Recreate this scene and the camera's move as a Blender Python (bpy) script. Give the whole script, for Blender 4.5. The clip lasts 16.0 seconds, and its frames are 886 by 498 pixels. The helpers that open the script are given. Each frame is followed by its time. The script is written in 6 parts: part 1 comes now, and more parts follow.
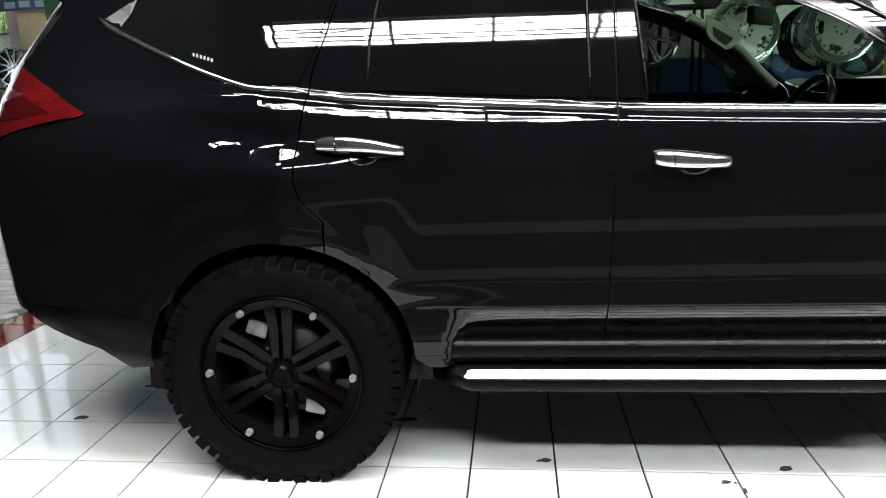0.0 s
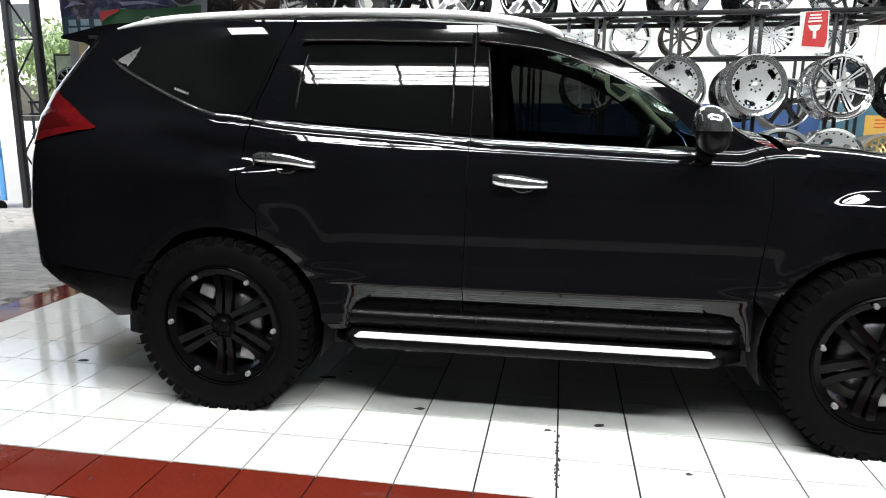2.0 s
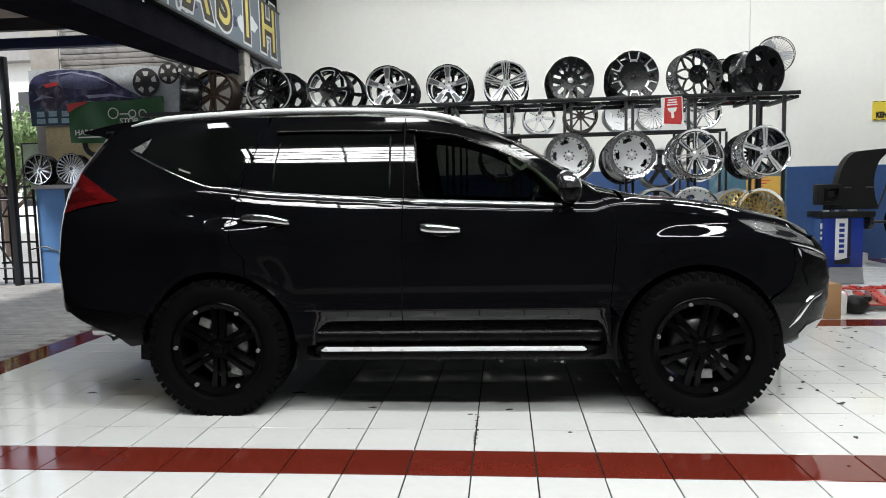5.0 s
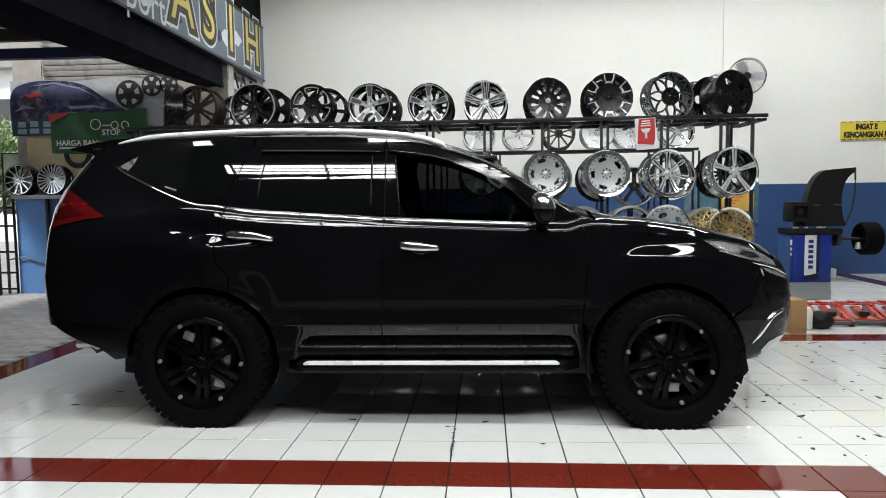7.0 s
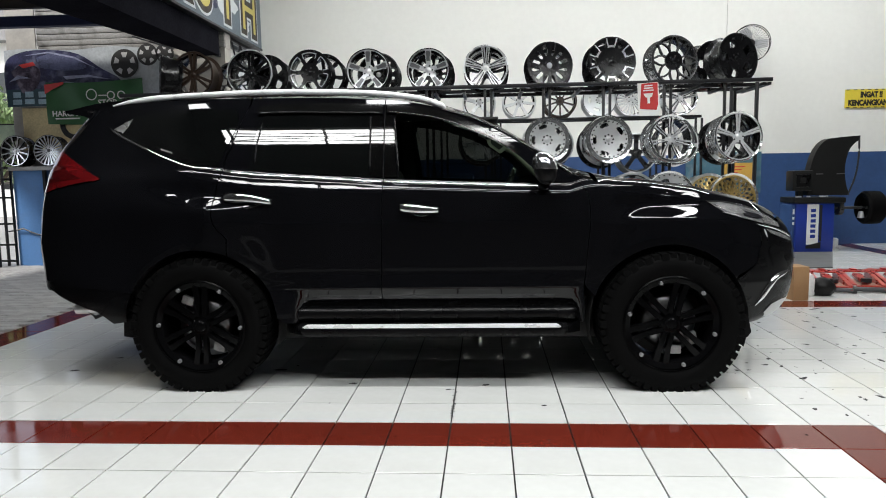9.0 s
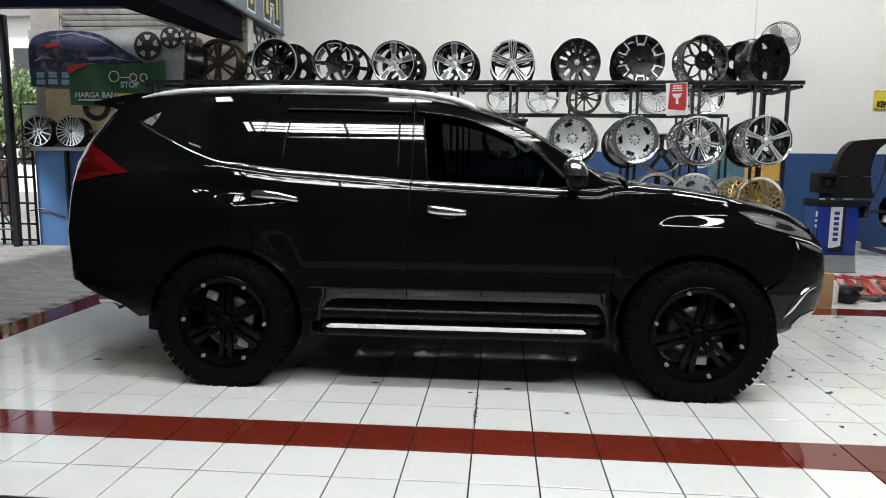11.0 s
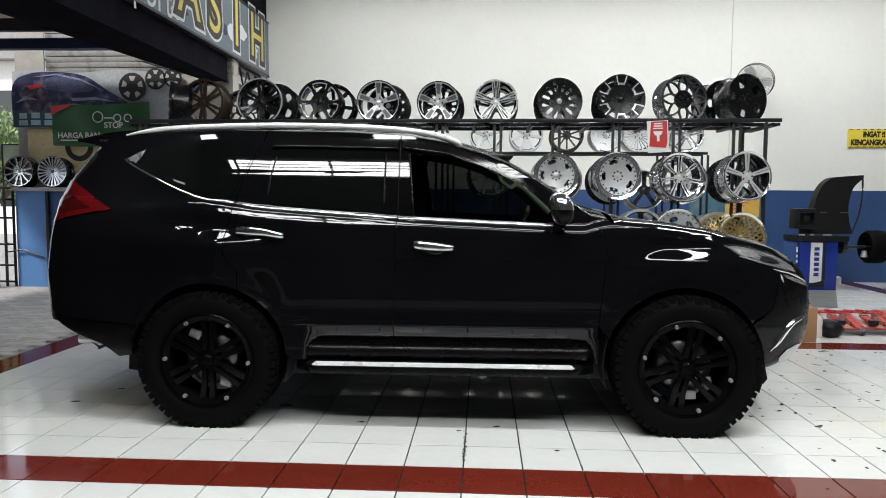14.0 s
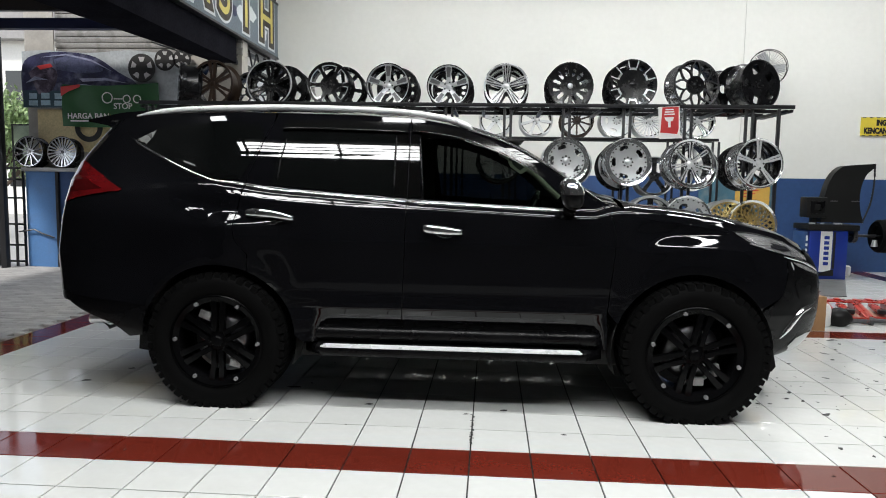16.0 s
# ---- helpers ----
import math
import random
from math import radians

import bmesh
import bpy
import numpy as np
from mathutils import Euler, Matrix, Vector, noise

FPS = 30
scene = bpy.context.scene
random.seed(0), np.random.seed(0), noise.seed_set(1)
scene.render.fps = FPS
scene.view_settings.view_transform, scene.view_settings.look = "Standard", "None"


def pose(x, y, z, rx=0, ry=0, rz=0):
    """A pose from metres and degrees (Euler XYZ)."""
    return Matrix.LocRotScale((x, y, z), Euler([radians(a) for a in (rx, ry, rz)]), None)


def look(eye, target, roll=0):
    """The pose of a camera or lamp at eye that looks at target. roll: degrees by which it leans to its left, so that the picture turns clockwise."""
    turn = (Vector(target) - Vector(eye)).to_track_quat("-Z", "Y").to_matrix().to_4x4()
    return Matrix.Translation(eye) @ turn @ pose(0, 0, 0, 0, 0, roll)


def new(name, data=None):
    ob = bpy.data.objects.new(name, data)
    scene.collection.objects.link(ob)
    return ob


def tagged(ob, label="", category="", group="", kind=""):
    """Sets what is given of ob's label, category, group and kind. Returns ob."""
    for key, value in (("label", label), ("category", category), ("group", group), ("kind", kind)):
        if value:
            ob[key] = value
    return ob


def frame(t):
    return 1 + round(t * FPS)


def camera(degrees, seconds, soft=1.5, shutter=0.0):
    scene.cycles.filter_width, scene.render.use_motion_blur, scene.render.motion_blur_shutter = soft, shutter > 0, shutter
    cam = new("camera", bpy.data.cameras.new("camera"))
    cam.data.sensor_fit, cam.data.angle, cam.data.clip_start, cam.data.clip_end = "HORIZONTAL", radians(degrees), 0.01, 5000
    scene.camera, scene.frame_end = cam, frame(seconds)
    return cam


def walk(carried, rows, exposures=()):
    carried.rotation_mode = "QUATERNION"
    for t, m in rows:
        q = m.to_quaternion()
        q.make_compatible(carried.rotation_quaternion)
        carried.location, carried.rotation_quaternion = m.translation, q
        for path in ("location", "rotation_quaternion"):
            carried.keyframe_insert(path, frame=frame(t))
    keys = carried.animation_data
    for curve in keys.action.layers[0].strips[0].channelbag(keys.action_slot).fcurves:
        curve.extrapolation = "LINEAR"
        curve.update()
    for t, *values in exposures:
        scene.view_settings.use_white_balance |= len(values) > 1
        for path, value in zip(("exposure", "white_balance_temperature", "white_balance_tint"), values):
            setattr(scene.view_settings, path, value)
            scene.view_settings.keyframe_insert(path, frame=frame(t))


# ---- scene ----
cam = camera(66.0, 16.0, soft=1.0)
PATH = [
    (0, (-0.722, -1.563, 1.333), (-0.939, 0.368, 0.86), -2.4),
    (0.5, (-0.446, -1.689, 1.346), (-0.701, 0.244, 0.899), 1.4),
    (1, (-0.314, -1.849, 1.348), (-0.497, 0.1, 0.939), -0.3),
    (1.5, (-0.225, -2.061, 1.345), (-0.441, -0.111, 0.958), -1.8),
    (2, (-0.027, -2.26, 1.348), (-0.361, -0.327, 0.962), 0.4),
    (2.5, (0.055, -2.451, 1.346), (-0.172, -0.486, 1.055), -0.2),
    (3, (0.079, -2.67, 1.357), (-0.078, -0.7, 1.046), -2.5),
    (3.5, (0.131, -2.856, 1.343), (-0.204, -0.897, 1.121), -0.7),
    (4, (0.17, -3.013, 1.289), (-0.117, -1.042, 1.105), -1.4),
    (4.2, (0.155, -3.08, 1.263), (-0.044, -1.096, 1.102), -1.2),
    (6.3, (0.196, -3.459, 1.396), (0.035, -1.476, 1.187), -1.5),
    (6.5, (0.188, -3.461, 1.389), (0.05, -1.472, 1.238), -1.4),
    (7, (0.194, -3.437, 1.359), (0.069, -1.447, 1.212), -0.8),
    (7.5, (0.188, -3.421, 1.32), (0.02, -1.432, 1.205), -1.1),
    (8, (0.187, -3.404, 1.294), (0.06, -1.413, 1.153), -1.6),
    (8.5, (0.194, -3.408, 1.265), (0.054, -1.421, 1.087), -1.4),
    (9, (0.192, -3.399, 1.277), (0.065, -1.415, 1.059), -1.0),
    (9.2, (0.182, -3.393, 1.29), (0.014, -1.416, 1.033), -0.7),
    (11.3, (0.103, -3.358, 1.379), (-0.051, -1.382, 1.116), 0.8),
    (11.5, (0.104, -3.352, 1.376), (-0.042, -1.376, 1.106), 0.8),
    (12, (0.092, -3.352, 1.365), (-0.037, -1.364, 1.191), 0.5),
    (12.5, (0.088, -3.353, 1.36), (-0.043, -1.362, 1.218), -0.3),
    (13, (0.086, -3.353, 1.358), (-0.037, -1.362, 1.217), -0.3),
    (13.5, (0.088, -3.349, 1.354), (-0.015, -1.357, 1.203), -0.0),
    (14, (0.088, -3.354, 1.349), (-0.028, -1.363, 1.204), 0.3),
    (14.5, (0.086, -3.349, 1.346), (-0.029, -1.361, 1.16), 0.2),
    (15, (0.08, -3.352, 1.346), (-0.048, -1.366, 1.151), -0.2),
    (15.5, (0.08, -3.353, 1.343), (-0.052, -1.367, 1.146), 0.3),
    (16, (0.073, -3.355, 1.343), (-0.062, -1.369, 1.154), 0.9),
]
walk(cam, [(t, look(eye, target, roll)) for t, eye, target, roll in PATH],
     exposures=[(0, 1.0), (0.5, 0.96), (1.5, 0.88), (2.5, 0.68), (3.5, 0.45), (4.2, 0.2), (6.3, 0.14), (7, 0.12), (9.2, 0.07), (11.5, 0.0), (12.5, 0.12), (16, 0.12)])

# ---- world and light ----
world = bpy.data.worlds.new("sky")
scene.world = world
world.use_nodes = True
wn = world.node_tree.nodes
sky = wn.new("ShaderNodeTexSky")
sky.sky_type, sky.sun_disc, sky.sun_elevation, sky.sun_rotation = "NISHITA", False, radians(52), radians(218)
haze = wn.new("ShaderNodeHueSaturation")
haze.inputs["Saturation"].default_value = 0.45
world.node_tree.links.new(sky.outputs[0], haze.inputs["Color"])
world.node_tree.links.new(haze.outputs[0], wn["Background"].inputs[0])
wn["Background"].inputs[1].default_value = 0.27


def lamp(name, kind, m, energy, color=(1, 1, 1), **sizes):
    d = bpy.data.lights.new(name, kind)
    d.energy, d.color = energy, color
    for key, value in sizes.items():
        if key == "size":
            d.size = value
        if key == "size_y":
            d.shape, d.size_y = "RECTANGLE", value
        if key == "angle":
            d.angle = value
    ob = new(name, d)
    ob.matrix_world = m
    return ob


lamp("sun", "SUN", look((-22, -28, 40), (0, 0, 0)), 3.2, (1.0, 0.96, 0.9), angle=radians(5))
# three lines of fluorescent fittings run along the hall under the ceiling
# the row at y 6.5 is added to brighten the back wall
ROWS_OF_LIGHT = ((-3.25, 5.6, 340, 0.42, 7), (-0.7, 5.6, 340, 0.5, 7), (6.5, 5.6, 480, 0.28, 10))
for ly, lz, watts, wide, count in ROWS_OF_LIGHT:
    lamp("tube_light", "AREA", pose(-3.0 + 0.56 * count, ly, lz), watts, (0.985, 1.0, 0.99), size=1.12 * count, size_y=wide)
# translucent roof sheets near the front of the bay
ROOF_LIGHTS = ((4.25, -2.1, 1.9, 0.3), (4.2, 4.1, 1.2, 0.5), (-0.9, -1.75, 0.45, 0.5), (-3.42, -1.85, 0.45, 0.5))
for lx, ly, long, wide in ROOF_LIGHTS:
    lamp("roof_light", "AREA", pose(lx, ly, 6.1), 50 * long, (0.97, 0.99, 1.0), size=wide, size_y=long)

# ---- materials ----
def mat(name, color, rough=0.5, metal=0.0, var=0.12, scale=6.0, bump=0.0, bscale=40.0, coat=0.0, fine=None, ior=1.5, spec=None, dirt=0.0, dirt_color=(0.1, 0.09, 0.08), dscale=3.0, rvar=0.1, island=0.0, randomise=0.0, coat_ior=1.5):
    """A painted, plastic, metal or mineral surface with variation at two scales."""
    m = bpy.data.materials.new(name)
    m.use_nodes = True
    nt = m.node_tree
    n, link = nt.nodes, nt.links.new
    b = n["Principled BSDF"]
    b.inputs["Metallic"].default_value = metal
    b.inputs["IOR"].default_value = ior
    if spec is not None:
        b.inputs["Specular IOR Level"].default_value = spec
    if coat:
        b.inputs["Coat Weight"].default_value = coat
        b.inputs["Coat Roughness"].default_value = 0.02
        b.inputs["Coat IOR"].default_value = coat_ior
    co = n.new("ShaderNodeTexCoord")
    big = n.new("ShaderNodeTexNoise")
    big.inputs["Scale"].default_value, big.inputs["Detail"].default_value = scale, 5
    small = n.new("ShaderNodeTexNoise")
    small.inputs["Scale"].default_value, small.inputs["Detail"].default_value = fine or scale * 14, 3
    link(co.outputs["Object"], big.inputs["Vector"]), link(co.outputs["Object"], small.inputs["Vector"])
    mix = n.new("ShaderNodeMath")
    mix.operation = "ADD"
    link(big.outputs[0], mix.inputs[0]), link(small.outputs[0], mix.inputs[1])
    ramp = n.new("ShaderNodeMapRange")
    ramp.inputs[1].default_value, ramp.inputs[2].default_value = 0.6, 1.4
    ramp.inputs[3].default_value, ramp.inputs[4].default_value = 1 - var, 1 + var
    link(mix.outputs[0], ramp.inputs[0])
    scale_node = n.new("ShaderNodeVectorMath")
    scale_node.operation = "SCALE"
    scale_node.inputs[0].default_value = color[:3]
    link(ramp.outputs[0], scale_node.inputs["Scale"])
    out = scale_node.outputs[0]
    if island or randomise:
        src = n.new("ShaderNodeNewGeometry").outputs["Random Per Island"] if island else n.new("ShaderNodeObjectInfo").outputs["Random"]
        r2 = n.new("ShaderNodeMapRange")
        r2.inputs[3].default_value, r2.inputs[4].default_value = 1 - (island or randomise), 1 + (island or randomise)
        link(src, r2.inputs[0])
        s2 = n.new("ShaderNodeVectorMath")
        s2.operation = "SCALE"
        link(out, s2.inputs[0]), link(r2.outputs[0], s2.inputs["Scale"])
        out = s2.outputs[0]
    if dirt:
        dn = n.new("ShaderNodeTexNoise")
        dn.inputs["Scale"].default_value, dn.inputs["Detail"].default_value = dscale, 8
        link(co.outputs["Object"], dn.inputs["Vector"])
        dr = n.new("ShaderNodeMapRange")
        dr.inputs[1].default_value, dr.inputs[2].default_value, dr.inputs[4].default_value = 0.5, 0.75, dirt
        link(dn.outputs[0], dr.inputs[0])
        dm = n.new("ShaderNodeMix")
        dm.data_type = "RGBA"
        link(dr.outputs[0], dm.inputs[0]), link(out, dm.inputs[6])
        dm.inputs[7].default_value = (*dirt_color, 1)
        out = dm.outputs[2]
    link(out, b.inputs["Base Color"])
    rr = n.new("ShaderNodeMapRange")
    rr.inputs[1].default_value, rr.inputs[2].default_value = 0.3, 0.7
    rr.inputs[3].default_value, rr.inputs[4].default_value = max(rough * (1 - rvar * 2), 0.01), min(rough * (1 + rvar * 2), 1)
    link(big.outputs[0], rr.inputs[0])
    link(rr.outputs[0], b.inputs["Roughness"])
    if bump:
        bn = n.new("ShaderNodeTexNoise")
        bn.inputs["Scale"].default_value, bn.inputs["Detail"].default_value = bscale, 4
        link(co.outputs["Object"], bn.inputs["Vector"])
        bp = n.new("ShaderNodeBump")
        bp.inputs["Strength"].default_value, bp.inputs["Distance"].default_value = min(bump, 1), 0.004
        link(bn.outputs[0], bp.inputs["Height"])
        link(bp.outputs[0], b.inputs["Normal"])
    return m


def glass(name, tint, rough=0.0):
    """Thin tinted sheet: see-through with a mirror gloss."""
    m = bpy.data.materials.new(name)
    m.use_nodes = True
    n, link = m.node_tree.nodes, m.node_tree.links.new
    tr = n.new("ShaderNodeBsdfTransparent")
    tr.inputs[0].default_value = (*tint, 1)
    gl = n.new("ShaderNodeBsdfGlossy")
    gl.inputs["Roughness"].default_value = rough
    fr = n.new("ShaderNodeLayerWeight")
    fr.inputs[0].default_value = 0.5
    rise = n.new("ShaderNodeMath")
    rise.operation, rise.inputs[1].default_value = "POWER", 5.0
    gloss = n.new("ShaderNodeMapRange")
    gloss.inputs[3].default_value, gloss.inputs[4].default_value = 0.06, 0.9
    link(fr.outputs["Facing"], rise.inputs[0]), link(rise.outputs[0], gloss.inputs[0])
    mx = n.new("ShaderNodeMixShader")
    link(gloss.outputs[0], mx.inputs[0]), link(tr.outputs[0], mx.inputs[1]), link(gl.outputs[0], mx.inputs[2])
    link(mx.outputs[0], n["Material Output"].inputs[0])
    return m


PAINT = mat("black_car_paint", (0.0034, 0.0035, 0.0044), 0.05, spec=0.0, var=0.3, scale=2, coat=1.0, rvar=0.15, coat_ior=1.42)
GLOSS_BLACK = mat("gloss_black_plastic", (0.003, 0.003, 0.003), 0.035, var=0.3)
TRIM_BLACK = mat("satin_black_trim", (0.003, 0.003, 0.0035), 0.28, spec=0.16, var=0.3)
UNDER = mat("underbody_black", (0.008, 0.008, 0.008), 0.7, var=0.4, bump=0.4)
RUBBER = mat("tyre_rubber", (0.0030, 0.0030, 0.0031), 0.6, spec=0.05, var=0.35, scale=9, bump=0.4, bscale=160)
RIM_BLACK = mat("satin_black_wheel", (0.0025, 0.0025, 0.0028), 0.2, spec=0.06, var=0.3)
RIM_FACE = mat("gloss_black_wheel_face", (0.0025, 0.0025, 0.0028), 0.09, spec=0.13, var=0.3)
CHROME = mat("chrome", (0.80, 0.81, 0.82), 0.06, metal=0.97, var=0.05, rvar=0.3)
SILVER = mat("silver_rail_paint", (0.84, 0.85, 0.86), 0.3, metal=0.15, var=0.05)
DARK_GLASS = mat("privacy_glass", (0.0032, 0.0036, 0.0036), 0.02, var=0.2, coat=0.0, ior=1.62, rvar=0.2)
WINDOW_GLASS = glass("tinted_window_glass", (0.022, 0.025, 0.023))
SCREEN_GLASS = glass("windscreen_glass", (0.17, 0.235, 0.185))
RED_LENS = mat("red_lamp_lens", (0.095, 0.003, 0.004), 0.12, var=0.3, scale=14, coat=0.25)
CLEAR_LENS = mat("headlamp_lens", (0.26, 0.262, 0.268), 0.1, metal=0.5, var=0.4, scale=25, coat=1.0)
INTERIOR = mat("dark_cabin_trim", (0.018, 0.017, 0.017), 0.7, var=0.3)
LAMP_CHROME = mat("lamp_chrome", (0.66, 0.665, 0.67), 0.18, metal=0.8, var=0.3, scale=30)
BEIGE = mat("beige_cabin_trim", (0.34, 0.32, 0.27), 0.6, var=0.12)

TILE_WHITE = mat("white_glazed_tile", (0.655, 0.665, 0.65), 0.055, var=0.04, scale=1.5, dirt=0.18, dirt_color=(0.42, 0.41, 0.38), dscale=2.2, rvar=0.45, randomise=0.03, bump=0.02, bscale=8)
TILE_WHITE_FAR = mat("white_glazed_tile_joined", (0.655, 0.665, 0.65), 0.055, var=0.04, scale=1.5, dirt=0.18, dirt_color=(0.42, 0.41, 0.38), dscale=2.2, rvar=0.45, island=0.03, bump=0.02, bscale=8)
TILE_RED = mat("oxide_red_glazed_tile", (0.125, 0.017, 0.010), 0.07, var=0.14, scale=4, rvar=0.4, randomise=0.08, bump=0.02, bscale=8)
GROUT = mat("dirty_grout", (0.022, 0.022, 0.021), 0.85, var=0.3)
CONCRETE = mat("darkened_concrete_floor", (0.022, 0.021, 0.021), 0.8, var=0.2, bump=0.2, spec=0.05)
PAVER = mat("grey_paving_block", (0.36, 0.355, 0.345), 0.85, var=0.25, bump=0.6, bscale=120, island=0.14)
PAVER_ONE = mat("grey_paving_block_single", (0.36, 0.355, 0.345), 0.85, var=0.25, bump=0.6, bscale=120, randomise=0.14)
WALL_WHITE = mat("white_wall_paint", (0.78, 0.78, 0.745), 0.75, var=0.03, scale=0.8, dirt=0.06, dscale=1.2, dirt_color=(0.5, 0.48, 0.42), bump=0.06, bscale=60)
WALL_BLUE = mat("blue_wall_paint", (0.030, 0.075, 0.20), 0.5, var=0.12, scale=1.4, dirt=0.2, dirt_color=(0.02, 0.035, 0.08))
ADDED_BLACK = mat("added_wall_black", (0.005, 0.005, 0.0055), 0.8, var=0.2, scale=1, spec=0.1)
UNSEEN_DARK = mat("unseen_wall_dark", (0.025, 0.025, 0.027), 0.8, var=0.1, scale=1)
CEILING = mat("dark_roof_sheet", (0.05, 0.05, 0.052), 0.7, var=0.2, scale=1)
STEEL_BLACK = mat("black_painted_steel", (0.012, 0.012, 0.014), 0.4, var=0.3, scale=10, bump=0.1)

ALLOY_STEP = mat("brushed_step_aluminium", (0.86, 0.87, 0.88), 0.3, metal=0.25, var=0.08, scale=8)
ALLOY = mat("machined_alloy", (0.76, 0.77, 0.78), 0.28, metal=0.5, var=0.12, scale=12)
ALLOY_BRIGHT = mat("polished_alloy", (0.90, 0.91, 0.92), 0.2, metal=0.55, var=0.08, scale=12)
POLISHED = mat("polished_rim", (0.82, 0.83, 0.84), 0.13, metal=0.9, var=0.08, scale=12)
ALLOY_SILVER = mat("silver_wheel_paint", (0.60, 0.615, 0.62), 0.34, metal=0.6, var=0.06, scale=16)
ALLOY_GREY = mat("gunmetal_wheel_paint", (0.07, 0.07, 0.073), 0.3, metal=0.6, var=0.2, scale=12)
ALLOY_DARK = mat("dark_grey_alloy", (0.10, 0.10, 0.105), 0.35, metal=0.4, var=0.15)
ALLOY_BLACK = mat("black_wheel_paint", (0.008, 0.008, 0.009), 0.25, var=0.3, scale=12)
ALLOY_GOLD = mat("gold_wheel_paint", (0.48, 0.34, 0.12), 0.3, metal=0.6, var=0.15, scale=12)
ALLOY_BRONZE = mat("bronze_wheel_paint", (0.035, 0.020, 0.012), 0.35, metal=0.2, var=0.2, scale=12)
YELLOW = mat("yellow_sign", (0.72, 0.58, 0.06), 0.5, var=0.06)
INK = mat("black_print", (0.01, 0.01, 0.01), 0.6)
WHITE = mat("white_print", (0.8, 0.8, 0.78), 0.6, var=0.05)
RED_PRINT = mat("red_print", (0.55, 0.03, 0.03), 0.5, var=0.08)
GREEN_VINYL = mat("green_banner_vinyl", (0.02, 0.105, 0.03), 0.45, var=0.2, scale=4, bump=0.4, bscale=5)
CARTON = mat("brown_cardboard", (0.36, 0.21, 0.10), 0.85, var=0.12)
JACK_RED = mat("red_jack_paint", (0.36, 0.018, 0.010), 0.3, var=0.2, scale=10, dirt=0.4)
JACK_PAN = mat("dull_tan_steel", (0.33, 0.20, 0.15), 0.6, var=0.25, scale=14, dirt=0.6)
MACHINE_BLUE = mat("blue_machine_paint", (0.010, 0.035, 0.27), 0.35, var=0.1)
PLASTIC_DARK = mat("dark_grey_plastic", (0.010, 0.010, 0.010), 0.5, var=0.2, spec=0.2)
BLUE_PANEL = mat("light_blue_painted_sheet", (0.10, 0.24, 0.52), 0.5, var=0.12, scale=3, dirt=0.3)
BLUE_RAIL = mat("sky_blue_painted_steel", (0.09, 0.30, 0.62), 0.45, var=0.12)
BLUE_BEAM = mat("navy_painted_beam", (0.012, 0.02, 0.07), 0.5, var=0.2)
SHUTTER = mat("grey_shutter_steel", (0.40, 0.40, 0.39), 0.5, metal=0.2, var=0.12)
SHUTTER_WORN = mat("stained_shutter_steel", (0.26, 0.255, 0.24), 0.6, metal=0.1, var=0.3, scale=3, dirt=0.8, dirt_color=(0.05, 0.045, 0.04), dscale=5)
PLASTER = mat("beige_plaster", (0.42, 0.40, 0.36), 0.8, var=0.12, scale=2, dirt=0.3)
BOARD = mat("painted_sign_board", (0.12, 0.155, 0.19), 0.45, var=0.35, scale=2.5)
ROOF_BROWN = mat("brown_roof_panel", (0.38, 0.30, 0.25), 0.35, var=0.4, scale=2)
LEAF = mat("tree_leaf", (0.30, 0.40, 0.18), 0.6, var=0.4, scale=4, island=0.3)
BARK = mat("tree_bark", (0.10, 0.07, 0.05), 0.9, var=0.3, bump=0.6)

# ---- building helpers ----
def finish(name, bm, material, smooth=None):
    me = bpy.data.meshes.new(name)
    bm.to_mesh(me)
    bm.free()
    for m in material if isinstance(material, (list, tuple)) else [material]:
        me.materials.append(m)
    if smooth:
        for p in me.polygons:
            p.use_smooth = True
        if smooth < 180:
            me.set_sharp_from_angle(angle=radians(smooth))
    return me


def part(name, bm, material, parent, label="", m=None, smooth=35):
    """One mesh object under a thing or under a part."""
    ob = new(name, bm if isinstance(bm, bpy.types.Mesh) else finish(name, bm, material, smooth))
    ob.parent = parent
    if m is not None:
        ob.matrix_basis = m
    return tagged(ob, label) if label else ob


def thing(name, m, label, category, group="", kind=""):
    """A top-level thing: an Empty at its base that carries its parts."""
    ob = new(name)
    ob.matrix_basis = m
    ob.empty_display_size = 0.1
    return tagged(ob, label, category, group, kind)


def solid(name, bm, material, label, category, group="", kind="", m=None, smooth=35):
    """A top-level thing of one mesh."""
    ob = new(name, finish(name, bm, material, smooth))
    if m is not None:
        ob.matrix_basis = m
    return tagged(ob, label, category, group, kind)


def box(bm, x0, x1, y0, y1, z0, z1, bevel=0.0, m=None):
    r = bmesh.ops.create_cube(bm, size=1)
    vs = r["verts"]
    for v in vs:
        v.co = Vector(((x0 + x1) / 2 + v.co.x * (x1 - x0), (y0 + y1) / 2 + v.co.y * (y1 - y0), (z0 + z1) / 2 + v.co.z * (z1 - z0)))
    if m is not None:
        bmesh.ops.transform(bm, matrix=m, verts=vs)
    if bevel:
        es = list({e for v in vs for e in v.link_edges})
        bmesh.ops.bevel(bm, geom=es, offset=bevel, segments=2, affect="EDGES", profile=0.6)
    return bm


def boxbm(x0, x1, y0, y1, z0, z1, bevel=0.0):
    return box(bmesh.new(), x0, x1, y0, y1, z0, z1, bevel)


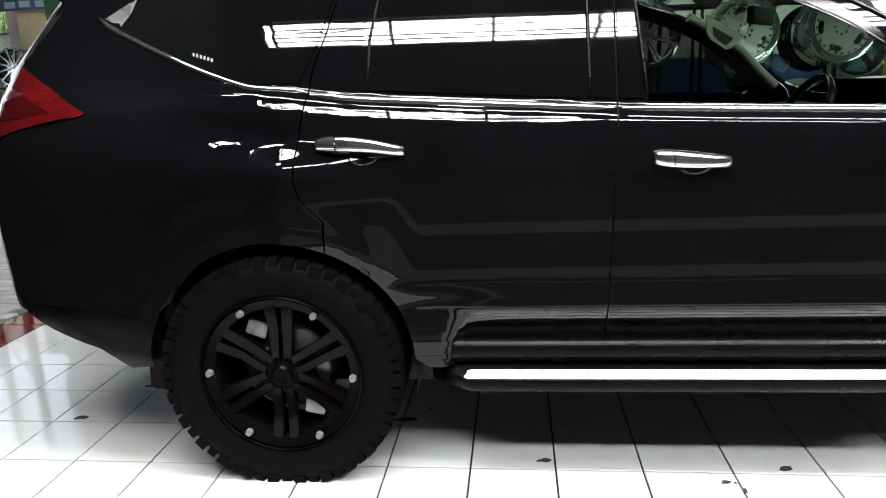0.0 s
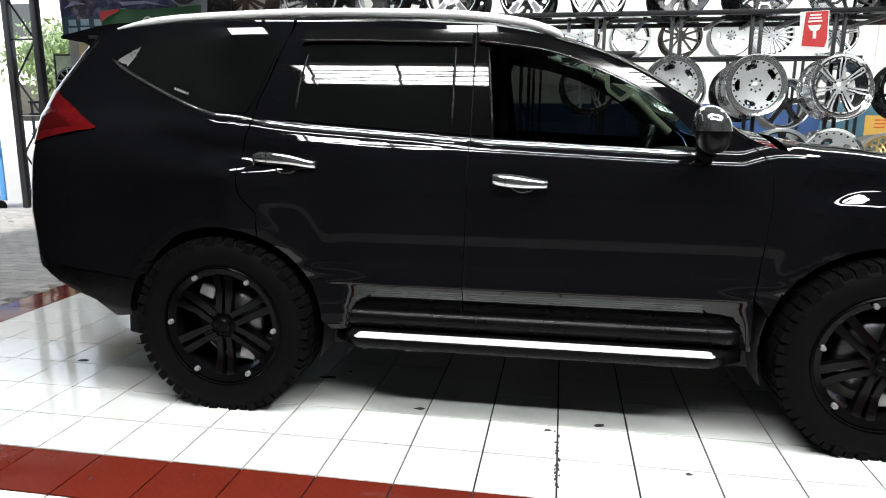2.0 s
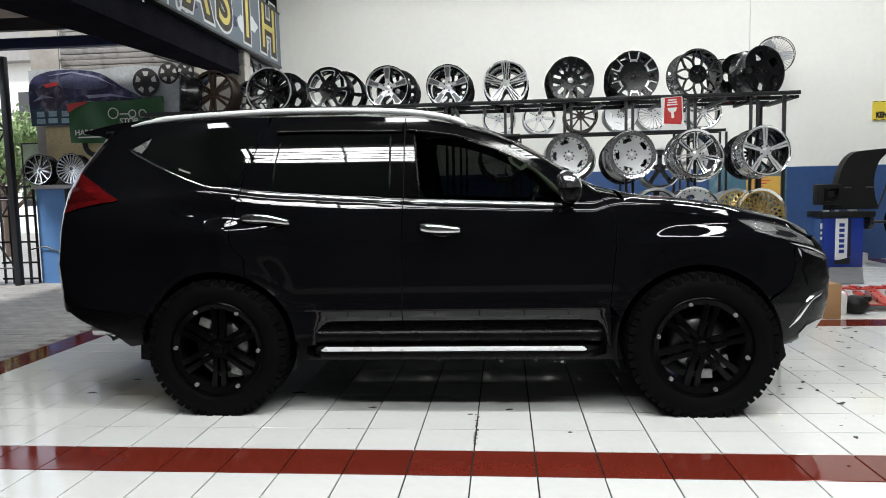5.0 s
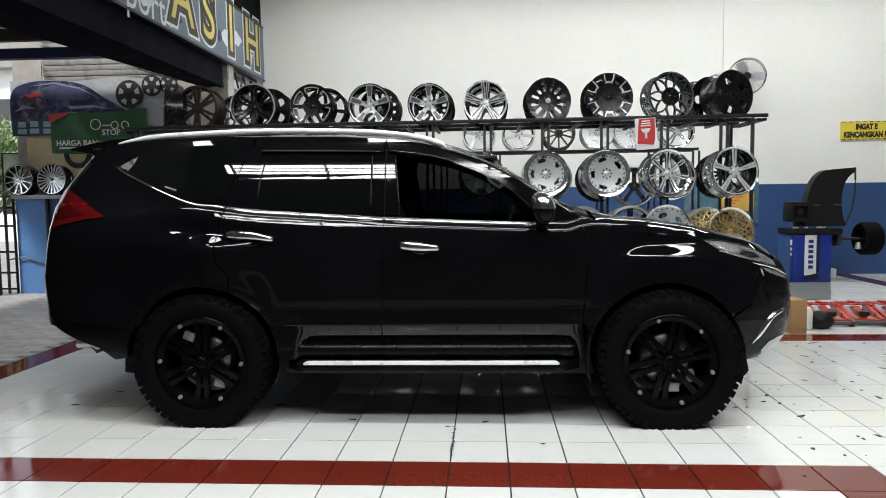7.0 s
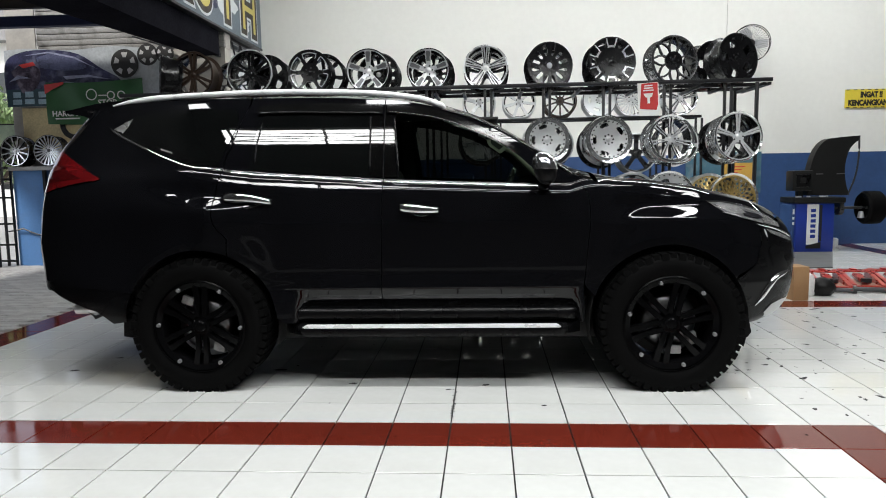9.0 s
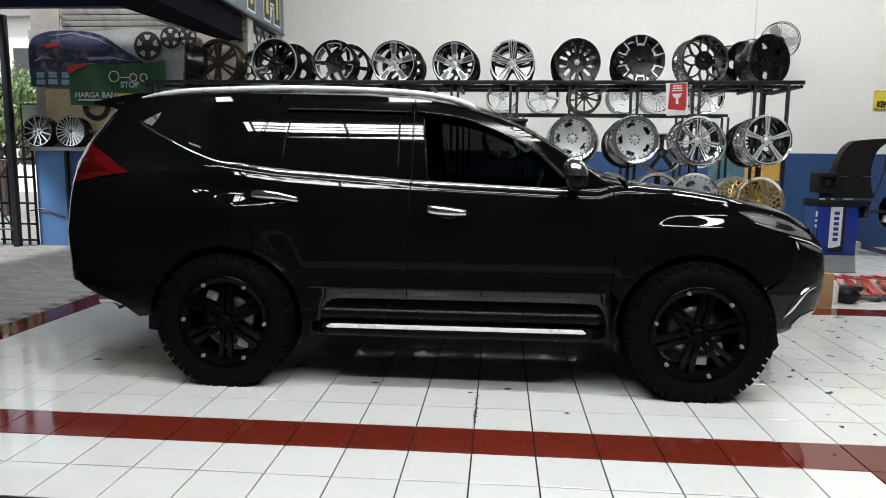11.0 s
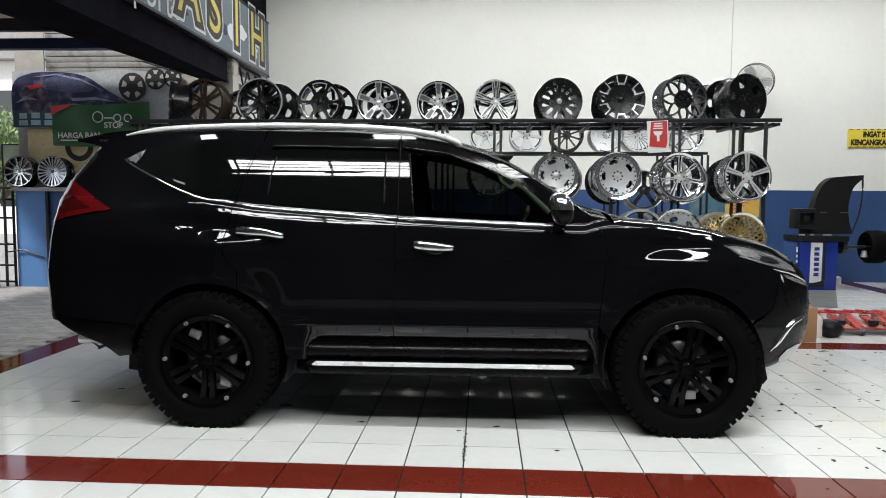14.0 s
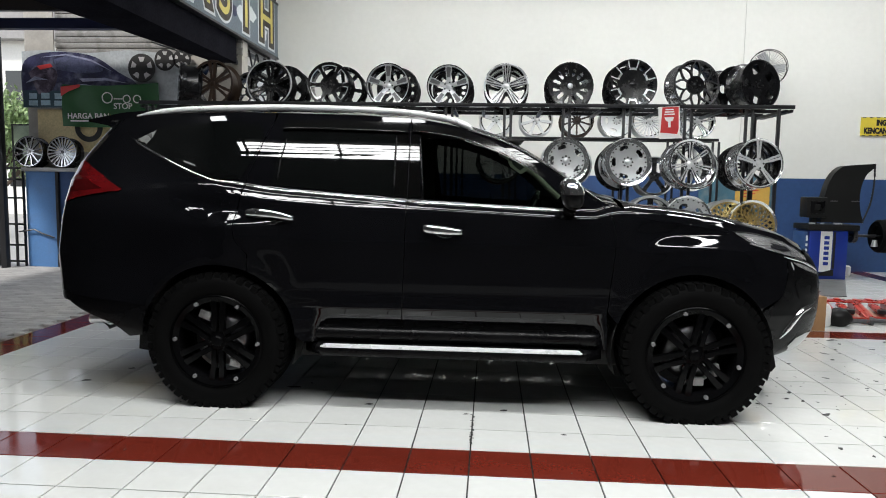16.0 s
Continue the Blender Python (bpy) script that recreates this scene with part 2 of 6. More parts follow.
def cyl(bm, p, q, r, r2=None, n=16, caps=True):
    p, q = Vector(p), Vector(q)
    d = q - p
    m = Matrix.Translation((p + q) / 2) @ d.to_track_quat("Z", "Y").to_matrix().to_4x4()
    bmesh.ops.create_cone(bm, cap_ends=caps, segments=n, radius1=r, radius2=r if r2 is None else r2, depth=d.length, matrix=m)
    return bm


def lathe(bm, prof, n=48, axis="Y", closed=False):
    """Turn a profile of (radius, along) about an axis."""
    rings = []
    for r, a in prof:
        ring = []
        for k in range(n):
            c, s = math.cos(2 * math.pi * k / n) * r, math.sin(2 * math.pi * k / n) * r
            ring.append(bm.verts.new((c, a, s) if axis == "Y" else (c, s, a) if axis == "Z" else (a, c, s)))
        rings.append(ring)
    pairs = list(zip(rings, rings[1:])) + ([(rings[-1], rings[0])] if closed else [])
    for a, b in pairs:
        for k in range(n):
            bm.faces.new((a[k], a[(k + 1) % n], b[(k + 1) % n], b[k]))
    bmesh.ops.recalc_face_normals(bm, faces=bm.faces)
    return bm


def slab(bm, pts, y0, y1, taper=1.0):
    """A prism over the (x, z) outline pts from y0 to y1."""
    a = [bm.verts.new((x, y0, z)) for x, z in pts]
    b = [bm.verts.new((x, y1, z)) for x, z in pts]
    bm.faces.new(a)
    bm.faces.new(b[::-1])
    for k in range(len(pts)):
        j = (k + 1) % len(pts)
        bm.faces.new((a[k], b[k], b[j], a[j]))
    bmesh.ops.recalc_face_normals(bm, faces=bm.faces)
    return bm


def tube(bm, pts, r, n=8):
    """A round bar through the points; r may be a function of the fraction along it."""
    pts = [Vector(p) for p in pts]
    size = r if callable(r) else lambda f: r
    rings = []
    for k, p in enumerate(pts):
        d = (pts[min(k + 1, len(pts) - 1)] - pts[max(k - 1, 0)]).normalized()
        q = d.to_track_quat("Z", "Y").to_matrix()
        rings.append([bm.verts.new(p + q @ Vector((math.cos(2 * math.pi * j / n), math.sin(2 * math.pi * j / n), 0)) * size(k / (len(pts) - 1))) for j in range(n)])
    for a, b in zip(rings, rings[1:]):
        for j in range(n):
            bm.faces.new((a[j], a[(j + 1) % n], b[(j + 1) % n], b[j]))
    bm.faces.new(rings[0][::-1]), bm.faces.new(rings[-1])
    bmesh.ops.recalc_face_normals(bm, faces=bm.faces)
    return bm


def curve_at(table, x):
    return float(np.interp(x, [a for a, _ in table], [b for _, b in table]))


def smooth_table(table, n=200, width=0.08):
    """A softened version of a polyline table, for fair surfaces."""
    xs = np.linspace(table[0][0], table[-1][0], n)
    ys = np.interp(xs, [a for a, _ in table], [b for _, b in table])
    step = xs[1] - xs[0]
    k = max(1, int(width / step))
    kern = np.hanning(2 * k + 3)[1:-1]
    pad = np.r_[2 * ys[0] - ys[k:0:-1], ys, 2 * ys[-1] - ys[-2:-k - 2:-1]]
    return xs, np.convolve(pad, kern / kern.sum(), "valid")

# ---- the hall ----
T = 0.30
X_DOOR, Y_WALL, X_EAST, Y_SOUTH = -3.75, 8.4, 9.0, -7.0


def setting(name, bm, material, label, category="structure", m=None, smooth=35):
    return solid(name, bm, material, label, category, kind="structure", m=m, smooth=smooth)


ground = setting("ground", boxbm(-400, X_DOOR - 0.08, -400, 400, -0.6, -0.075), mat("street_asphalt", (0.34, 0.335, 0.32), 0.9, var=0.2, bump=0.3), "grey street ground outside the workshop", "ground")
floor = setting("floor", boxbm(X_DOOR - 0.08, X_EAST, -0.9, Y_WALL, -0.5, -0.012), GROUT, "white tiled workshop floor with dark joints", "floor")
# colour taken well down so the doors mirror a dark floor
setting("floor_apron", boxbm(X_DOOR - 0.08, X_EAST, Y_SOUTH, -0.904, -0.5, 0.0), CONCRETE, "concrete floor beside the tiles, darkened for the car reflections", "floor")
# unseen strips, added to give the dim bands mirrored in the doors
for y0, y1 in ((-1.19, -0.93), (-2.1, -1.85)):
    setting("floor_strip", boxbm(-2.2, 2.4, y0, y1, 0.0, 0.004), mat("reflected_strip_grey", (0.095, 0.095, 0.093), 0.6, var=0.25, scale=3, dirt=0.5, dirt_color=(0.05, 0.05, 0.05)), "unseen pale strip added to show as bands in the doors", "floor")
setting("wall_north", boxbm(X_DOOR + 0.1, X_EAST, Y_WALL, Y_WALL + 0.2, 1.53, 6.2), WALL_WHITE, "white painted plaster wall", "wall")
setting("wall_north_dado", boxbm(X_DOOR + 0.1, X_EAST, Y_WALL - 0.003, Y_WALL + 0.2, -0.1, 1.527), WALL_BLUE, "dark blue painted lower wall", "wall")
# unseen walls that close the hall, dark to keep the car's reflections dark
setting("wall_east", boxbm(X_EAST, X_EAST + 0.2, Y_SOUTH, Y_WALL, -0.1, 6.2), UNSEEN_DARK, "unseen side wall, kept dark for the car reflections", "wall")
setting("wall_south", boxbm(X_DOOR, X_EAST, Y_SOUTH - 0.2, Y_SOUTH, -0.1, 6.2), UNSEEN_DARK, "unseen rear wall, kept dark for the car reflections", "wall")
# added walls, near-black so the car's rear mirrors nothing bright
setting("wall_west", boxbm(X_DOOR - 0.04, X_DOOR + 0.06, Y_SOUTH, 1.2, 0.004, 3.497), ADDED_BLACK, "black wall added beside the entrance to darken reflections", "wall")
setting("wall_west_header", boxbm(X_DOOR - 0.04, X_DOOR + 0.06, Y_SOUTH, Y_WALL + 0.2, 3.50, 6.2), ADDED_BLACK, "black wall added over the entrance to darken reflections", "wall")
# unseen wall, added and made tall to shade the paving
setting("wall_forecourt", boxbm(-16, X_DOOR - 0.05, Y_SOUTH - 0.2, Y_SOUTH, -0.1, 9.0), UNSEEN_DARK, "unseen dark wall added to shade the forecourt", "wall")
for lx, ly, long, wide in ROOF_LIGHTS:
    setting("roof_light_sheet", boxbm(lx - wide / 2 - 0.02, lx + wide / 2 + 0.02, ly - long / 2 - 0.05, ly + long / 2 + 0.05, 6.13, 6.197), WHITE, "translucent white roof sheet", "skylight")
# unseen wall, added to hide the bright street from the paint
setting("wall_forecourt_west", boxbm(-16.2, -16, Y_SOUTH, 9.0, -0.1, 4.5), UNSEEN_DARK, "unseen dark wall added to darken the rear reflections", "wall")
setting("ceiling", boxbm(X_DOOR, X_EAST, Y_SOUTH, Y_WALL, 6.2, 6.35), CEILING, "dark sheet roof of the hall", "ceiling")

# ---- the car: x forward from the rear axle, y to its far side, z up ----
CAR = pose(-1.53, 1.455, 0, 0, 0, 0.5)
car = thing("car", CAR, "glossy black sport utility car with chrome trim and off-road tyres", "car")
REAR = smooth_table([(0.2, -0.64), (0.33, -0.76), (0.43, -0.92), (0.5, -1.02), (0.61, -1.10), (0.88, -1.126), (1.19, -1.07), (1.28, -1.045), (1.36, -1.048), (1.46, -1.012), (1.57, -0.928), (1.75, -0.801), (1.95, -0.737)], 200, 0.05)
FRONT = smooth_table([(0.2, 3.30), (0.31, 3.46), (0.38, 3.60), (0.485, 3.66), (0.72, 3.67), (0.845, 3.65), (0.95, 3.60), (1.06, 3.48), (1.15, 3.40), (1.95, 3.35)], 200, 0.05)
BELT = smooth_table([(-1.4, 1.36), (-0.1, 1.345), (0.3, 1.29), (1.12, 1.232), (1.97, 1.195), (2.25, 1.19), (2.45, 1.215), (2.6, 1.215), (2.96, 1.175), (3.3, 1.105), (3.5, 1.03), (3.62, 0.95), (3.8, 0.8)], 400, 0.1)
TOP = smooth_table([(-1.3, 1.60), (-1.0, 1.675), (-0.5, 1.745), (0.1, 1.765), (0.8, 1.755), (1.18, 1.73), (1.4, 1.69), (1.66, 1.605), (1.87, 1.495), (2.07, 1.365), (2.24, 1.25), (2.42, 1.20), (2.6, 1.19), (2.96, 1.15), (3.3, 1.08), (3.5, 1.0), (3.62, 0.9), (3.8, 0.7)], 400, 0.09)
bx = BELT[0]
blend = np.clip((bx - 2.2) / 0.25, 0, 1)
BELT = (bx, BELT[1] * (1 - blend) + (np.interp(bx, *TOP) + 0.022) * blend)
# half width below the belt by height, and above it by height over the belt
LOW = smooth_table([(0.2, 0.735), (0.40, 0.786), (0.48, 0.818), (0.605, 0.889), (0.635, 0.887), (0.70, 0.8845), (0.85, 0.894), (1.0, 0.903), (1.2, 0.905), (1.5, 0.90)], 800, 0.014)
LOW_REAR = smooth_table([(0.2, 0.82), (0.36, 0.87), (0.415, 0.902), (0.46, 0.914), (0.55, 0.910), (0.7, 0.898), (0.85, 0.892), (1.0, 0.898), (1.2, 0.905), (1.5, 0.90)], 800, 0.03)
ROUND = smooth_table([(-0.6, 0.0), (-0.2, 0.0), (-0.085, -0.001), (-0.06, -0.0055), (-0.05, -0.0102), (-0.014, -0.0269), (0.0, -0.043), (0.012, -0.056), (0.10, -0.0835), (0.20, -0.119), (0.30, -0.159), (0.40, -0.204), (0.48, -0.244), (0.7, -0.36)], 1400, 0.016)
ROUND_FRONT = smooth_table([(-0.6, 0.0), (-0.2, 0.0), (-0.06, -0.001), (-0.03, -0.008), (-0.012, -0.022), (0.0, -0.043), (0.012, -0.056), (0.10, -0.0835), (0.20, -0.119), (0.30, -0.159), (0.40, -0.204), (0.48, -0.244), (0.7, -0.36)], 1400, 0.016)
ROUND_NOSE = smooth_table([(-0.6, 0.0), (-0.2, 0.0), (-0.068, -0.001), (-0.058, -0.005), (-0.024, -0.026), (-0.012, -0.036), (0.0, -0.05), (0.1, -0.09), (0.7, -0.36)], 1400, 0.012)
ARCHES = ((0.0, 0.40, 0.455), (2.775, 0.395, 0.455))
KNEE = 0.8


def lookup(table, v):
    return np.interp(v, table[0], table[1])


def ease(v):
    v = np.clip(v, 0, 1)
    return v * v * (3 - 2 * v)


def ends(z):
    a, b = lookup(REAR, z), lookup(FRONT, z)
    return (a + b) / 2, (b - a) / 2


def power(s):
    return np.where(np.asarray(s) > 0, 5.0, 8.0)


def to_s(x, z):
    xm, hl = ends(z)
    t = np.clip((x - xm) / hl, -1, 1)
    n = power(t)
    y0 = (1 - KNEE ** n) ** (1 / n)
    y = (1 - np.abs(t) ** n) ** (1 / n)
    return np.where(np.abs(t) <= KNEE, t, np.sign(t) * (KNEE + 0.5 * (1 - y / y0)))


def skin(s, z, out=0.0):
    """The near side of the body by its unrolled length s and its height z."""
    s, z = np.asarray(s, float), np.asarray(z, float)
    xm, hl = ends(z)
    n = power(s)
    y0 = (1 - KNEE ** n) ** (1 / n)
    yy = np.clip(y0 * (1 - (np.abs(s) - KNEE) / 0.5), 0, 1)
    t = np.where(np.abs(s) <= KNEE, s, np.sign(s) * (1 - yy ** n) ** (1 / n))
    y = np.where(np.abs(s) <= KNEE, (1 - np.clip(np.abs(t), 0, 1) ** n) ** (1 / n), yy)
    x = xm + hl * t
    tail = ease((-0.25 - x) / 0.25)
    w = lookup(LOW, z) * (1 - tail) + lookup(LOW_REAR, z) * tail
    front, over = ease((x - 0.95) / 0.5), z - lookup(BELT, x)
    rise = np.minimum(over, 0.06)
    nose = ease((x - 2.42) / 0.16)
    w = w + lookup(ROUND, rise) * (1 - front) + (lookup(ROUND_FRONT, rise) * (1 - nose) + lookup(ROUND_NOSE, rise) * nose) * front
    # the glasshouse leans in ever more towards the roof
    foot = z - np.maximum(over - 0.06, 0)
    w = w - np.where(over > 0.06, 0.39 * (z - foot) + 0.17 * ((z - 1.525) ** 2 - (foot - 1.525) ** 2) + 1.7 * np.maximum(z - 1.62, 0) ** 3, 0)
    # the crease over the sill fades out towards the arches
    fade = ease((x - 0.48) / 0.3) * ease((2.32 - x) / 0.3)
    w = w - 0.006 * np.exp(-((z - 0.605) / 0.05) ** 2) * (1 - fade) * (1 - tail)
    w = w + 1.04 * (1 - ease((x - 0.55) / 0.09) * ease((2.28 - x) / 0.08)) * (1 - tail) * ease((3.0 - x) / 0.4) * np.maximum(lookup(LOW, 0.605) - lookup(LOW, z), 0) * (z < 0.605)
    for cx, cz, r in ARCHES:
        d = np.hypot(x - cx, (z - cz) * 0.92)
        w = w + 0.006 * np.exp(-(np.maximum(d - r, 0) / 0.05) ** 2) * ease((z - 0.58) / 0.2)
    # the shoulder over the front wheel steps in to the bonnet edge
    w = w - 0.049 * (1 - 0.13 * ease((x - 2.86) / 0.16)) * ease((x - 2.36) / (0.17 + 1.6 * np.maximum(z - 1.0, 0))) * ease((z - 0.975) / 0.125)
    # the rear haunch swells out over the wheel and steps in under the windows
    q = ease((0.58 - x) / 0.72)
    w = w + 0.0605 * q * (1 - ease((z - 1.075) / (0.13 + 0.26 * ease(-x / 0.65))))
    # a soft ridge runs on from it under the rear door handle
    w = w + 0.030 * ease((x + 0.06) / 0.14) * ease((0.49 - x) / 0.16) * (1 - ease((z - 1.06) / 0.13)) * ease((z - 0.60) / 0.45)
    return np.stack([x, -(w * y) - out * (y > 0.02), z], -1)


def normal(s, z):
    e = 1e-3
    du = skin(s + e, z) - skin(s - e, z)
    dv = skin(s, np.asarray(z) + e) - skin(s, np.asarray(z) - e)
    c = np.cross(du, dv)
    c /= np.linalg.norm(c, axis=-1, keepdims=True) + 1e-12
    return c


def dense(pts, step=0.03, closed=True):
    out = []
    n = len(pts)
    for k in range(n if closed else n - 1):
        a, b = np.array(pts[k], float), np.array(pts[(k + 1) % n], float)
        m = max(1, int(np.hypot(*(b - a)) / step))
        out += [tuple(a + (b - a) * j / m) for j in range(m)]
    return out if closed else out + [tuple(pts[-1])]


def arc(cx, cz, r, a0, a1, n=24):
    return [(cx + r * math.cos(radians(a0 + (a1 - a0) * k / n)), cz + r * math.sin(radians(a0 + (a1 - a0) * k / n))) for k in range(n + 1)]


def spline(pts, n=8):
    """A smooth open line through the points."""
    p = [np.array(q, float) for q in pts]
    p = [2 * p[0] - p[1]] + p + [2 * p[-1] - p[-2]]
    out = []
    for a, b, c, d in zip(p, p[1:], p[2:], p[3:]):
        for k in range(n):
            t = k / n
            out.append(tuple(0.5 * ((2 * b) + (c - a) * t + (2 * a - 5 * b + 4 * c - d) * t * t + (3 * b - a - 3 * c + d) * t ** 3)))
    return out + [tuple(pts[-1])]


def panel(name, loops, material, parent, label="", out=0.0, raw=False, ds=0.016, dz=0.014, thick=0.0, mirror=True):
    """A sheet of the body skin inside the outline loops of (x, z), with holes, on the near side and its mirror image on the far side."""
    bm = bmesh.new()
    for loop in loops:
        pts = dense(loop)
        vs = [bm.verts.new((float(p[0]) if raw else float(to_s(p[0], p[1])), 0, p[1])) for p in pts]
        for k in range(len(vs)):
            bm.edges.new((vs[k], vs[(k + 1) % len(vs)]))
    bmesh.ops.triangle_fill(bm, use_beauty=True, edges=bm.edges[:], normal=(0, -1, 0))
    lo = [min(v.co[a] for v in bm.verts) for a in (0, 2)]
    hi = [max(v.co[a] for v in bm.verts) for a in (0, 2)]
    for a, step, no in ((0, ds, (1, 0, 0)), (1, dz, (0, 0, 1))):
        k = math.ceil(lo[a] / step + 0.01)
        while k * step < hi[a] - 1e-4:
            co = (k * step, 0, 0) if a == 0 else (0, 0, k * step)
            bmesh.ops.bisect_plane(bm, geom=bm.verts[:] + bm.edges[:] + bm.faces[:], plane_co=co, plane_no=no, dist=1e-5)
            k += 1
    s, z = np.array([v.co.x for v in bm.verts]), np.array([v.co.z for v in bm.verts])
    pos, nor = skin(s, z, out), normal(s, z)
    for f in bm.faces:
        f.normal_update()
        if f.normal.y > 0:
            f.normal_flip()
    for v, p in zip(bm.verts, pos):
        v.co = p
    made = []
    for side in (1, -1) if mirror else (1,):
        b2 = bm.copy()
        if side < 0:
            for v in b2.verts:
                v.co.y = -v.co.y
            for f in b2.faces:
                f.normal_flip()
        me = finish(name, b2, material, 180)
        me.normals_split_custom_set_from_vertices([(n[0], n[1] * side, n[2]) for n in nor])
        ob = part(name, me, None, parent, label)
        if thick:
            mod = ob.modifiers.new("edge", "SOLIDIFY")
            mod.thickness, mod.offset = thick, -1
        made.append(ob)
    bm.free()
    return made


def top_line(x0, x1, n=40, drop=0.0):
    xs = np.linspace(x0, x1, n)
    return [(float(x), float(lookup(TOP, x)) - drop) for x in xs]


SILL = 0.40
# door shut lines
SPLIT_C = spline([(0.285, 1.72), (0.234, 1.60), (0.198, 1.49), (0.164, 1.40), (0.142, 1.29), (0.124, 1.20), (0.112, 1.09), (0.125, 1.0), (0.19, 0.92)], 6)
SPLIT_B = [(1.112, 1.735), (1.112, 1.25), (1.10, 0.9), (1.085, 0.46)]
SPLIT_A = spline([(2.10, 1.335), (2.27, 1.20), (2.315, 1.05), (2.30, 0.8), (2.285, 0.62)], 6)
G = 0.0025
rear_arch, front_arch = ARCHES
E_REAR, E_FRONT = -1.3, 1.3


def shift(line, d):
    return [(x + d, z) for x, z in line]


def raw_of(loop):
    return [(float(to_s(x, z)), z) for x, z in loop]


# rear quarter with tail, from the shut line back to the middle of the tail
up = shift(SPLIT_C[::-1], -G)
arch_r = arc(*rear_arch, 66.5, 154, 26)
crease = [(-0.46, 0.606), (-0.70, 0.628), (-0.95, 0.662)]
quarter = raw_of(up) + raw_of(top_line(0.277, -0.77, 50)) + [(E_REAR, 1.69), (E_REAR, 0.68)] + raw_of(crease[::-1]) + raw_of(arch_r[::-1])
panel("rear_quarter_panel", [quarter], PAINT, car, raw=True)
skirt = raw_of(arc(*rear_arch, 152, 177, 8)) + raw_of([(-0.545, 0.408), (-0.59, 0.452), (-0.64, 0.487), (-0.76, 0.523), (-0.86, 0.558), (-0.95, 0.604)]) + [(E_REAR, 0.63), (E_REAR, 0.695)] + [(a, b + 0.014) for a, b in raw_of(crease[::-1])]
panel("bumper_skirt", [skirt], TRIM_BLACK, car, "satin black lower bumper skirt", raw=True, out=-0.004)
rear_door = shift(SPLIT_C, G) + arc(*rear_arch, 65.9, 4, 22) + [(0.5, SILL), (1.085 - G, SILL)] + shift(SPLIT_B[::-1], -G) + top_line(1.105, 0.295, 20)[1:]
RDOOR = panel("rear_door", [rear_door], PAINT, car)
WIN_F = spline([(1.205, 1.255), (1.168, 1.60)], 2) + spline([(1.185, 1.655), (1.40, 1.62), (1.60, 1.555), (1.78, 1.47), (1.92, 1.37), (2.02, 1.275)], 5) + [(2.02, 1.215), (1.6, 1.232)]
front_door = shift(SPLIT_B, G) + [(1.09, SILL), (2.285, SILL)] + shift(SPLIT_A[::-1], -G) + top_line(2.08, 1.115, 30)
FDOOR = panel("front_door", [front_door, WIN_F], PAINT, car)
fender_raw = raw_of(shift(SPLIT_A, G) + arc(*front_arch, 160, 30, 28) + [(3.30, 0.72), (3.32, 0.93)] + top_line(3.46, 2.12, 50))
panel("front_fender", [fender_raw], PAINT, car, raw=True)
bumper = raw_of([(3.325, 0.93), (3.305, 0.72)] + arc(*front_arch, 28, -8, 12) + [(3.26, 0.33)]) + [(E_FRONT, 0.36), (E_FRONT, 0.90)] + raw_of([(3.50, 0.99)])
panel("front_bumper", [bumper], TRIM_BLACK, car, raw=True)
# glass on the dark rear sides stands a little proud of the pillars
WIN_Q = spline([(-0.560, 1.585), (-0.50, 1.545), (-0.24, 1.425), (-0.06, 1.358), (0.115, 1.352)], 6) + spline([(0.168, 1.46), (0.222, 1.61)], 4) + spline([(0.21, 1.685), (0.0, 1.695), (-0.27, 1.685), (-0.45, 1.655)], 4)
panel("quarter_window", [WIN_Q], DARK_GLASS, car, "dark privacy glass", out=0.004)
WIN_R = [(0.305, 1.322), (0.318, 1.45), (0.355, 1.64), (0.42, 1.665), (1.02, 1.645), (1.025, 1.270)]
panel("rear_window", [WIN_R], DARK_GLASS, RDOOR[0], "dark privacy glass", out=0.004, mirror=False)
panel("front_window", [WIN_F], WINDOW_GLASS, FDOOR[1], "lightly tinted side glass", out=-0.004, mirror=True)
for o in list(FDOOR[1].children):
    if o.data.vertices[0].co.y < 0:
        bpy.data.objects.remove(o)   # the near front window is wound down


def cap(name, x0, x1, material, crown, label="", n=40, out=0.0, inset=0.0, zoff=0.0, fall=2.6, dip=0.0):
    """The sheet between the two top edges of the body: roof, windscreen or bonnet."""
    xs = np.linspace(x0, x1, n)
    es = np.linspace(-1, 1, 61)
    bm = bmesh.new()
    grid = []
    zs = lookup(TOP, xs)
    ps = skin(to_s(xs, zs), zs)
    ws = -ps[:, 1] - inset
    for _ in range(6):
        zs[1:-1] = (zs[:-2] + 2 * zs[1:-1] + zs[2:]) / 4
        ws[1:-1] = (ws[:-2] + 2 * ws[1:-1] + ws[2:]) / 4
    for x, z, w in zip(ps[:, 0], zs, ws):
        c = curve_at(crown, x)
        grid.append([bm.verts.new((float(x), float(w * e), float(z + zoff + c * (1 - abs(e) ** (2.6 + (fall - 2.6) * ease((x - x0 + 0.06) / 0.16))) - dip * ease((x - x0 + 0.06) / 0.2) * (1 - e * e)))) for e in es])
    for a, b in zip(grid, grid[1:]):
        for k in range(len(es) - 1):
            bm.faces.new((a[k], b[k], b[k + 1], a[k + 1]))
    bmesh.ops.recalc_face_normals(bm, faces=bm.faces)
    if sum(f.normal.z for f in bm.faces) < 0:
        for f in bm.faces:
            f.normal_flip()
    return part(name, bm, material, car, label, smooth=180)


CROWN = [(-1.0, 0.03), (0, 0.05), (1.2, 0.06), (1.6, 0.065), (2.0, 0.065), (2.4, 0.070), (2.7, 0.068), (3.2, 0.045), (3.46, 0.035), (3.62, 0.015)]
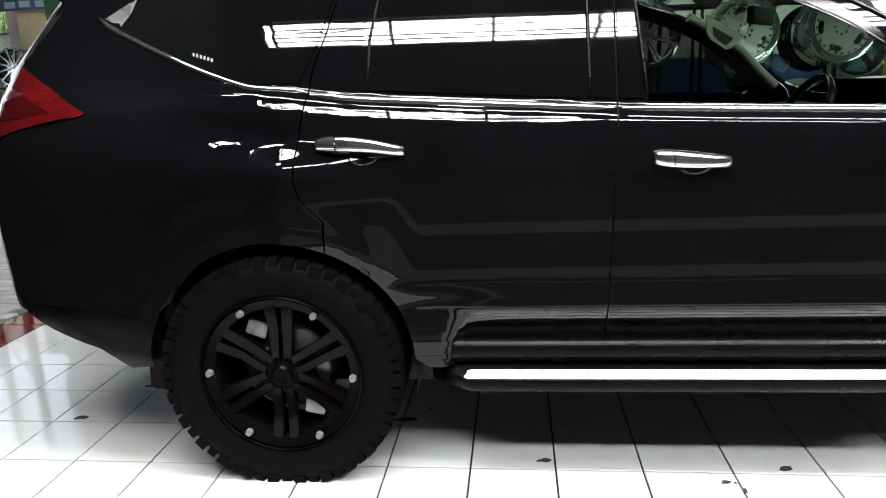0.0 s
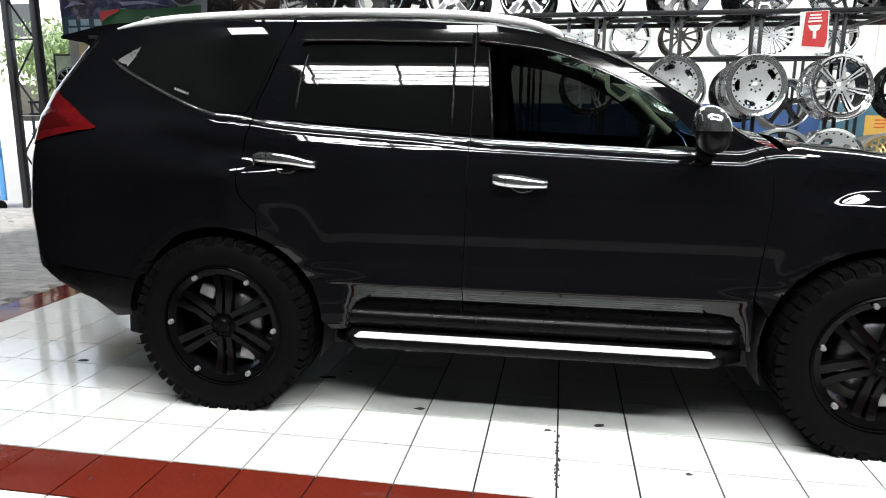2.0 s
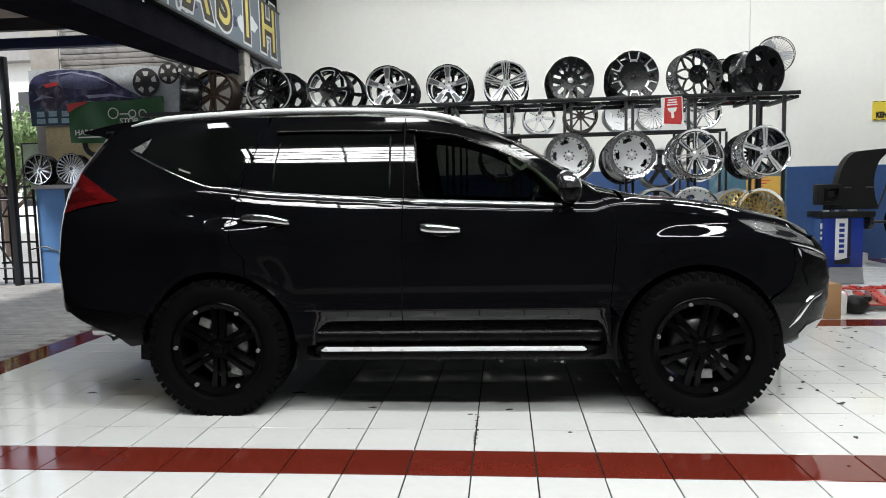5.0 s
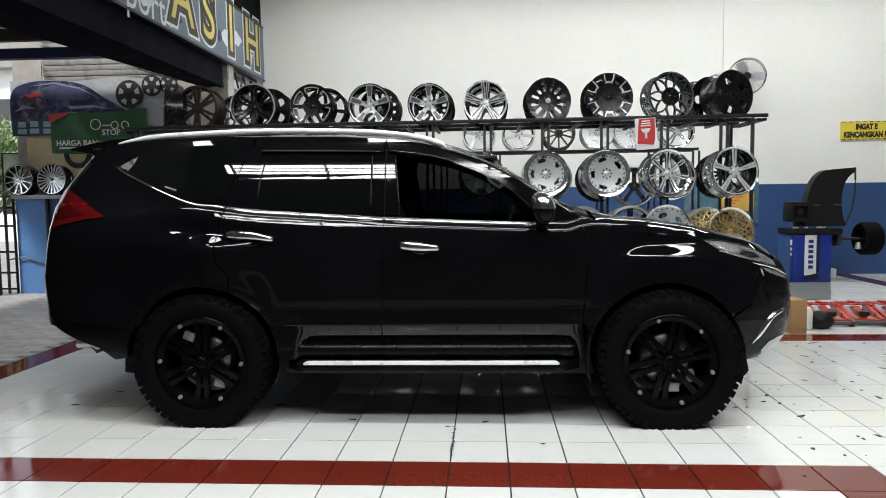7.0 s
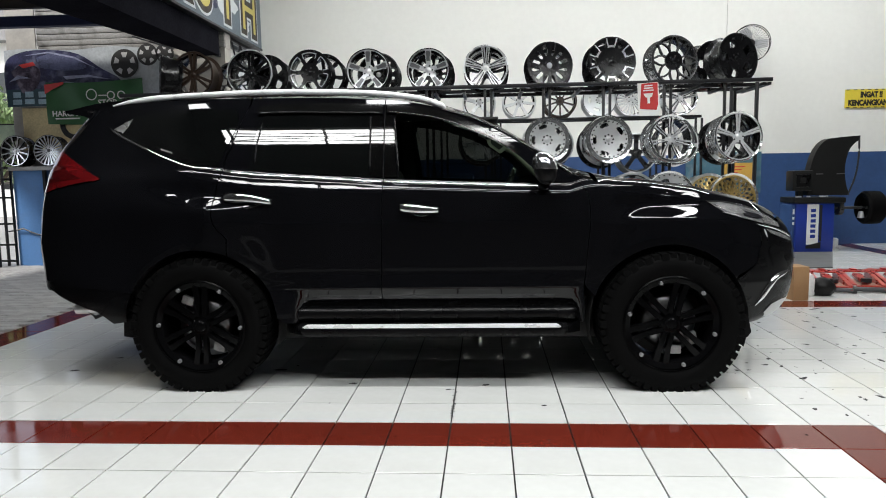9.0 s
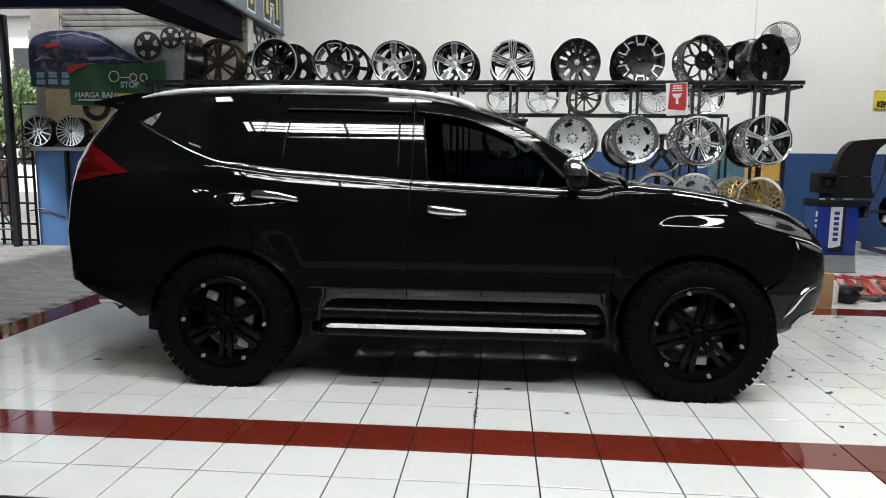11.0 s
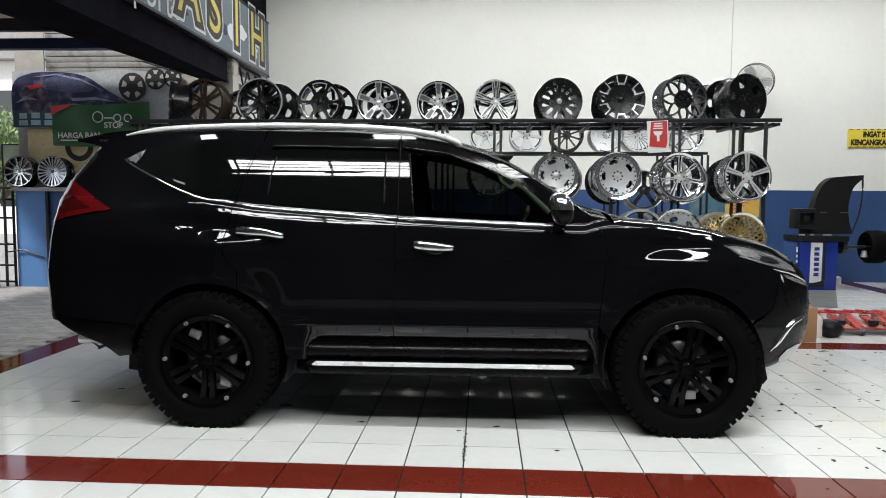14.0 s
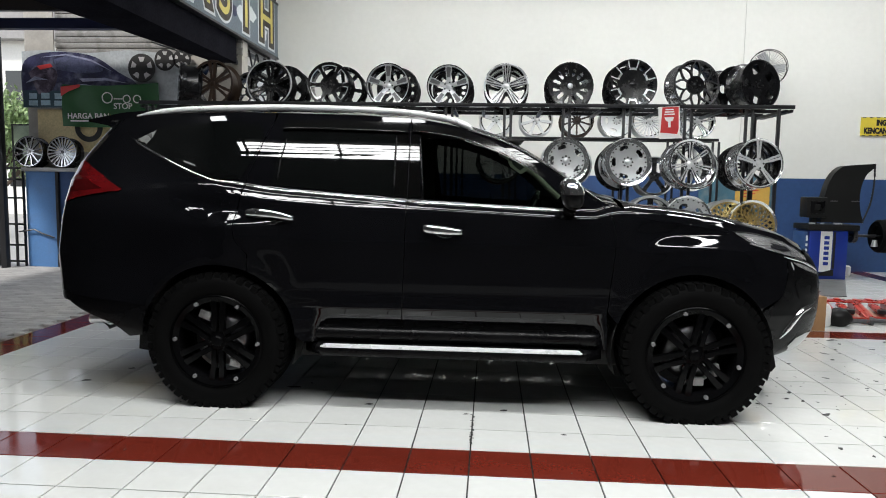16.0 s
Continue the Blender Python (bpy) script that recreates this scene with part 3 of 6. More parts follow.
cap("roof", -0.79, 1.40, PAINT, CROWN)
cap("windscreen", 1.405, 2.36, SCREEN_GLASS, CROWN, "greenish windscreen glass", inset=0.03)
cap("bonnet", 2.365, 3.52, PAINT, CROWN, fall=9, n=60, dip=0.04)

# dark hull inside the skin
for size in ((-0.45, 3.2, -0.70, 0.70, 0.265, 0.52), (-0.80, -0.45, -0.62, 0.62, 0.50, 0.60), (0.50, 2.27, -0.74, 0.74, 0.40, 0.54), (-0.85, 0.1, -0.60, 0.60, 0.5, 1.1), (2.32, 3.40, -0.60, 0.60, 0.5, 0.98)):
    part("underbody", boxbm(*size, 0.01), UNDER, car)
for cx, cz, r in ARCHES:
    for side in (-1, 1):
        bm = bmesh.new()
        lathe(bm, [(r + 0.004, 0), (r + 0.004, 0.42), (0.05, 0.425)], 40)
        bmesh.ops.bisect_plane(bm, geom=bm.verts[:] + bm.edges[:] + bm.faces[:], plane_co=(0, 0, -0.15), plane_no=(0, 0, -1), clear_outer=True)
        part("arch_liner", bm, UNDER, car, m=pose(cx, 0.88 * side, cz, 0, 0, 0 if side < 0 else 180))


# ---- its wheels ----
RIVET = mat("bright_bolt", (0.26, 0.26, 0.27), 0.35, metal=0.35, var=0.1)
GAP_BRIGHT = mat("spoke_gap_bright", (0.30, 0.30, 0.30), 0.4, metal=0.4, var=0.5, scale=30, dirt=0.6, dirt_color=(0.03, 0.03, 0.03), dscale=14)


def car_wheel(m, turn, fittings):
    w = new("wheel")
    w.parent = car
    w.matrix_basis = m @ pose(0, 0, 0, 0, -turn, 0)
    R, W = 0.41, 0.285
    bm = bmesh.new()
    prof = [(0.272, 0.03), (0.275, 0.012), (0.30, -0.004), (0.335, -0.010), (0.365, -0.004), (0.388, 0.006), (0.401, 0.02), (0.4045, 0.05), (0.4045, W - 0.04), (0.385, W), (0.30, W + 0.01), (0.272, W - 0.03)]
    lathe(bm, prof, 72)
    part("tyre", bm, RUBBER, w, "chunky black off-road tyre")
    lugs = bmesh.new()
    N = 52
    for k in range(N):
        a = 2 * math.pi * k / N
        rot = Matrix.Rotation(-a, 4, "Y")
        wide = 0.0205 if k % 2 else 0.0165
        # shoulder block that wraps on to the side wall
        pts = [(-wide, 0.372 if k % 2 else 0.382), (wide, 0.372 if k % 2 else 0.382), (wide * 0.95, R + 0.001), (-wide * 0.95, R + 0.001)]
        b = bmesh.new()
        slab(b, pts, -0.003 if k % 2 else 0.003, 0.075)
        for j, (y0, sh) in enumerate(((0.085, 0.25), (0.15, -0.25), (0.215, 0.25))):
            slab(b, [(-0.022, 0.39), (0.022, 0.39), (0.021, R + 0.002), (-0.021, R + 0.002)], y0, y0 + 0.058)
        bmesh.ops.transform(b, matrix=rot, verts=b.verts)
        tmp = bpy.data.meshes.new("tmp")
        b.to_mesh(tmp)
        b.free()
        lugs.from_mesh(tmp)
        bpy.data.meshes.remove(tmp)
    part("tread", lugs, RUBBER, w, smooth=None)
    bm = bmesh.new()
    lathe(bm, [(0.274, 0.0), (0.280, 0.004), (0.276, 0.012), (0.266, 0.010), (0.236, 0.026), (0.226, 0.06), (0.222, 0.20), (0.262, 0.24)], 60)
    rim = part("rim", bm, RIM_BLACK, w, "matt black alloy rim")
    bm = bmesh.new()
    for k in range(6):
        a = radians(30 + 60 * k)
        for sgn in (-1, 1):
            b = bmesh.new()
            c0, c1 = 0.021 * sgn, 0.030 * sgn
            pts = [(0.05, c0 - 0.017), (0.05, c0 + 0.017), (0.15, c0 * 1.15 + 0.016), (0.245, c1 + 0.024), (0.245, c1 - 0.022), (0.15, c0 * 1.15 - 0.016)]
            slab(b, [(x, z) for x, z in pts], 0.022, 0.062)
            for v in b.verts:
                if v.co.y < 0.04:
                    v.co.y += 0.016 * max(0, 1 - abs(v.co.x - 0.13) / 0.12)
            bmesh.ops.bevel(b, geom=[e for e in b.edges if all(v.co.y < 0.045 for v in e.verts)], offset=0.005, segments=2, affect="EDGES")
            bmesh.ops.transform(b, matrix=Matrix.Rotation(-a, 4, "Y"), verts=b.verts)
            tmp = bpy.data.meshes.new("tmp")
            b.to_mesh(tmp)
            b.free()
            bm.from_mesh(tmp)
            bpy.data.meshes.remove(tmp)
    part("spokes", bm, RIM_FACE, rim, smooth=30)
    bm = bmesh.new()
    lathe(bm, [(0.0, 0.006), (0.026, 0.007), (0.034, 0.014), (0.037, 0.03), (0.072, 0.036), (0.075, 0.07)], 32)
    part("centre_cap", bm, RIM_BLACK, rim)
    for k in range(6):
        a = radians(60 * k)
        bm = bmesh.new()
        cyl(bm, (0.248 * math.cos(a), -0.004, 0.248 * math.sin(a)), (0.248 * math.cos(a), 0.014, 0.248 * math.sin(a)), 0.0115, 0.013, 6)
        part("rivet", bm, RIVET, rim, "chrome rim bolt", smooth=None)
    bm = bmesh.new()
    lathe(bm, [(0.05, 0.082), (0.10, 0.086), (0.145, 0.10), (0.165, 0.12), (0.172, 0.15), (0.172, 0.20)], 40)
    part("brake_drum", bm, mat("brake_steel", (0.22, 0.22, 0.23), 0.3, metal=0.9, dirt=0.5, dirt_color=(0.05, 0.05, 0.05), dscale=9) if "brake_steel" not in bpy.data.materials else bpy.data.materials["brake_steel"], w)
    # bright blocks stand in for the lit floor seen between the spokes
    for x, z, r in fittings:
        bm = bmesh.new()
        box(bm, -0.036, 0.036, 0.055, 0.09, -0.026, 0.026, 0.008, pose(x, 0, z, 0, r, 0))
        part("brake_caliper", bm, GAP_BRIGHT, w, "bright block for floor light seen between the spokes")
    return w


for cx, cz, r in ARCHES:
    for side in (-1, 1):
        m = pose(cx, -0.965, 0.398) if side < 0 else pose(cx, 0.965, 0.398, 0, 0, 180)
        car_wheel(m, (-2 if cx < 1 else -14) if side < 0 else 20, ((-0.09, 0.145, 20), (0.10, -0.135, 10)) if cx < 1 else ((0.15, -0.06, 60), (0.07, -0.15, -15)))

# ---- trim, lamps and fittings of the car ----
def bead(name, line, half, proud, material, parent, label="", mirror=True, taper=True, base=0.0):
    """A raised moulding that follows a line of (x, z) on the body skin."""
    pts = dense(line, 0.02, closed=False)
    x, z = np.array([p[0] for p in pts]), np.array([p[1] for p in pts])
    s = to_s(x, z)
    pos, nor = skin(s, z), normal(s, z)
    tan = np.gradient(pos, axis=0)
    tan /= np.linalg.norm(tan, axis=1, keepdims=True)
    side = np.cross(nor, tan)
    n = len(pts)
    for flip in (1, -1) if mirror else (1,):
        bm = bmesh.new()
        rings = []
        for k in range(n):
            f = min(1, (min(k, n - 1 - k) + 0.5) / 3) if taper else 1
            ring = []
            for u, h in ((-1, 0), (-0.8, 0.7), (0, 1), (0.8, 0.7), (1, 0)):
                p = pos[k] + side[k] * half * u * f + nor[k] * (base + proud * (h * f if taper else h) - (0.002 if h == 0 else 0))
                ring.append(bm.verts.new((p[0], p[1] * flip, p[2])))
            rings.append(ring)
        for a, b in zip(rings, rings[1:]):
            for j in range(4):
                bm.faces.new((a[j], b[j], b[j + 1], a[j + 1]))
        bm.faces.new(rings[0]), bm.faces.new(rings[-1])
        bmesh.ops.recalc_face_normals(bm, faces=bm.faces)
        part(name, bm, material, parent, label, smooth=60)


belt_line = [(x, float(lookup(BELT, x)) + 0.005) for x in np.linspace(0.155, 1.10, 20)]
bead("belt_moulding", belt_line, 0.014, 0.009, CHROME, RDOOR[0], "chrome window moulding", mirror=False)
belt_line = [(x, float(lookup(BELT, x)) + 0.005) for x in np.linspace(1.125, 2.03, 20)]
bead("belt_moulding", belt_line, 0.014, 0.009, CHROME, FDOOR[0], "chrome window moulding", mirror=False)
quarter_line = spline([(-0.585, 1.592), (-0.50, 1.538), (-0.24, 1.415), (-0.06, 1.349), (0.05, 1.335), (0.135, 1.325)], 6)
bead("quarter_moulding", quarter_line, 0.009, 0.007, CHROME, car, "chrome window moulding")
# the reflection in the glass corner is put in as a grey panel
CORNER_REFLECTION = mat("corner_reflection_grey", (0.36, 0.36, 0.35), 0.3, metal=0.7, var=0.3, scale=20)
panel("quarter_trim", [[(-0.555, 1.585), (-0.44, 1.648), (-0.458, 1.60), (-0.492, 1.556)]], CORNER_REFLECTION, car, "pale reflection in the quarter glass corner, as a panel", out=0.008)
# gloss black pillar covers
panel("pillar_cover", [[(1.035, 1.272), (1.035, 1.64), (1.106, 1.64), (1.106, 1.266)]], GLOSS_BLACK, RDOOR[0], out=0.005, mirror=False)
panel("pillar_cover", [[(1.119, 1.266), (1.119, 1.64), (1.155, 1.64), (1.192, 1.264)]], GLOSS_BLACK, FDOOR[0], out=0.005, mirror=False)
bead("glass_run", [(0.335, 1.322), (0.343, 1.47), (0.375, 1.635)], 0.006, 0.006, TRIM_BLACK, RDOOR[0], mirror=False)
bead("glass_run", [(1.03, 1.262), (1.027, 1.64)], 0.006, 0.007, TRIM_BLACK, RDOOR[0], mirror=False)
bead("glass_run", [(1.205, 1.255), (1.170, 1.62)], 0.007, 0.007, TRIM_BLACK, FDOOR[0], mirror=False)
# rain deflectors over the door windows
SMOKE = mat("smoked_deflector", (0.004, 0.004, 0.004), 0.08, var=0.2)
panel("rain_deflector", [[(0.33, 1.66), (0.36, 1.715), (0.60, 1.722), (1.098, 1.708), (1.098, 1.648), (0.6, 1.66)]], SMOKE, RDOOR[0], "smoked plastic rain deflector", out=0.018, mirror=False)
bead("deflector_edge", [(0.34, 1.660), (0.6, 1.659), (1.09, 1.646)], 0.004, 0.004, SMOKE, RDOOR[0], mirror=False, base=0.018)
vis = spline([(1.125, 1.655), (1.40, 1.615), (1.60, 1.55), (1.78, 1.465), (1.90, 1.385)], 5)
vis_top = spline([(1.125, 1.708), (1.40, 1.668), (1.62, 1.588), (1.80, 1.495), (1.915, 1.405)], 5)
panel("rain_deflector", [vis + vis_top[::-1]], SMOKE, FDOOR[0], "smoked plastic rain deflector", out=0.018, mirror=False)
bead("deflector_edge", vis, 0.0017, 0.003, CHROME, FDOOR[0], "bright deflector edge", mirror=False, base=0.018)


def door_handle(door, x0, x1, z0, z1):
    """A chrome pull handle over its dark finger bowl."""
    xm, zm = (x0 + x1) / 2, (z0 + z1) / 2
    ring = [(xm + 0.01 + 0.055 * math.cos(a), zm - 0.006 + 0.036 * math.sin(a)) for a in np.linspace(0, 2 * math.pi, 24, endpoint=False)]
    panel("finger_bowl", [ring], GLOSS_BLACK, door, "dark finger bowl", out=0.002, mirror=False, ds=0.008, dz=0.01)
    lip = [(xm + 0.012 + 0.052 * math.cos(a), zm - 0.008 + 0.037 * math.sin(a)) for a in np.linspace(1.05 * math.pi, 1.95 * math.pi, 16)]
    bead("bowl_lip", lip, 0.0035, 0.004, PAINT, door, mirror=False)
    for name, t0, t1, label in (("handle_cap", 0.0, 0.235, "chrome handle end cap"), ("door_handle", 0.25, 1.0, "chrome door handle")):
        handle_piece(door, x0, x1, z0, z1, t0, t1, name, label)


def handle_piece(door, x0, x1, z0, z1, t0, t1, name, label):
    bm = bmesh.new()
    rings = []
    n = 16
    for k in range(n + 1):
        t = t0 + (t1 - t0) * k / n
        x, z = x0 + (x1 - x0) * t, z0 + (z1 - z0) * t
        p, nn = skin(to_s(x, z), z), normal(to_s(x, z), z)
        lift = 0.010 + 0.026 * math.sin(math.pi * t) ** 0.6
        h = 0.0235 * min(1.0, 0.80 + 1.5 * t) * (1 - 0.62 * max(0.0, t - 0.3) ** 1.6)
        if t1 < 0.5:
            lift += 0.003
        d = 0.012
        c = p + nn * lift
        rings.append([bm.verts.new((c[0], c[1] + d * math.cos(a) * -1, c[2] + h * math.sin(a))) for a in np.linspace(0, 2 * math.pi, 12, endpoint=False)])
    for a, b in zip(rings, rings[1:]):
        for j in range(12):
            bm.faces.new((a[j], a[(j + 1) % 12], b[(j + 1) % 12], b[j]))
    bm.faces.new(rings[0]), bm.faces.new(rings[-1])
    bmesh.ops.recalc_face_normals(bm, faces=bm.faces)
    part(name, bm, CHROME, door, label, smooth=50)


door_handle(RDOOR[0], 0.18, 0.452, 1.150, 1.132)
door_handle(FDOOR[0], 1.214, 1.438, 1.088, 1.070)

# tail lamp, wrapping round the corner
lamp_tail = raw_of(spline([(-0.572, 1.284), (-0.73, 1.365), (-0.90, 1.455)], 5)) + [(-1.02, 1.45), (-1.10, 1.40), (-1.10, 1.19)] + raw_of(spline([(-0.99, 1.198), (-0.85, 1.236), (-0.66, 1.270)], 4))
panel("tail_lamp", [lamp_tail], RED_LENS, car, "red tail lamp lens", out=0.006, raw=True, ds=0.012)
band = raw_of(spline([(-0.70, 1.288), (-0.80, 1.332), (-0.91, 1.392)], 4)) + [(-1.06, 1.37), (-1.07, 1.29)] + raw_of(spline([(-0.96, 1.268), (-0.83, 1.274)], 3))
panel("lamp_band", [band], mat("deep_red_lens", (0.045, 0.0015, 0.002), 0.1, var=0.4, scale=20, coat=0.3), car, "deep red band in the tail lamp", out=0.0075, raw=True, ds=0.012)
# roof spoiler
bm = bmesh.new()
pr = spline([(-0.50, 1.775), (-0.78, 1.765), (-1.045, 1.715)], 4) + [(-1.045, 1.702), (-0.92, 1.68), (-0.86, 1.65), (-0.6, 1.65)]
slab(bm, pr, -0.60, 0.60)
for v in bm.verts:
    v.co.x += 0.10 * abs(v.co.y / 0.6) ** 3
part("roof_spoiler", bm, PAINT, car, smooth=40)
# roof rails
for side in (-1, 1):
    bm = bmesh.new()
    path = spline([(-0.60, 1.752), (-0.48, 1.772), (-0.25, 1.796), (0.3, 1.812), (0.8, 1.803), (1.10, 1.786), (1.32, 1.754), (1.44, 1.715), (1.48, 1.69)], 6)
    tube(bm, [(x, side * (0.655 - 0.02 * max(0, z - 1.7)), z - 0.016) for x, z in path], lambda f: 0.018 * min(1.0, 0.25 + 4.5 * f, 0.35 + 6 * (1 - f)), 10)
    part("roof_rail", bm, SILVER, car, "silver roof rail", smooth=60)
    bm = bmesh.new()
    path = spline([(1.45, 1.655), (1.66, 1.588), (1.87, 1.480), (2.07, 1.350), (2.22, 1.25)], 6)
    tube(bm, [(x, side * float(-skin(to_s(x, z), z)[1] - 0.012), z + 0.012) for x, z in path], 0.012, 8)
    part("screen_pillar_trim", bm, GLOSS_BLACK, car, smooth=60)


# door mirrors: black shell, chrome cap
def mirror(side):
    root = new("door_mirror")
    root.parent = car
    root.matrix_basis = pose(2.04, side * 1.0, 1.298)
    for name, low, high, material, label in (("mirror_cap", 0.0, 1.0, CHROME, "chrome mirror cap"), ("mirror_shell", -1.0, 0.0, TRIM_BLACK, "")):
        bm = bmesh.new()
        bmesh.ops.create_uvsphere(bm, u_segments=28, v_segments=18, radius=1)
        for v in bm.verts:
            x, y, z = v.co
            x, y, z = [math.copysign(abs(c) ** 0.88, c) for c in (x, y, z)]
            v.co = Vector((x * ((0.072 if x > 0 else 0.062) if low == 0.0 else (0.068 if x > 0 else 0.056)), y * 0.105, z * (0.090 if z > 0 else 0.088)))
            v.co.x -= 0.012 * v.co.z / 0.09
        bmesh.ops.bisect_plane(bm, geom=bm.verts[:] + bm.edges[:] + bm.faces[:], plane_co=(0, 0, -0.002), plane_no=(0, 0, 1), clear_inner=low == 0.0, clear_outer=low != 0.0)
        if low == 0.0:
            bmesh.ops.scale(bm, vec=(1.03, 1.03, 1.03), verts=bm.verts)
        part(name, bm, material, root, label, smooth=60)
    bm = bmesh.new()
    tube(bm, [(0.0, -side * 0.04, -0.085), (0.01, -side * 0.12, -0.10), (0.02, -side * 0.2, -0.09)], 0.036, 10)
    part("mirror_arm", bm, GLOSS_BLACK, root, smooth=60)


mirror(-1), mirror(1)
panel("sail_panel", [[(2.03, 1.225), (2.03, 1.30), (2.10, 1.255), (2.16, 1.222)]], GLOSS_BLACK, FDOOR[0], out=0.006, mirror=False)

# sills and side steps
for side in (-1, 1):
    bm = bmesh.new()
    sec = [(-0.05, 0.492), (-0.012, 0.488), (0.008, 0.480), (0.017, 0.466), (0.020, 0.446), (0.014, 0.424), (0.0, 0.408), (-0.05, 0.40)]
    loops = []
    for x, f in ((0.50, 0.0), (0.515, 0.5), (0.55, 0.9), (0.60, 1.0), (2.18, 1.0), (2.23, 0.9), (2.262, 0.5), (2.275, 0.0)):
        loops.append([bm.verts.new((x, side * (0.862 - 0.05 + (d + 0.05) * f), 0.448 + (z - 0.448) * (0.5 + 0.5 * f))) for d, z in sec])
    for a, b in zip(loops, loops[1:]):
        for j in range(len(sec)):
            bm.faces.new((a[j], b[j], b[(j + 1) % len(sec)], a[(j + 1) % len(sec)]))
    bm.faces.new(loops[0]), bm.faces.new(loops[-1])
    bmesh.ops.recalc_face_normals(bm, faces=bm.faces)
    part("sill_trim", bm, TRIM_BLACK, car, smooth=60)
    step = new("side_step")
    step.parent = car
    step.matrix_basis = pose(0, side * 0.0, 0) if side < 0 else pose(2.77, 0, 0, 0, 0, 180)
    bm = bmesh.new()
    ends_x = (0.56, 2.20)
    sec = [(-0.80, 0.425), (-0.845, 0.40), (-0.905, 0.388), (-0.938, 0.372), (-0.945, 0.350), (-0.93, 0.330), (-0.80, 0.335)]
    loops = []
    for x, f in ((0.50, 0.0), (0.56, 0.55), (0.64, 1.0), (2.12, 1.0), (2.20, 0.55), (2.27, 0.0)):
        loops.append([bm.verts.new((x, -0.80 + (y + 0.80) * max(f, 0.15), z)) for y, z in sec])
    for a, b in zip(loops, loops[1:]):
        for j in range(len(sec)):
            bm.faces.new((a[j], b[j], b[(j + 1) % len(sec)], a[(j + 1) % len(sec)]))
    bm.faces.new(loops[0]), bm.faces.new(loops[-1])
    bmesh.ops.recalc_face_normals(bm, faces=bm.faces)
    part("step_body", bm, TRIM_BLACK, step, "black plastic step", smooth=40)
    bm = bmesh.new()
    box(bm, 0.625, 2.135, -0.022, 0.020, -0.004, 0.0005, 0.0, pose(0, -0.9155, 0.3855, 13, 0, 0))
    part("tread_plate", bm, ALLOY_STEP, step, "bright aluminium tread plate", smooth=None)
    for k in range(4):
        y, z = -0.9 - 0.0105 * k, 0.390 - 0.0024 * k
        bm = bmesh.new()
        box(bm, 0.635 - 0.006 * k, 2.125 + 0.006 * k, -0.0032, 0.0032, -0.004, 0.003, 0.001, pose(0, y, z + 0.001, 13, 0, 0))
        part("tread_rib", bm, ALLOY_STEP, step, "bright aluminium tread rib", smooth=None)

# mud flaps
for side in (-1, 1):
    for x, w, z0, z1 in ((-0.462, 0.022, 0.318, 0.58), (3.20, 0.02, 0.305, 0.42)):
        bm = bmesh.new()
        slab(bm, [(x - w, z1), (x + w, z1 + 0.02), (x + w * 0.6 + 0.03, z0 + 0.03), (x + 0.02, z0), (x - 0.035, z0 + 0.01)], 0, 0.22)
        part("mud_flap", bm, TRIM_BLACK, car, m=pose(0, -0.90 if side < 0 else 0.68, 0))

# nose
head = raw_of(spline([(3.005, 1.092), (3.14, 1.078), (3.33, 1.028), (3.46, 0.955)], 5) + spline([(3.47, 0.925), (3.33, 0.962), (3.20, 0.995), (3.08, 1.045)], 5))
panel("head_lamp", [head], CLEAR_LENS, car, "clear headlamp with chrome inside", out=0.004, raw=True, ds=0.012, dz=0.015)
inner = raw_of([(3.22, 1.035), (3.32, 1.012), (3.36, 0.985), (3.30, 0.985), (3.22, 1.005)])
panel("lamp_projector", [inner], mat("lamp_inside", (0.03, 0.03, 0.035), 0.15, metal=0.5, coat=1.0), car, "dark lamp insert", out=0.007, raw=True, ds=0.012, dz=0.015)
for loop in ([(3.04, 1.080), (3.19, 1.060), (3.24, 1.020), (3.14, 1.024)], [(3.345, 1.008), (3.45, 0.958), (3.452, 0.935), (3.345, 0.965)], [(3.10, 1.035), (3.20, 1.003), (3.30, 0.975), (3.30, 0.968), (3.20, 0.995), (3.09, 1.028)], [(3.23, 1.052), (3.31, 1.030), (3.34, 1.012), (3.30, 1.022), (3.23, 1.044)]):
    panel("lamp_reflector", [raw_of(loop)], LAMP_CHROME, car, "bright lamp reflector", out=0.007, raw=True, ds=0.012, dz=0.015)
bead("lamp_brow", spline([(3.0, 1.097), (3.15, 1.082), (3.34, 1.03)], 5), 0.0035, 0.003, CHROME, car, "chrome lamp brow")
bead("bumper_blade", spline([(3.54, 0.665), (3.44, 0.63), (3.39, 0.56), (3.335, 0.455)], 5), 0.015, 0.02, CHROME, car, "chrome bumper blade")
skid = raw_of([(3.41, 0.40), (3.45, 0.455), (3.52, 0.48)]) + [(1.02, 0.48), (1.02, 0.38)] + raw_of([(3.42, 0.365)])
panel("skid_plate", [skid], ALLOY_SILVER, car, "silver lower bumper plate", out=0.006, raw=True, ds=0.012)
grille = raw_of([(3.42, 0.70), (3.38, 0.80), (3.44, 0.88)]) + [(E_FRONT - 0.002, 0.88), (E_FRONT - 0.002, 0.69)]
panel("grille", [grille], TRIM_BLACK, car, "black grille", out=0.005, raw=True, ds=0.02)
for k in range(3):
    z = 0.73 + 0.055 * k
    bead("grille_bar", [(3.585, z), (3.61, z - 0.004), (3.64, z - 0.008)], 0.007, 0.006, CHROME, car, "chrome grille bar", base=0.006)
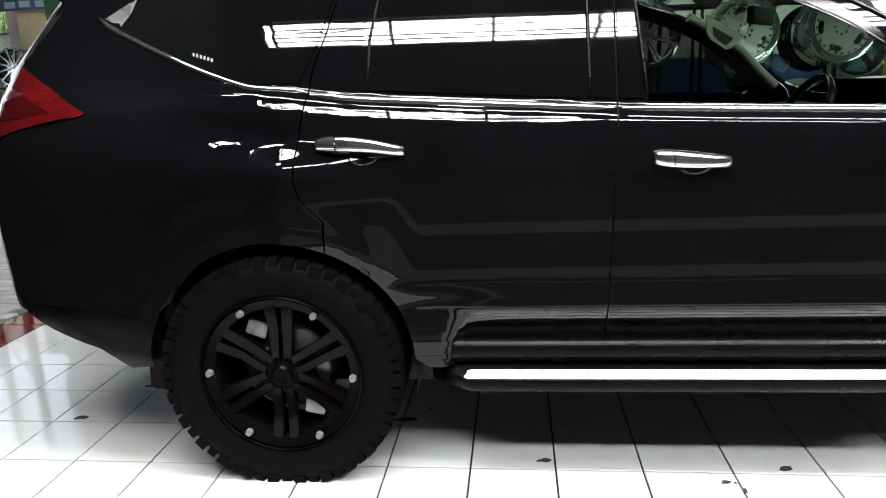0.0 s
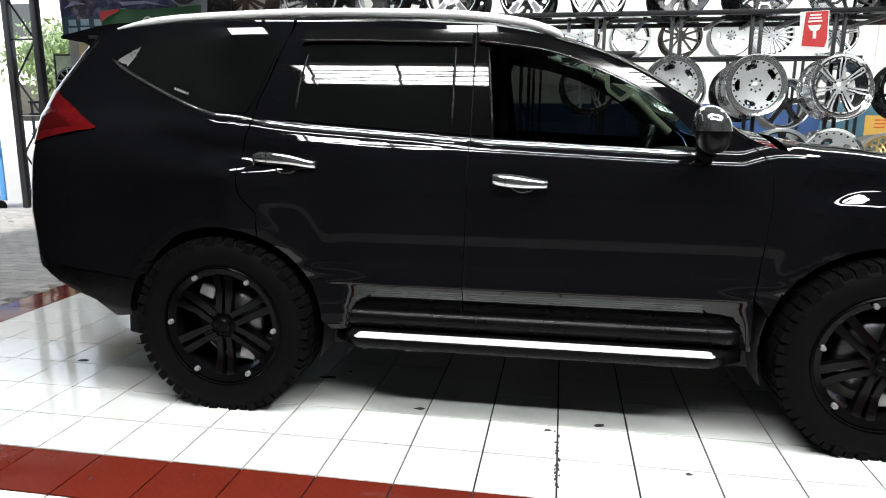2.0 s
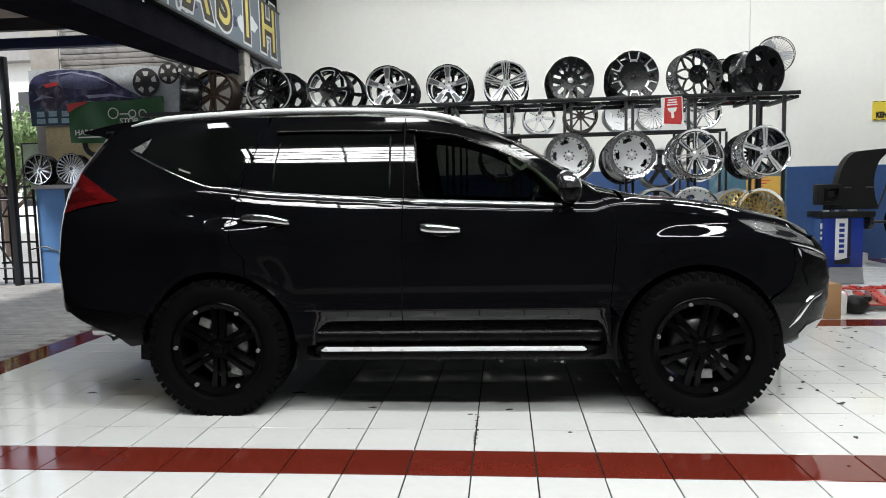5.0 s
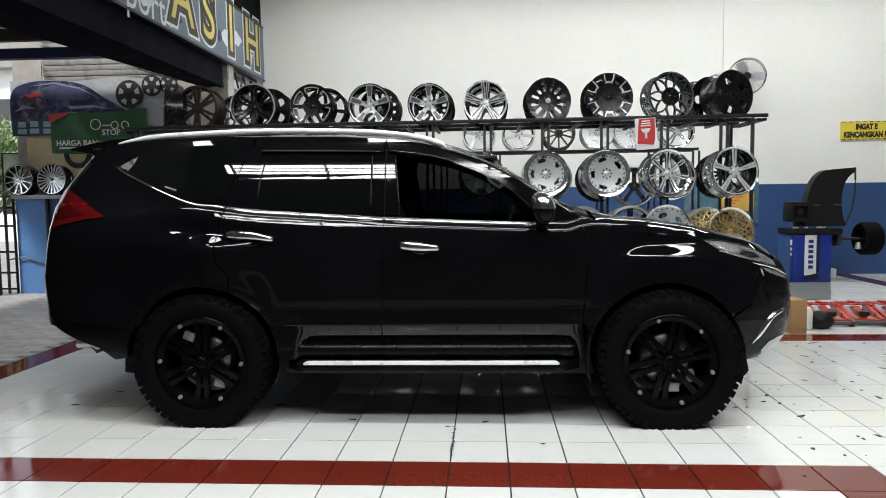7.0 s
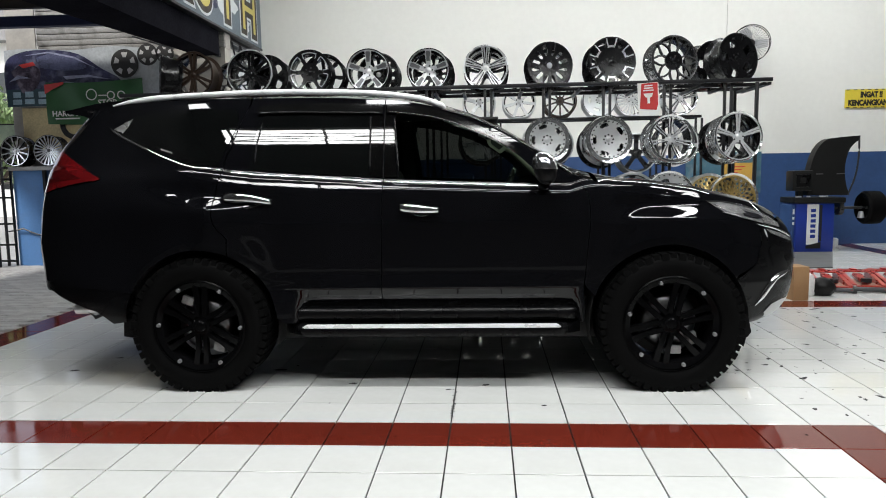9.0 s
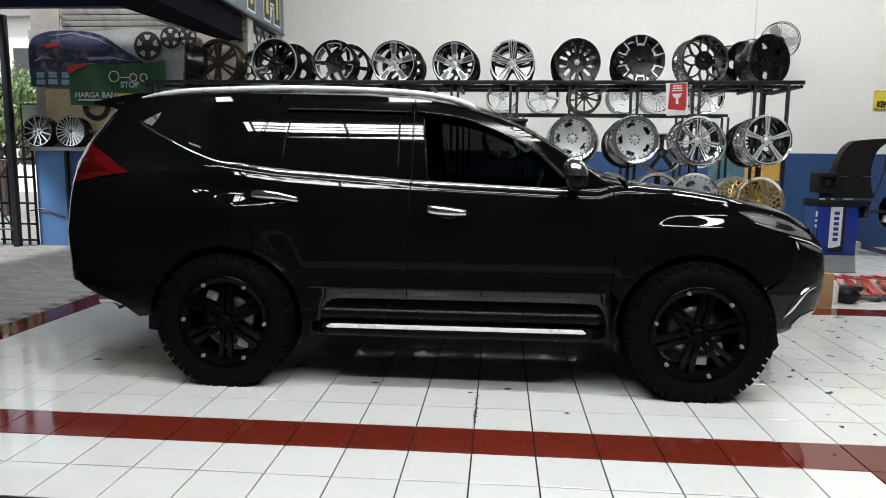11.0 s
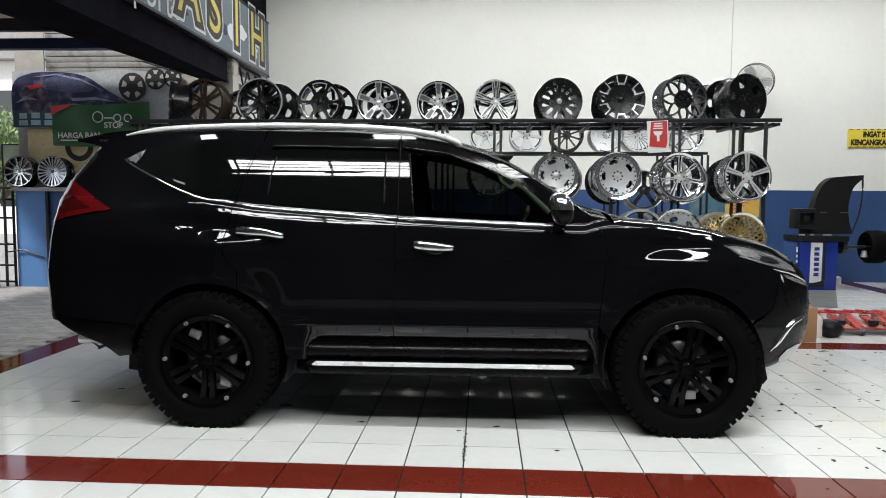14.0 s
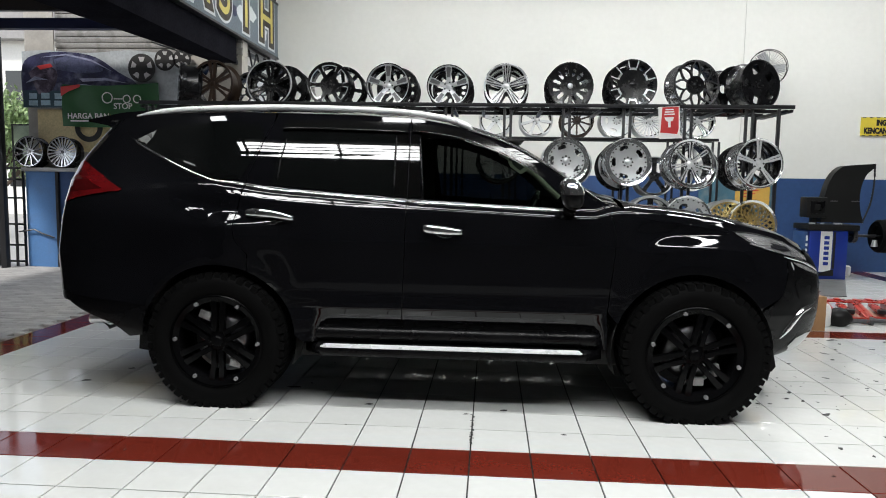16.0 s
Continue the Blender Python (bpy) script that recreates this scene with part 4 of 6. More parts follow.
bead("grille_wing", spline([(3.30, 0.955), (3.42, 0.925), (3.52, 0.885), (3.58, 0.855)], 5), 0.007, 0.008, CHROME, car, "chrome grille wing")
wing = raw_of([(3.36, 0.925), (3.45, 0.90), (3.545, 0.862), (3.59, 0.838), (3.55, 0.842), (3.46, 0.872), (3.39, 0.90)])
panel("grille_cheek", [wing], LAMP_CHROME, car, "bright grille cheek", out=0.006, raw=True, ds=0.012)
bead("day_lamp", [(3.352, 0.922), (3.372, 0.876)], 0.014, 0.010, ALLOY_BRIGHT, car, "small bright lamp")
bm = bmesh.new()
lathe(bm, [(0.030, 0.0), (0.034, 0.0), (0.034, 0.16), (0.026, 0.19), (0.026, 0.6), (0.022, 0.6), (0.030, 0.02)], 24, "X")
part("exhaust_pipe", bm, ALLOY_BRIGHT, car, "bright steel exhaust tip", m=pose(-1.085, -0.405, 0.402))
bm = bmesh.new()
tube(bm, [(-0.93, -0.42, 0.50), (-0.99, -0.42, 0.38), (-0.95, -0.42, 0.345), (-0.89, -0.42, 0.37), (-0.86, -0.42, 0.50)], 0.014, 8)
part("towing_eye", bm, STEEL_BLACK, car)
bm = bmesh.new()
box(bm, -0.90, -0.55, -0.62, 0.62, 0.52, 0.60, 0.02)
part("rear_valance", bm, TRIM_BLACK, car)
# axles and springs in the dark under the floor
bm = bmesh.new()
for x in (0.0, 2.775):
    cyl(bm, (x, -0.75, 0.39), (x, 0.75, 0.39), 0.045, n=12)
cyl(bm, (0.0, 0.1, 0.40), (2.3, 0.1, 0.46), 0.04, n=12)
cyl(bm, (-0.95, -0.42, 0.42), (2.0, -0.35, 0.44), 0.032, n=12)
part("axle", bm, UNDER, car)
# sticker on the quarter glass: unreadable writing
for k in range(6):
    x, z = -0.235 + k * 0.0125, 1.455 - k * 0.004
    panel("sticker_mark", [[(x, z - 0.005), (x + 0.007, z - 0.007), (x + 0.007, z + 0.004), (x, z + 0.006)]], SHUTTER, car, "small pale sticker bar", out=0.006, mirror=False)


# ---- cabin ----
panel("centre_pillar", [[(1.05, 1.70), (1.05, 0.5), (1.15, 0.5), (1.15, 1.70)]], INTERIOR, car, "dark pillar between the doors", out=-0.02)
def cabin_seat(x, y, rear=False):
    seat = new("seat")
    seat.parent = car
    seat.matrix_basis = pose(x, y, 0.62)
    bm = boxbm(-0.25, 0.26, -0.25, 0.25, 0, 0.18, 0.05)
    part("cushion", bm, INTERIOR, seat, "dark seat cushion")
    bm = bmesh.new()
    box(bm, -0.06, 0.08, -0.24, 0.24, 0.0, 0.60, 0.05, pose(-0.22, 0, 0.1, 0, -14, 0))
    part("backrest", bm, INTERIOR, seat, "dark seat backrest")
    bm = bmesh.new()
    box(bm, -0.04, 0.06, -0.13, 0.13, 0.0, 0.17, 0.04, pose(-0.385, 0, 0.72, 0, -10, 0))
    part("headrest", bm, INTERIOR, seat, "dark headrest")


for y in (-0.38, 0.38):
    cabin_seat(1.35, y), cabin_seat(0.45, y)
bm = bmesh.new()
slab(bm, spline([(1.95, 0.70), (1.92, 1.05), (2.0, 1.14), (2.2, 1.17), (2.38, 1.15)], 4) + [(2.4, 0.7)], -0.70, 0.70)
part("dashboard", bm, INTERIOR, car, "dark dashboard", smooth=40)
bm = bmesh.new()
lathe(bm, [(0.185 + 0.014 * math.cos(a), 0.014 * math.sin(a)) for a in np.linspace(0, 2 * math.pi, 10, endpoint=False)], 40, "X", closed=True)
box(bm, -0.01, 0.01, -0.18, 0.18, -0.02, 0.02)
box(bm, -0.02, 0.015, -0.06, 0.06, -0.06, 0.06, 0.01)
part("steering_wheel", bm, TRIM_BLACK, car, "dark steering wheel", m=pose(1.83, -0.38, 1.13, 0, 24, 0), smooth=50)
bm = bmesh.new()
box(bm, -0.01, 0.02, -0.12, 0.12, -0.035, 0.035, 0.012)
part("inner_mirror", bm, INTERIOR, car, m=pose(1.80, 0, 1.545, 0, 0, -38))
for side in (-1, 1):
    bm = bmesh.new()
    path = [(1.68, 1.605), (1.80, 1.545), (1.963, 1.437), (2.064, 1.338), (2.16, 1.255)]
    tube(bm, [(x, side * float(-skin(to_s(x, z), z)[1] - (0.055 if side > 0 else 0.03)), z - 0.005) for x, z in path], 0.024 if side > 0 else 0.012, 8)
    # the near lining's shadow is put into its colour: dark instead of beige
    part("pillar_lining", bm, BEIGE if side > 0 else INTERIOR, car, "pillar lining", smooth=60)
bm = bmesh.new()
box(bm, -0.8, 1.45, -0.60, 0.60, 1.70, 1.715)
part("headlining", bm, INTERIOR, car, "dark roof lining")
# far sun visor swung against the side window, with its vanity flap
bm = bmesh.new()
slab(bm, [(1.737, 1.604), (1.742, 1.52), (1.760, 1.487), (1.837, 1.434), (1.855, 1.437), (1.916, 1.486)], 0.545, 0.565)
visor = part("sun_visor", bm, BEIGE, car, "beige sun visor swung sideways")
bm = bmesh.new()
slab(bm, [(1.768, 1.545), (1.773, 1.507), (1.833, 1.458), (1.868, 1.485)], 0.540, 0.547)
part("vanity_flap", bm, INTERIOR, visor, "dark vanity flap")
part("sun_visor", boxbm(1.62, 1.80, -0.50, -0.12, 1.615, 1.632, 0.006), INTERIOR, car, "dark sun visor folded up")
# bright inlay in the lower spokes of the steering wheel
bm = bmesh.new()
for s2 in (-1, 1):
    box(bm, -0.024, -0.012, 0.03 * s2 - 0.012, 0.03 * s2 + 0.012, -0.15, -0.05, 0.004)
part("steering_inlay", bm, ALLOY_SILVER, car, "silver steering wheel inlay", m=pose(1.83, -0.38, 1.13, 0, 24, 0))

# ---- alloy wheels on display ----
def spoke_mask(n, w0, w1, twin=0.0, twist=0.0, phase=0.0):
    """Spokes of half width w0 at the hub to w1 at the rim; twin: half the gap that splits each one."""
    def inside(r, a):
        q = (a - phase - twist * r) % (2 * math.pi / n) - math.pi / n
        d = abs(q) * r
        f = (r - 0.05) / 0.17
        if twin:
            return abs(d - twin * (0.6 + 0.9 * f)) < w0 + (w1 - w0) * f
        return d < w0 + (w1 - w0) * f
    return inside


def fork_mask(n, w, split):
    def inside(r, a):
        q = (a % (2 * math.pi / n)) - math.pi / n
        spread = max(0, r - split) * (math.pi / n) / 0.11
        return r < 0.09 or abs(abs(q) - spread) * r < w
    return inside


def slot_mask(n, r0, r1, half):
    def inside(r, a):
        q = (a % (2 * math.pi / n)) - math.pi / n
        return not (r0 < r < r1 and abs(q) * r < half * (1 if r0 + 0.008 < r < r1 - 0.008 else 0.7))
    return inside


def hook_mask(n):
    """A broad black face with small windows between the hooks."""
    def inside(r, a):
        q = (a % (2 * math.pi / n)) - math.pi / n
        return not (0.150 < r < 0.196 and abs(q) * r > 0.060)
    return inside


def hook_lines(r, a):
    """Machined U-shaped hooks near the rim."""
    q = (a % (math.pi / 3)) - math.pi / 6
    d = abs(q) * r
    return (r > 0.150 and abs(d - 0.030 - 0.30 * (r - 0.15)) < 0.0055) or (0.140 < r < 0.153 and d < 0.034)


def web_window(r, a):
    """How far a point lies inside one of six windows, negative outside."""
    q = (a % (math.pi / 3)) - math.pi / 6
    return min(math.pi / 6 * r - 0.020 - 0.16 * max(0, r - 0.13) - abs(q) * r, r - 0.100, 0.200 - r)


def web_lines(r, a):
    """Machined edges round the windows."""
    return -0.0095 < web_window(r, a) and r > 0.145


def mesh_mask(n):
    def inside(r, a):
        u = (a + r * 4.5) % (2 * math.pi / n) - math.pi / n
        v = (a - r * 4.5) % (2 * math.pi / n) - math.pi / n
        return abs(u) * r < 0.0055 or abs(v) * r < 0.0055
    return inside


WHEEL_MESHES = {}


def wheel_meshes(style, R, lip, dish):
    """Shared meshes of one wheel design: barrel, face, cap."""
    key = (style, R, lip, dish)
    if key in WHEEL_MESHES:
        return WHEEL_MESHES[key]
    mask = STYLES[style]
    k = R / 0.235
    bm = bmesh.new()
    rf = R - lip
    lathe(bm, [(R - 0.004, 0.0), (R, 0.006), (R - 0.002, 0.016), (R - 0.016, 0.022), (R - 0.020, 0.05), (R - 0.03, 0.08), (R - 0.03, 0.17), (R - 0.012, 0.185), (R, 0.20), (R - 0.004, 0.206), (R - 0.018, 0.198), (R - 0.034, 0.17), (R - 0.036, 0.05), (rf - 0.004, dish + 0.015), (rf, dish * 0.6), (R - 0.012, 0.004)], 64, closed=True)
    bm.faces.ensure_lookup_table()
    for j, f in enumerate(bm.faces):
        f.material_index = 0 if 2 <= j // 64 <= 9 else 1 if 10 <= j // 64 <= 12 else 2
    barrel = finish("barrel", bm, [ALLOY, ALLOY, ALLOY], 40)
    bm = bmesh.new()
    nr, na = 20, 210
    rs = np.linspace(0.028, rf + 0.003, nr + 1)
    cells = {(i, j) for i in range(nr) for j in range(na) if rs[i] < 0.052 * k or (i == nr - 1 and style != "open") or mask((rs[i] + rs[i + 1]) / 2 / k, 2 * math.pi * (j + 0.5) / na)}

    def depth(r):
        f = r / rf
        return dish * (1.0 - 0.85 * f ** 3) if dish > 0.02 else dish * (1 - f * f) + 0.004

    vs = {}

    def vert(i, j, back):
        key2 = (i, j % na, back)
        if key2 not in vs:
            a = 2 * math.pi * (j % na) / na
            vs[key2] = bm.verts.new((rs[i] * math.cos(a), depth(rs[i]) + (0.026 if back else 0), rs[i] * math.sin(a)))
        return vs[key2]
    for i, j in cells:
        f = bm.faces.new((vert(i, j, 0), vert(i + 1, j, 0), vert(i + 1, j + 1, 0), vert(i, j + 1, 0)))
        f.material_index = 1 if style in LINES and not LINES[style]((rs[i] + rs[i + 1]) / 2 / k, 2 * math.pi * (j + 0.5) / na) else 0
        for (ni, nj), (a, b) in (((i - 1, j), ((i, j + 1), (i, j))), ((i + 1, j), ((i + 1, j), (i + 1, j + 1))), ((i, (j - 1) % na), ((i, j), (i + 1, j))), ((i, (j + 1) % na), ((i + 1, j + 1), (i, j + 1)))):
            if (ni, nj) not in cells:
                g = bm.faces.new((vert(*a, 0), vert(*a, 1), vert(*b, 1), vert(*b, 0)))
                g.material_index = 1
    bmesh.ops.recalc_face_normals(bm, faces=bm.faces)
    face = finish("spokes", bm, [ALLOY, ALLOY], 30)
    bm = bmesh.new()
    d = depth(0.03)
    lathe(bm, [(0.0, d - 0.008), (0.022, d - 0.007), (0.028, d - 0.002), (0.030, d + 0.02)], 24)
    hub = finish("centre_cap", bm, ALLOY, 40)
    bm = bmesh.new()
    cyl(bm, (0.046 * k, d - 0.002, 0), (0.046 * k, d + 0.008, 0), 0.009, n=8)
    bolts = finish("bolt_hole", bm, INK, None)
    WHEEL_MESHES[key] = (barrel, face, hub, bolts)
    return WHEEL_MESHES[key]


STYLES = {
    "five": spoke_mask(5, 0.022, 0.026, phase=math.pi / 2 - math.pi / 5),
    "star": spoke_mask(5, 0.013, 0.017, 0.020, phase=math.pi / 2 - math.pi / 5),
    "wide_star": spoke_mask(5, 0.014, 0.014, 0.021, phase=math.pi / 2 - math.pi / 5),
    "edge_star": spoke_mask(5, 0.021, 0.036, phase=math.pi / 2 - math.pi / 5),
    "six": spoke_mask(6, 0.012, 0.015, 0.02),
    "seven": spoke_mask(7, 0.016, 0.020, phase=0.3),
    "twin_seven": spoke_mask(7, 0.0055, 0.0065, 0.012, phase=0.2),
    "ten": spoke_mask(10, 0.010, 0.011),
    "twelve": spoke_mask(12, 0.009, 0.011),
    "turbine": spoke_mask(22, 0.006, 0.012),
    "fork": fork_mask(8, 0.008, 0.12),
    "hook": hook_mask(6),
    "web": lambda r, a: web_window(r, a) < 0,
    "mid_star": spoke_mask(5, 0.009, 0.0105, 0.0115, phase=math.pi / 2 - math.pi / 5),
    "slots": slot_mask(5, 0.120, 0.160, 0.044),
    "holes": slot_mask(12, 0.100, 0.182, 0.0185),
    "five_holes": slot_mask(5, 0.11, 0.185, 0.042),
    "mesh": mesh_mask(20),
}


def star_lines(r, a):
    """Bright machined edges along twin spokes."""
    q = (a - math.pi / 2 + math.pi / 5) % (2 * math.pi / 5) - math.pi / 5
    f = (r - 0.05) / 0.17
    return r > 0.205 or r < 0.05 or abs(abs(abs(q) * r - 0.020 * (0.6 + 0.9 * f)) - 0.012) < 0.0055


def edge_lines(r, a):
    """Bright edges round a dark recess along each broad spoke."""
    q = (a - math.pi / 2 + math.pi / 5) % (2 * math.pi / 5) - math.pi / 5
    d, f = abs(q) * r, (r - 0.05) / 0.17
    return r > 0.205 or d > 0.014 + 0.011 * f or r < 0.095


LINES = {"edge_star": edge_lines, "star": star_lines, "wide_star": star_lines, "hook": hook_lines, "web": web_lines, "fork": lambda r, a: r > 0.085}


def colour(me, *materials):
    me2 = me.copy()
    for k, m in enumerate(materials):
        me2.materials[k] = m
    return me2


def alloy_wheel(m, style, front, sides, rim, label, R=0.235, lip=0.014, dish=0.02, group="alloy wheels on the rack", hub=None, edge=None):
    w = thing("alloy_wheel", m, label, "wheel", group)
    a, b, c, d = wheel_meshes(style, R, lip, dish)
    rim = POLISHED if rim is ALLOY_BRIGHT else rim
    # shade inside the barrel is put into its colour: black on every wheel
    part("barrel", colour(a, rim, ALLOY_BLACK, edge or (POLISHED if style == "slots" else rim)), None, w)
    part("spokes", colour(b, front, sides), None, w)
    part("centre_cap", colour(c, hub or front), None, w)
    if style in ("slots", "twin_seven") and R > 0.22:
        bm = bmesh.new()
        for k in range(24):
            a = 2 * math.pi * k / 24
            q = R - lip - (0.010 if style == "slots" else 0.002)
            cyl(bm, (q * math.cos(a), dish * 0.3 - 0.007, q * math.sin(a)), (q * math.cos(a), dish + 0.012, q * math.sin(a)), 0.0075, 0.0085, 8)
        tagged(part("rim_studs", bm, INK, w, smooth=None), "ring of small rim studs", kind="stuff")
    holes = 8 if style == "slots" else 5
    for k in range(holes):
        part("bolt_hole", d, None, w, m=pose(0, 0, 0, 0, 360 / holes * k, 0))
    return w


TOPZ = 2.13
NEST = 2.092   # the wheels stand between the rails on the cross bars
SHELF = "on the top shelf"
# (x, set-back, turn, radius, style, face, sides, barrel, words)
TOP_ROW = [
    (-3.14, 0.10, -62, 0.24, "six", ALLOY_BLACK, ALLOY_BLACK, ALLOY_BLACK, "black alloy wheel turned sideways"),
    (-2.78, 0.05, -8, 0.245, "six", ALLOY_BRONZE, ALLOY_BRONZE, ALLOY_BRONZE, "brown bronze twin-spoke alloy wheel"),
    (-2.50, 0.45, 0, 0.22, "fork", ALLOY_GREY, ALLOY_BLACK, ALLOY_BLACK, "dark fork-spoke alloy wheel"),
    (-2.165, 0.00, 0, 0.24, "six", ALLOY_BLACK, ALLOY_BLACK, ALLOY_BLACK, "deep black alloy wheel with a bright lip"),
    (-2.07, 0.26, 0, 0.235, "five_holes", ALLOY_BLACK, ALLOY_BLACK, ALLOY_BLACK, "black five-spoke alloy wheel"),
    (-1.556, 0.0, 0, 0.232, "web", ALLOY_BRIGHT, ALLOY_BLACK, ALLOY_BLACK, "black alloy wheel with machined bridged spokes"),
    (-1.47, 0.26, 0, 0.232, "seven", ALLOY_BLACK, ALLOY_BLACK, ALLOY_BLACK, "black alloy wheel"),
    (-0.965, 0.0, 0, 0.228, "edge_star", ALLOY_BRIGHT, ALLOY_DARK, ALLOY_BLACK, "grey five twin-spoke alloy wheel"),
    (-0.90, 0.26, 0, 0.228, "holes", ALLOY_BLACK, ALLOY_BLACK, ALLOY_GREY, "black alloy wheel with a grey barrel"),
    (-0.365, 0.0, 0, 0.222, "edge_star", ALLOY_BRIGHT, ALLOY_DARK, ALLOY_BLACK, "machined five twin-spoke alloy wheel"),
    (-0.33, 0.27, 0, 0.222, "holes", ALLOY_BLACK, ALLOY_BLACK, ALLOY_BLACK, "black alloy wheel with narrow slots"),
    (0.204, 0.0, 0, 0.230, "star", ALLOY_BRIGHT, ALLOY_GREY, ALLOY_BLACK, "bright five twin-spoke alloy wheel"),
    (0.22, 0.36, 0, 0.230, "star", ALLOY_GREY, ALLOY_BLACK, ALLOY_BLACK, "dark twin-spoke alloy wheel"),
    (0.830, 0.0, 6, 0.236, "holes", ALLOY_BLACK, ALLOY_BLACK, ALLOY_BLACK, "black alloy wheel with small windows"),
    (0.86, 0.34, 6, 0.236, "five", ALLOY_BLACK, ALLOY_BLACK, ALLOY_BLACK, "black five-spoke alloy wheel"),
    (1.47, 0.34, 8, 0.245, "six", ALLOY_BLACK, ALLOY_BLACK, ALLOY_BLACK, "black twin-spoke alloy wheel"),
    (1.425, -0.02, 8, 0.25, "hook", ALLOY, ALLOY_BLACK, ALLOY_BLACK, "black off-road alloy wheel with machined hooks"),
    (2.03, 0.0, 14, 0.25, "fork", ALLOY_GREY, ALLOY_BLACK, ALLOY_BRIGHT, "gunmetal alloy wheel with a chrome barrel"),
    (2.62, -0.02, 24, 0.25, "five_holes", ALLOY_BLACK, ALLOY_BLACK, ALLOY_BLACK, "matt black off-road alloy wheel"),
    (2.50, 0.30, 22, 0.245, "five_holes", ALLOY_BLACK, ALLOY_BLACK, ALLOY_BLACK, "black five-spoke off-road alloy wheel"),
]
for x, back, turn, R, style, f, s, b, words in TOP_ROW:
    R = R * 0.96
    w = alloy_wheel(pose(x, 3.47 + back, NEST + R + 0.002, -4, 0, turn), style, f, s, b, words + " " + SHELF, R=R, lip=0.022 if "lip" in words else 0.013, dish=0.05 if "deep" in words else 0.02, hub=ALLOY_BRIGHT if style == "holes" and x < 1 else ALLOY_BLACK if style in ("fork", "hook", "web") else None, edge=ALLOY_GREY if style == "fork" else ALLOY if style == "star" and f is not ALLOY_GREY else None)
    if "lip" in words:
        bm = bmesh.new()
        lathe(bm, [(R + 0.002, -0.002), (R + 0.002, 0.012), (R - 0.010, 0.010), (R - 0.010, -0.002)], 64, closed=True)
        part("lip", bm, ALLOY_BRIGHT, w, "bright machined lip")
MID = [
    (0.16, 3.30, 1.62, 0.24, "twin_seven", ALLOY, ALLOY_BLACK, ALLOY_BRIGHT, "chrome twin-spoke alloy wheel behind the car", 4),
    (0.79, 3.30, 1.618, 0.238, "slots", ALLOY_SILVER, ALLOY_BLACK, ALLOY_SILVER, "silver disc alloy wheel with slots", 4),
    (1.366, 3.24, 1.61, 0.245, "slots", ALLOY_SILVER, ALLOY_BLACK, ALLOY_BRIGHT, "silver disc alloy wheel with five slots", 8),
    (1.945, 3.22, 1.605, 0.245, "twin_seven", ALLOY_BRIGHT, ALLOY_BLACK, ALLOY_BRIGHT, "chrome seven twin-spoke alloy wheel", 10),
    (2.555, 3.20, 1.612, 0.25, "mid_star", ALLOY_BRIGHT, ALLOY_BLACK, ALLOY_BRIGHT, "polished five twin-spoke alloy wheel", 8),
    (1.345, 3.48, 1.585, 0.245, "holes", ALLOY_BLACK, ALLOY_BLACK, ALLOY_BLACK, "black alloy wheel with a silver lip", 0),
    (1.76, 3.86, 1.49, 0.22, "five", ALLOY_GREY, ALLOY_BLACK, ALLOY_SILVER, "grey five-spoke alloy wheel", 0),
    (2.10, 3.60, 1.58, 0.235, "seven", ALLOY_SILVER, ALLOY_GREY, ALLOY_BRIGHT, "silver seven-spoke alloy wheel", 0),
    (2.56, 3.54, 1.60, 0.245, "twelve", ALLOY_BLACK, ALLOY_BLACK, ALLOY_BLACK, "black alloy wheel", 0),
    (0.85, 3.54, 1.585, 0.235, "holes", ALLOY_GREY, ALLOY_BLACK, ALLOY_BRIGHT, "grey alloy wheel", 0),
]
for x, y, z, R, style, f, s, b, words, turn in MID:
    R, z = R * 0.94, z - 0.03
    alloy_wheel(pose(x, y, z, -6, 0, turn), style, f, s, b, words + " on the rack", R=R, lip=0.052 if style == "slots" else 0.034 if style == "twin_seven" else 0.018, dish=0.03 if style == "twin_seven" else 0.012)
LOWER = [
    (2.54, 3.24, 1.005, "mesh", ALLOY_GOLD, ALLOY_GOLD, ALLOY_BRIGHT, "gold mesh alloy wheel with a polished lip"),
    (2.35, 3.34, 1.005, "mesh", ALLOY_GOLD, ALLOY_GOLD, ALLOY_SILVER, "gold mesh alloy wheel"),
    (1.95, 3.26, 1.035, "slots", ALLOY_SILVER, ALLOY_GREY, ALLOY_BRIGHT, "silver disc alloy wheel"),
    (1.62, 3.34, 1.03, "five", ALLOY_BLACK, ALLOY_BLACK, ALLOY_SILVER, "black alloy wheel with a silver rim"),
    (1.15, 3.30, 1.03, "ten", ALLOY_SILVER, ALLOY_GREY, ALLOY_SILVER, "silver ten-spoke alloy wheel"),
]
for x, y, z, style, f, s, b, words in LOWER:
    alloy_wheel(pose(x, y, z, -6, 0, 6), style, f, s, b, words + " on the rack", R=0.24, lip=0.03, dish=0.02)
BACK = [
    (0.12, "five", ALLOY_SILVER, "silver five-spoke"),
    (0.625, "seven", ALLOY_SILVER, "silver seven-spoke"),
    (1.136, "ten", ALLOY_BRONZE, "brown ten-spoke"),
    (1.628, "slots", ALLOY_SILVER, "silver disc"),
    (2.026, "turbine", ALLOY_SILVER, "silver many-spoked"),
    (2.621, "wide_star", ALLOY_BRIGHT, "bright five-spoke"),
]
for x, style, f, words in BACK:
    alloy_wheel(pose(x, 5.4, 1.955 + 0.214, -5, 0, 0), style, f, ALLOY_GREY, f, words + " alloy wheel on the rear rack", R=0.212, lip=0.014, dish=0.015)

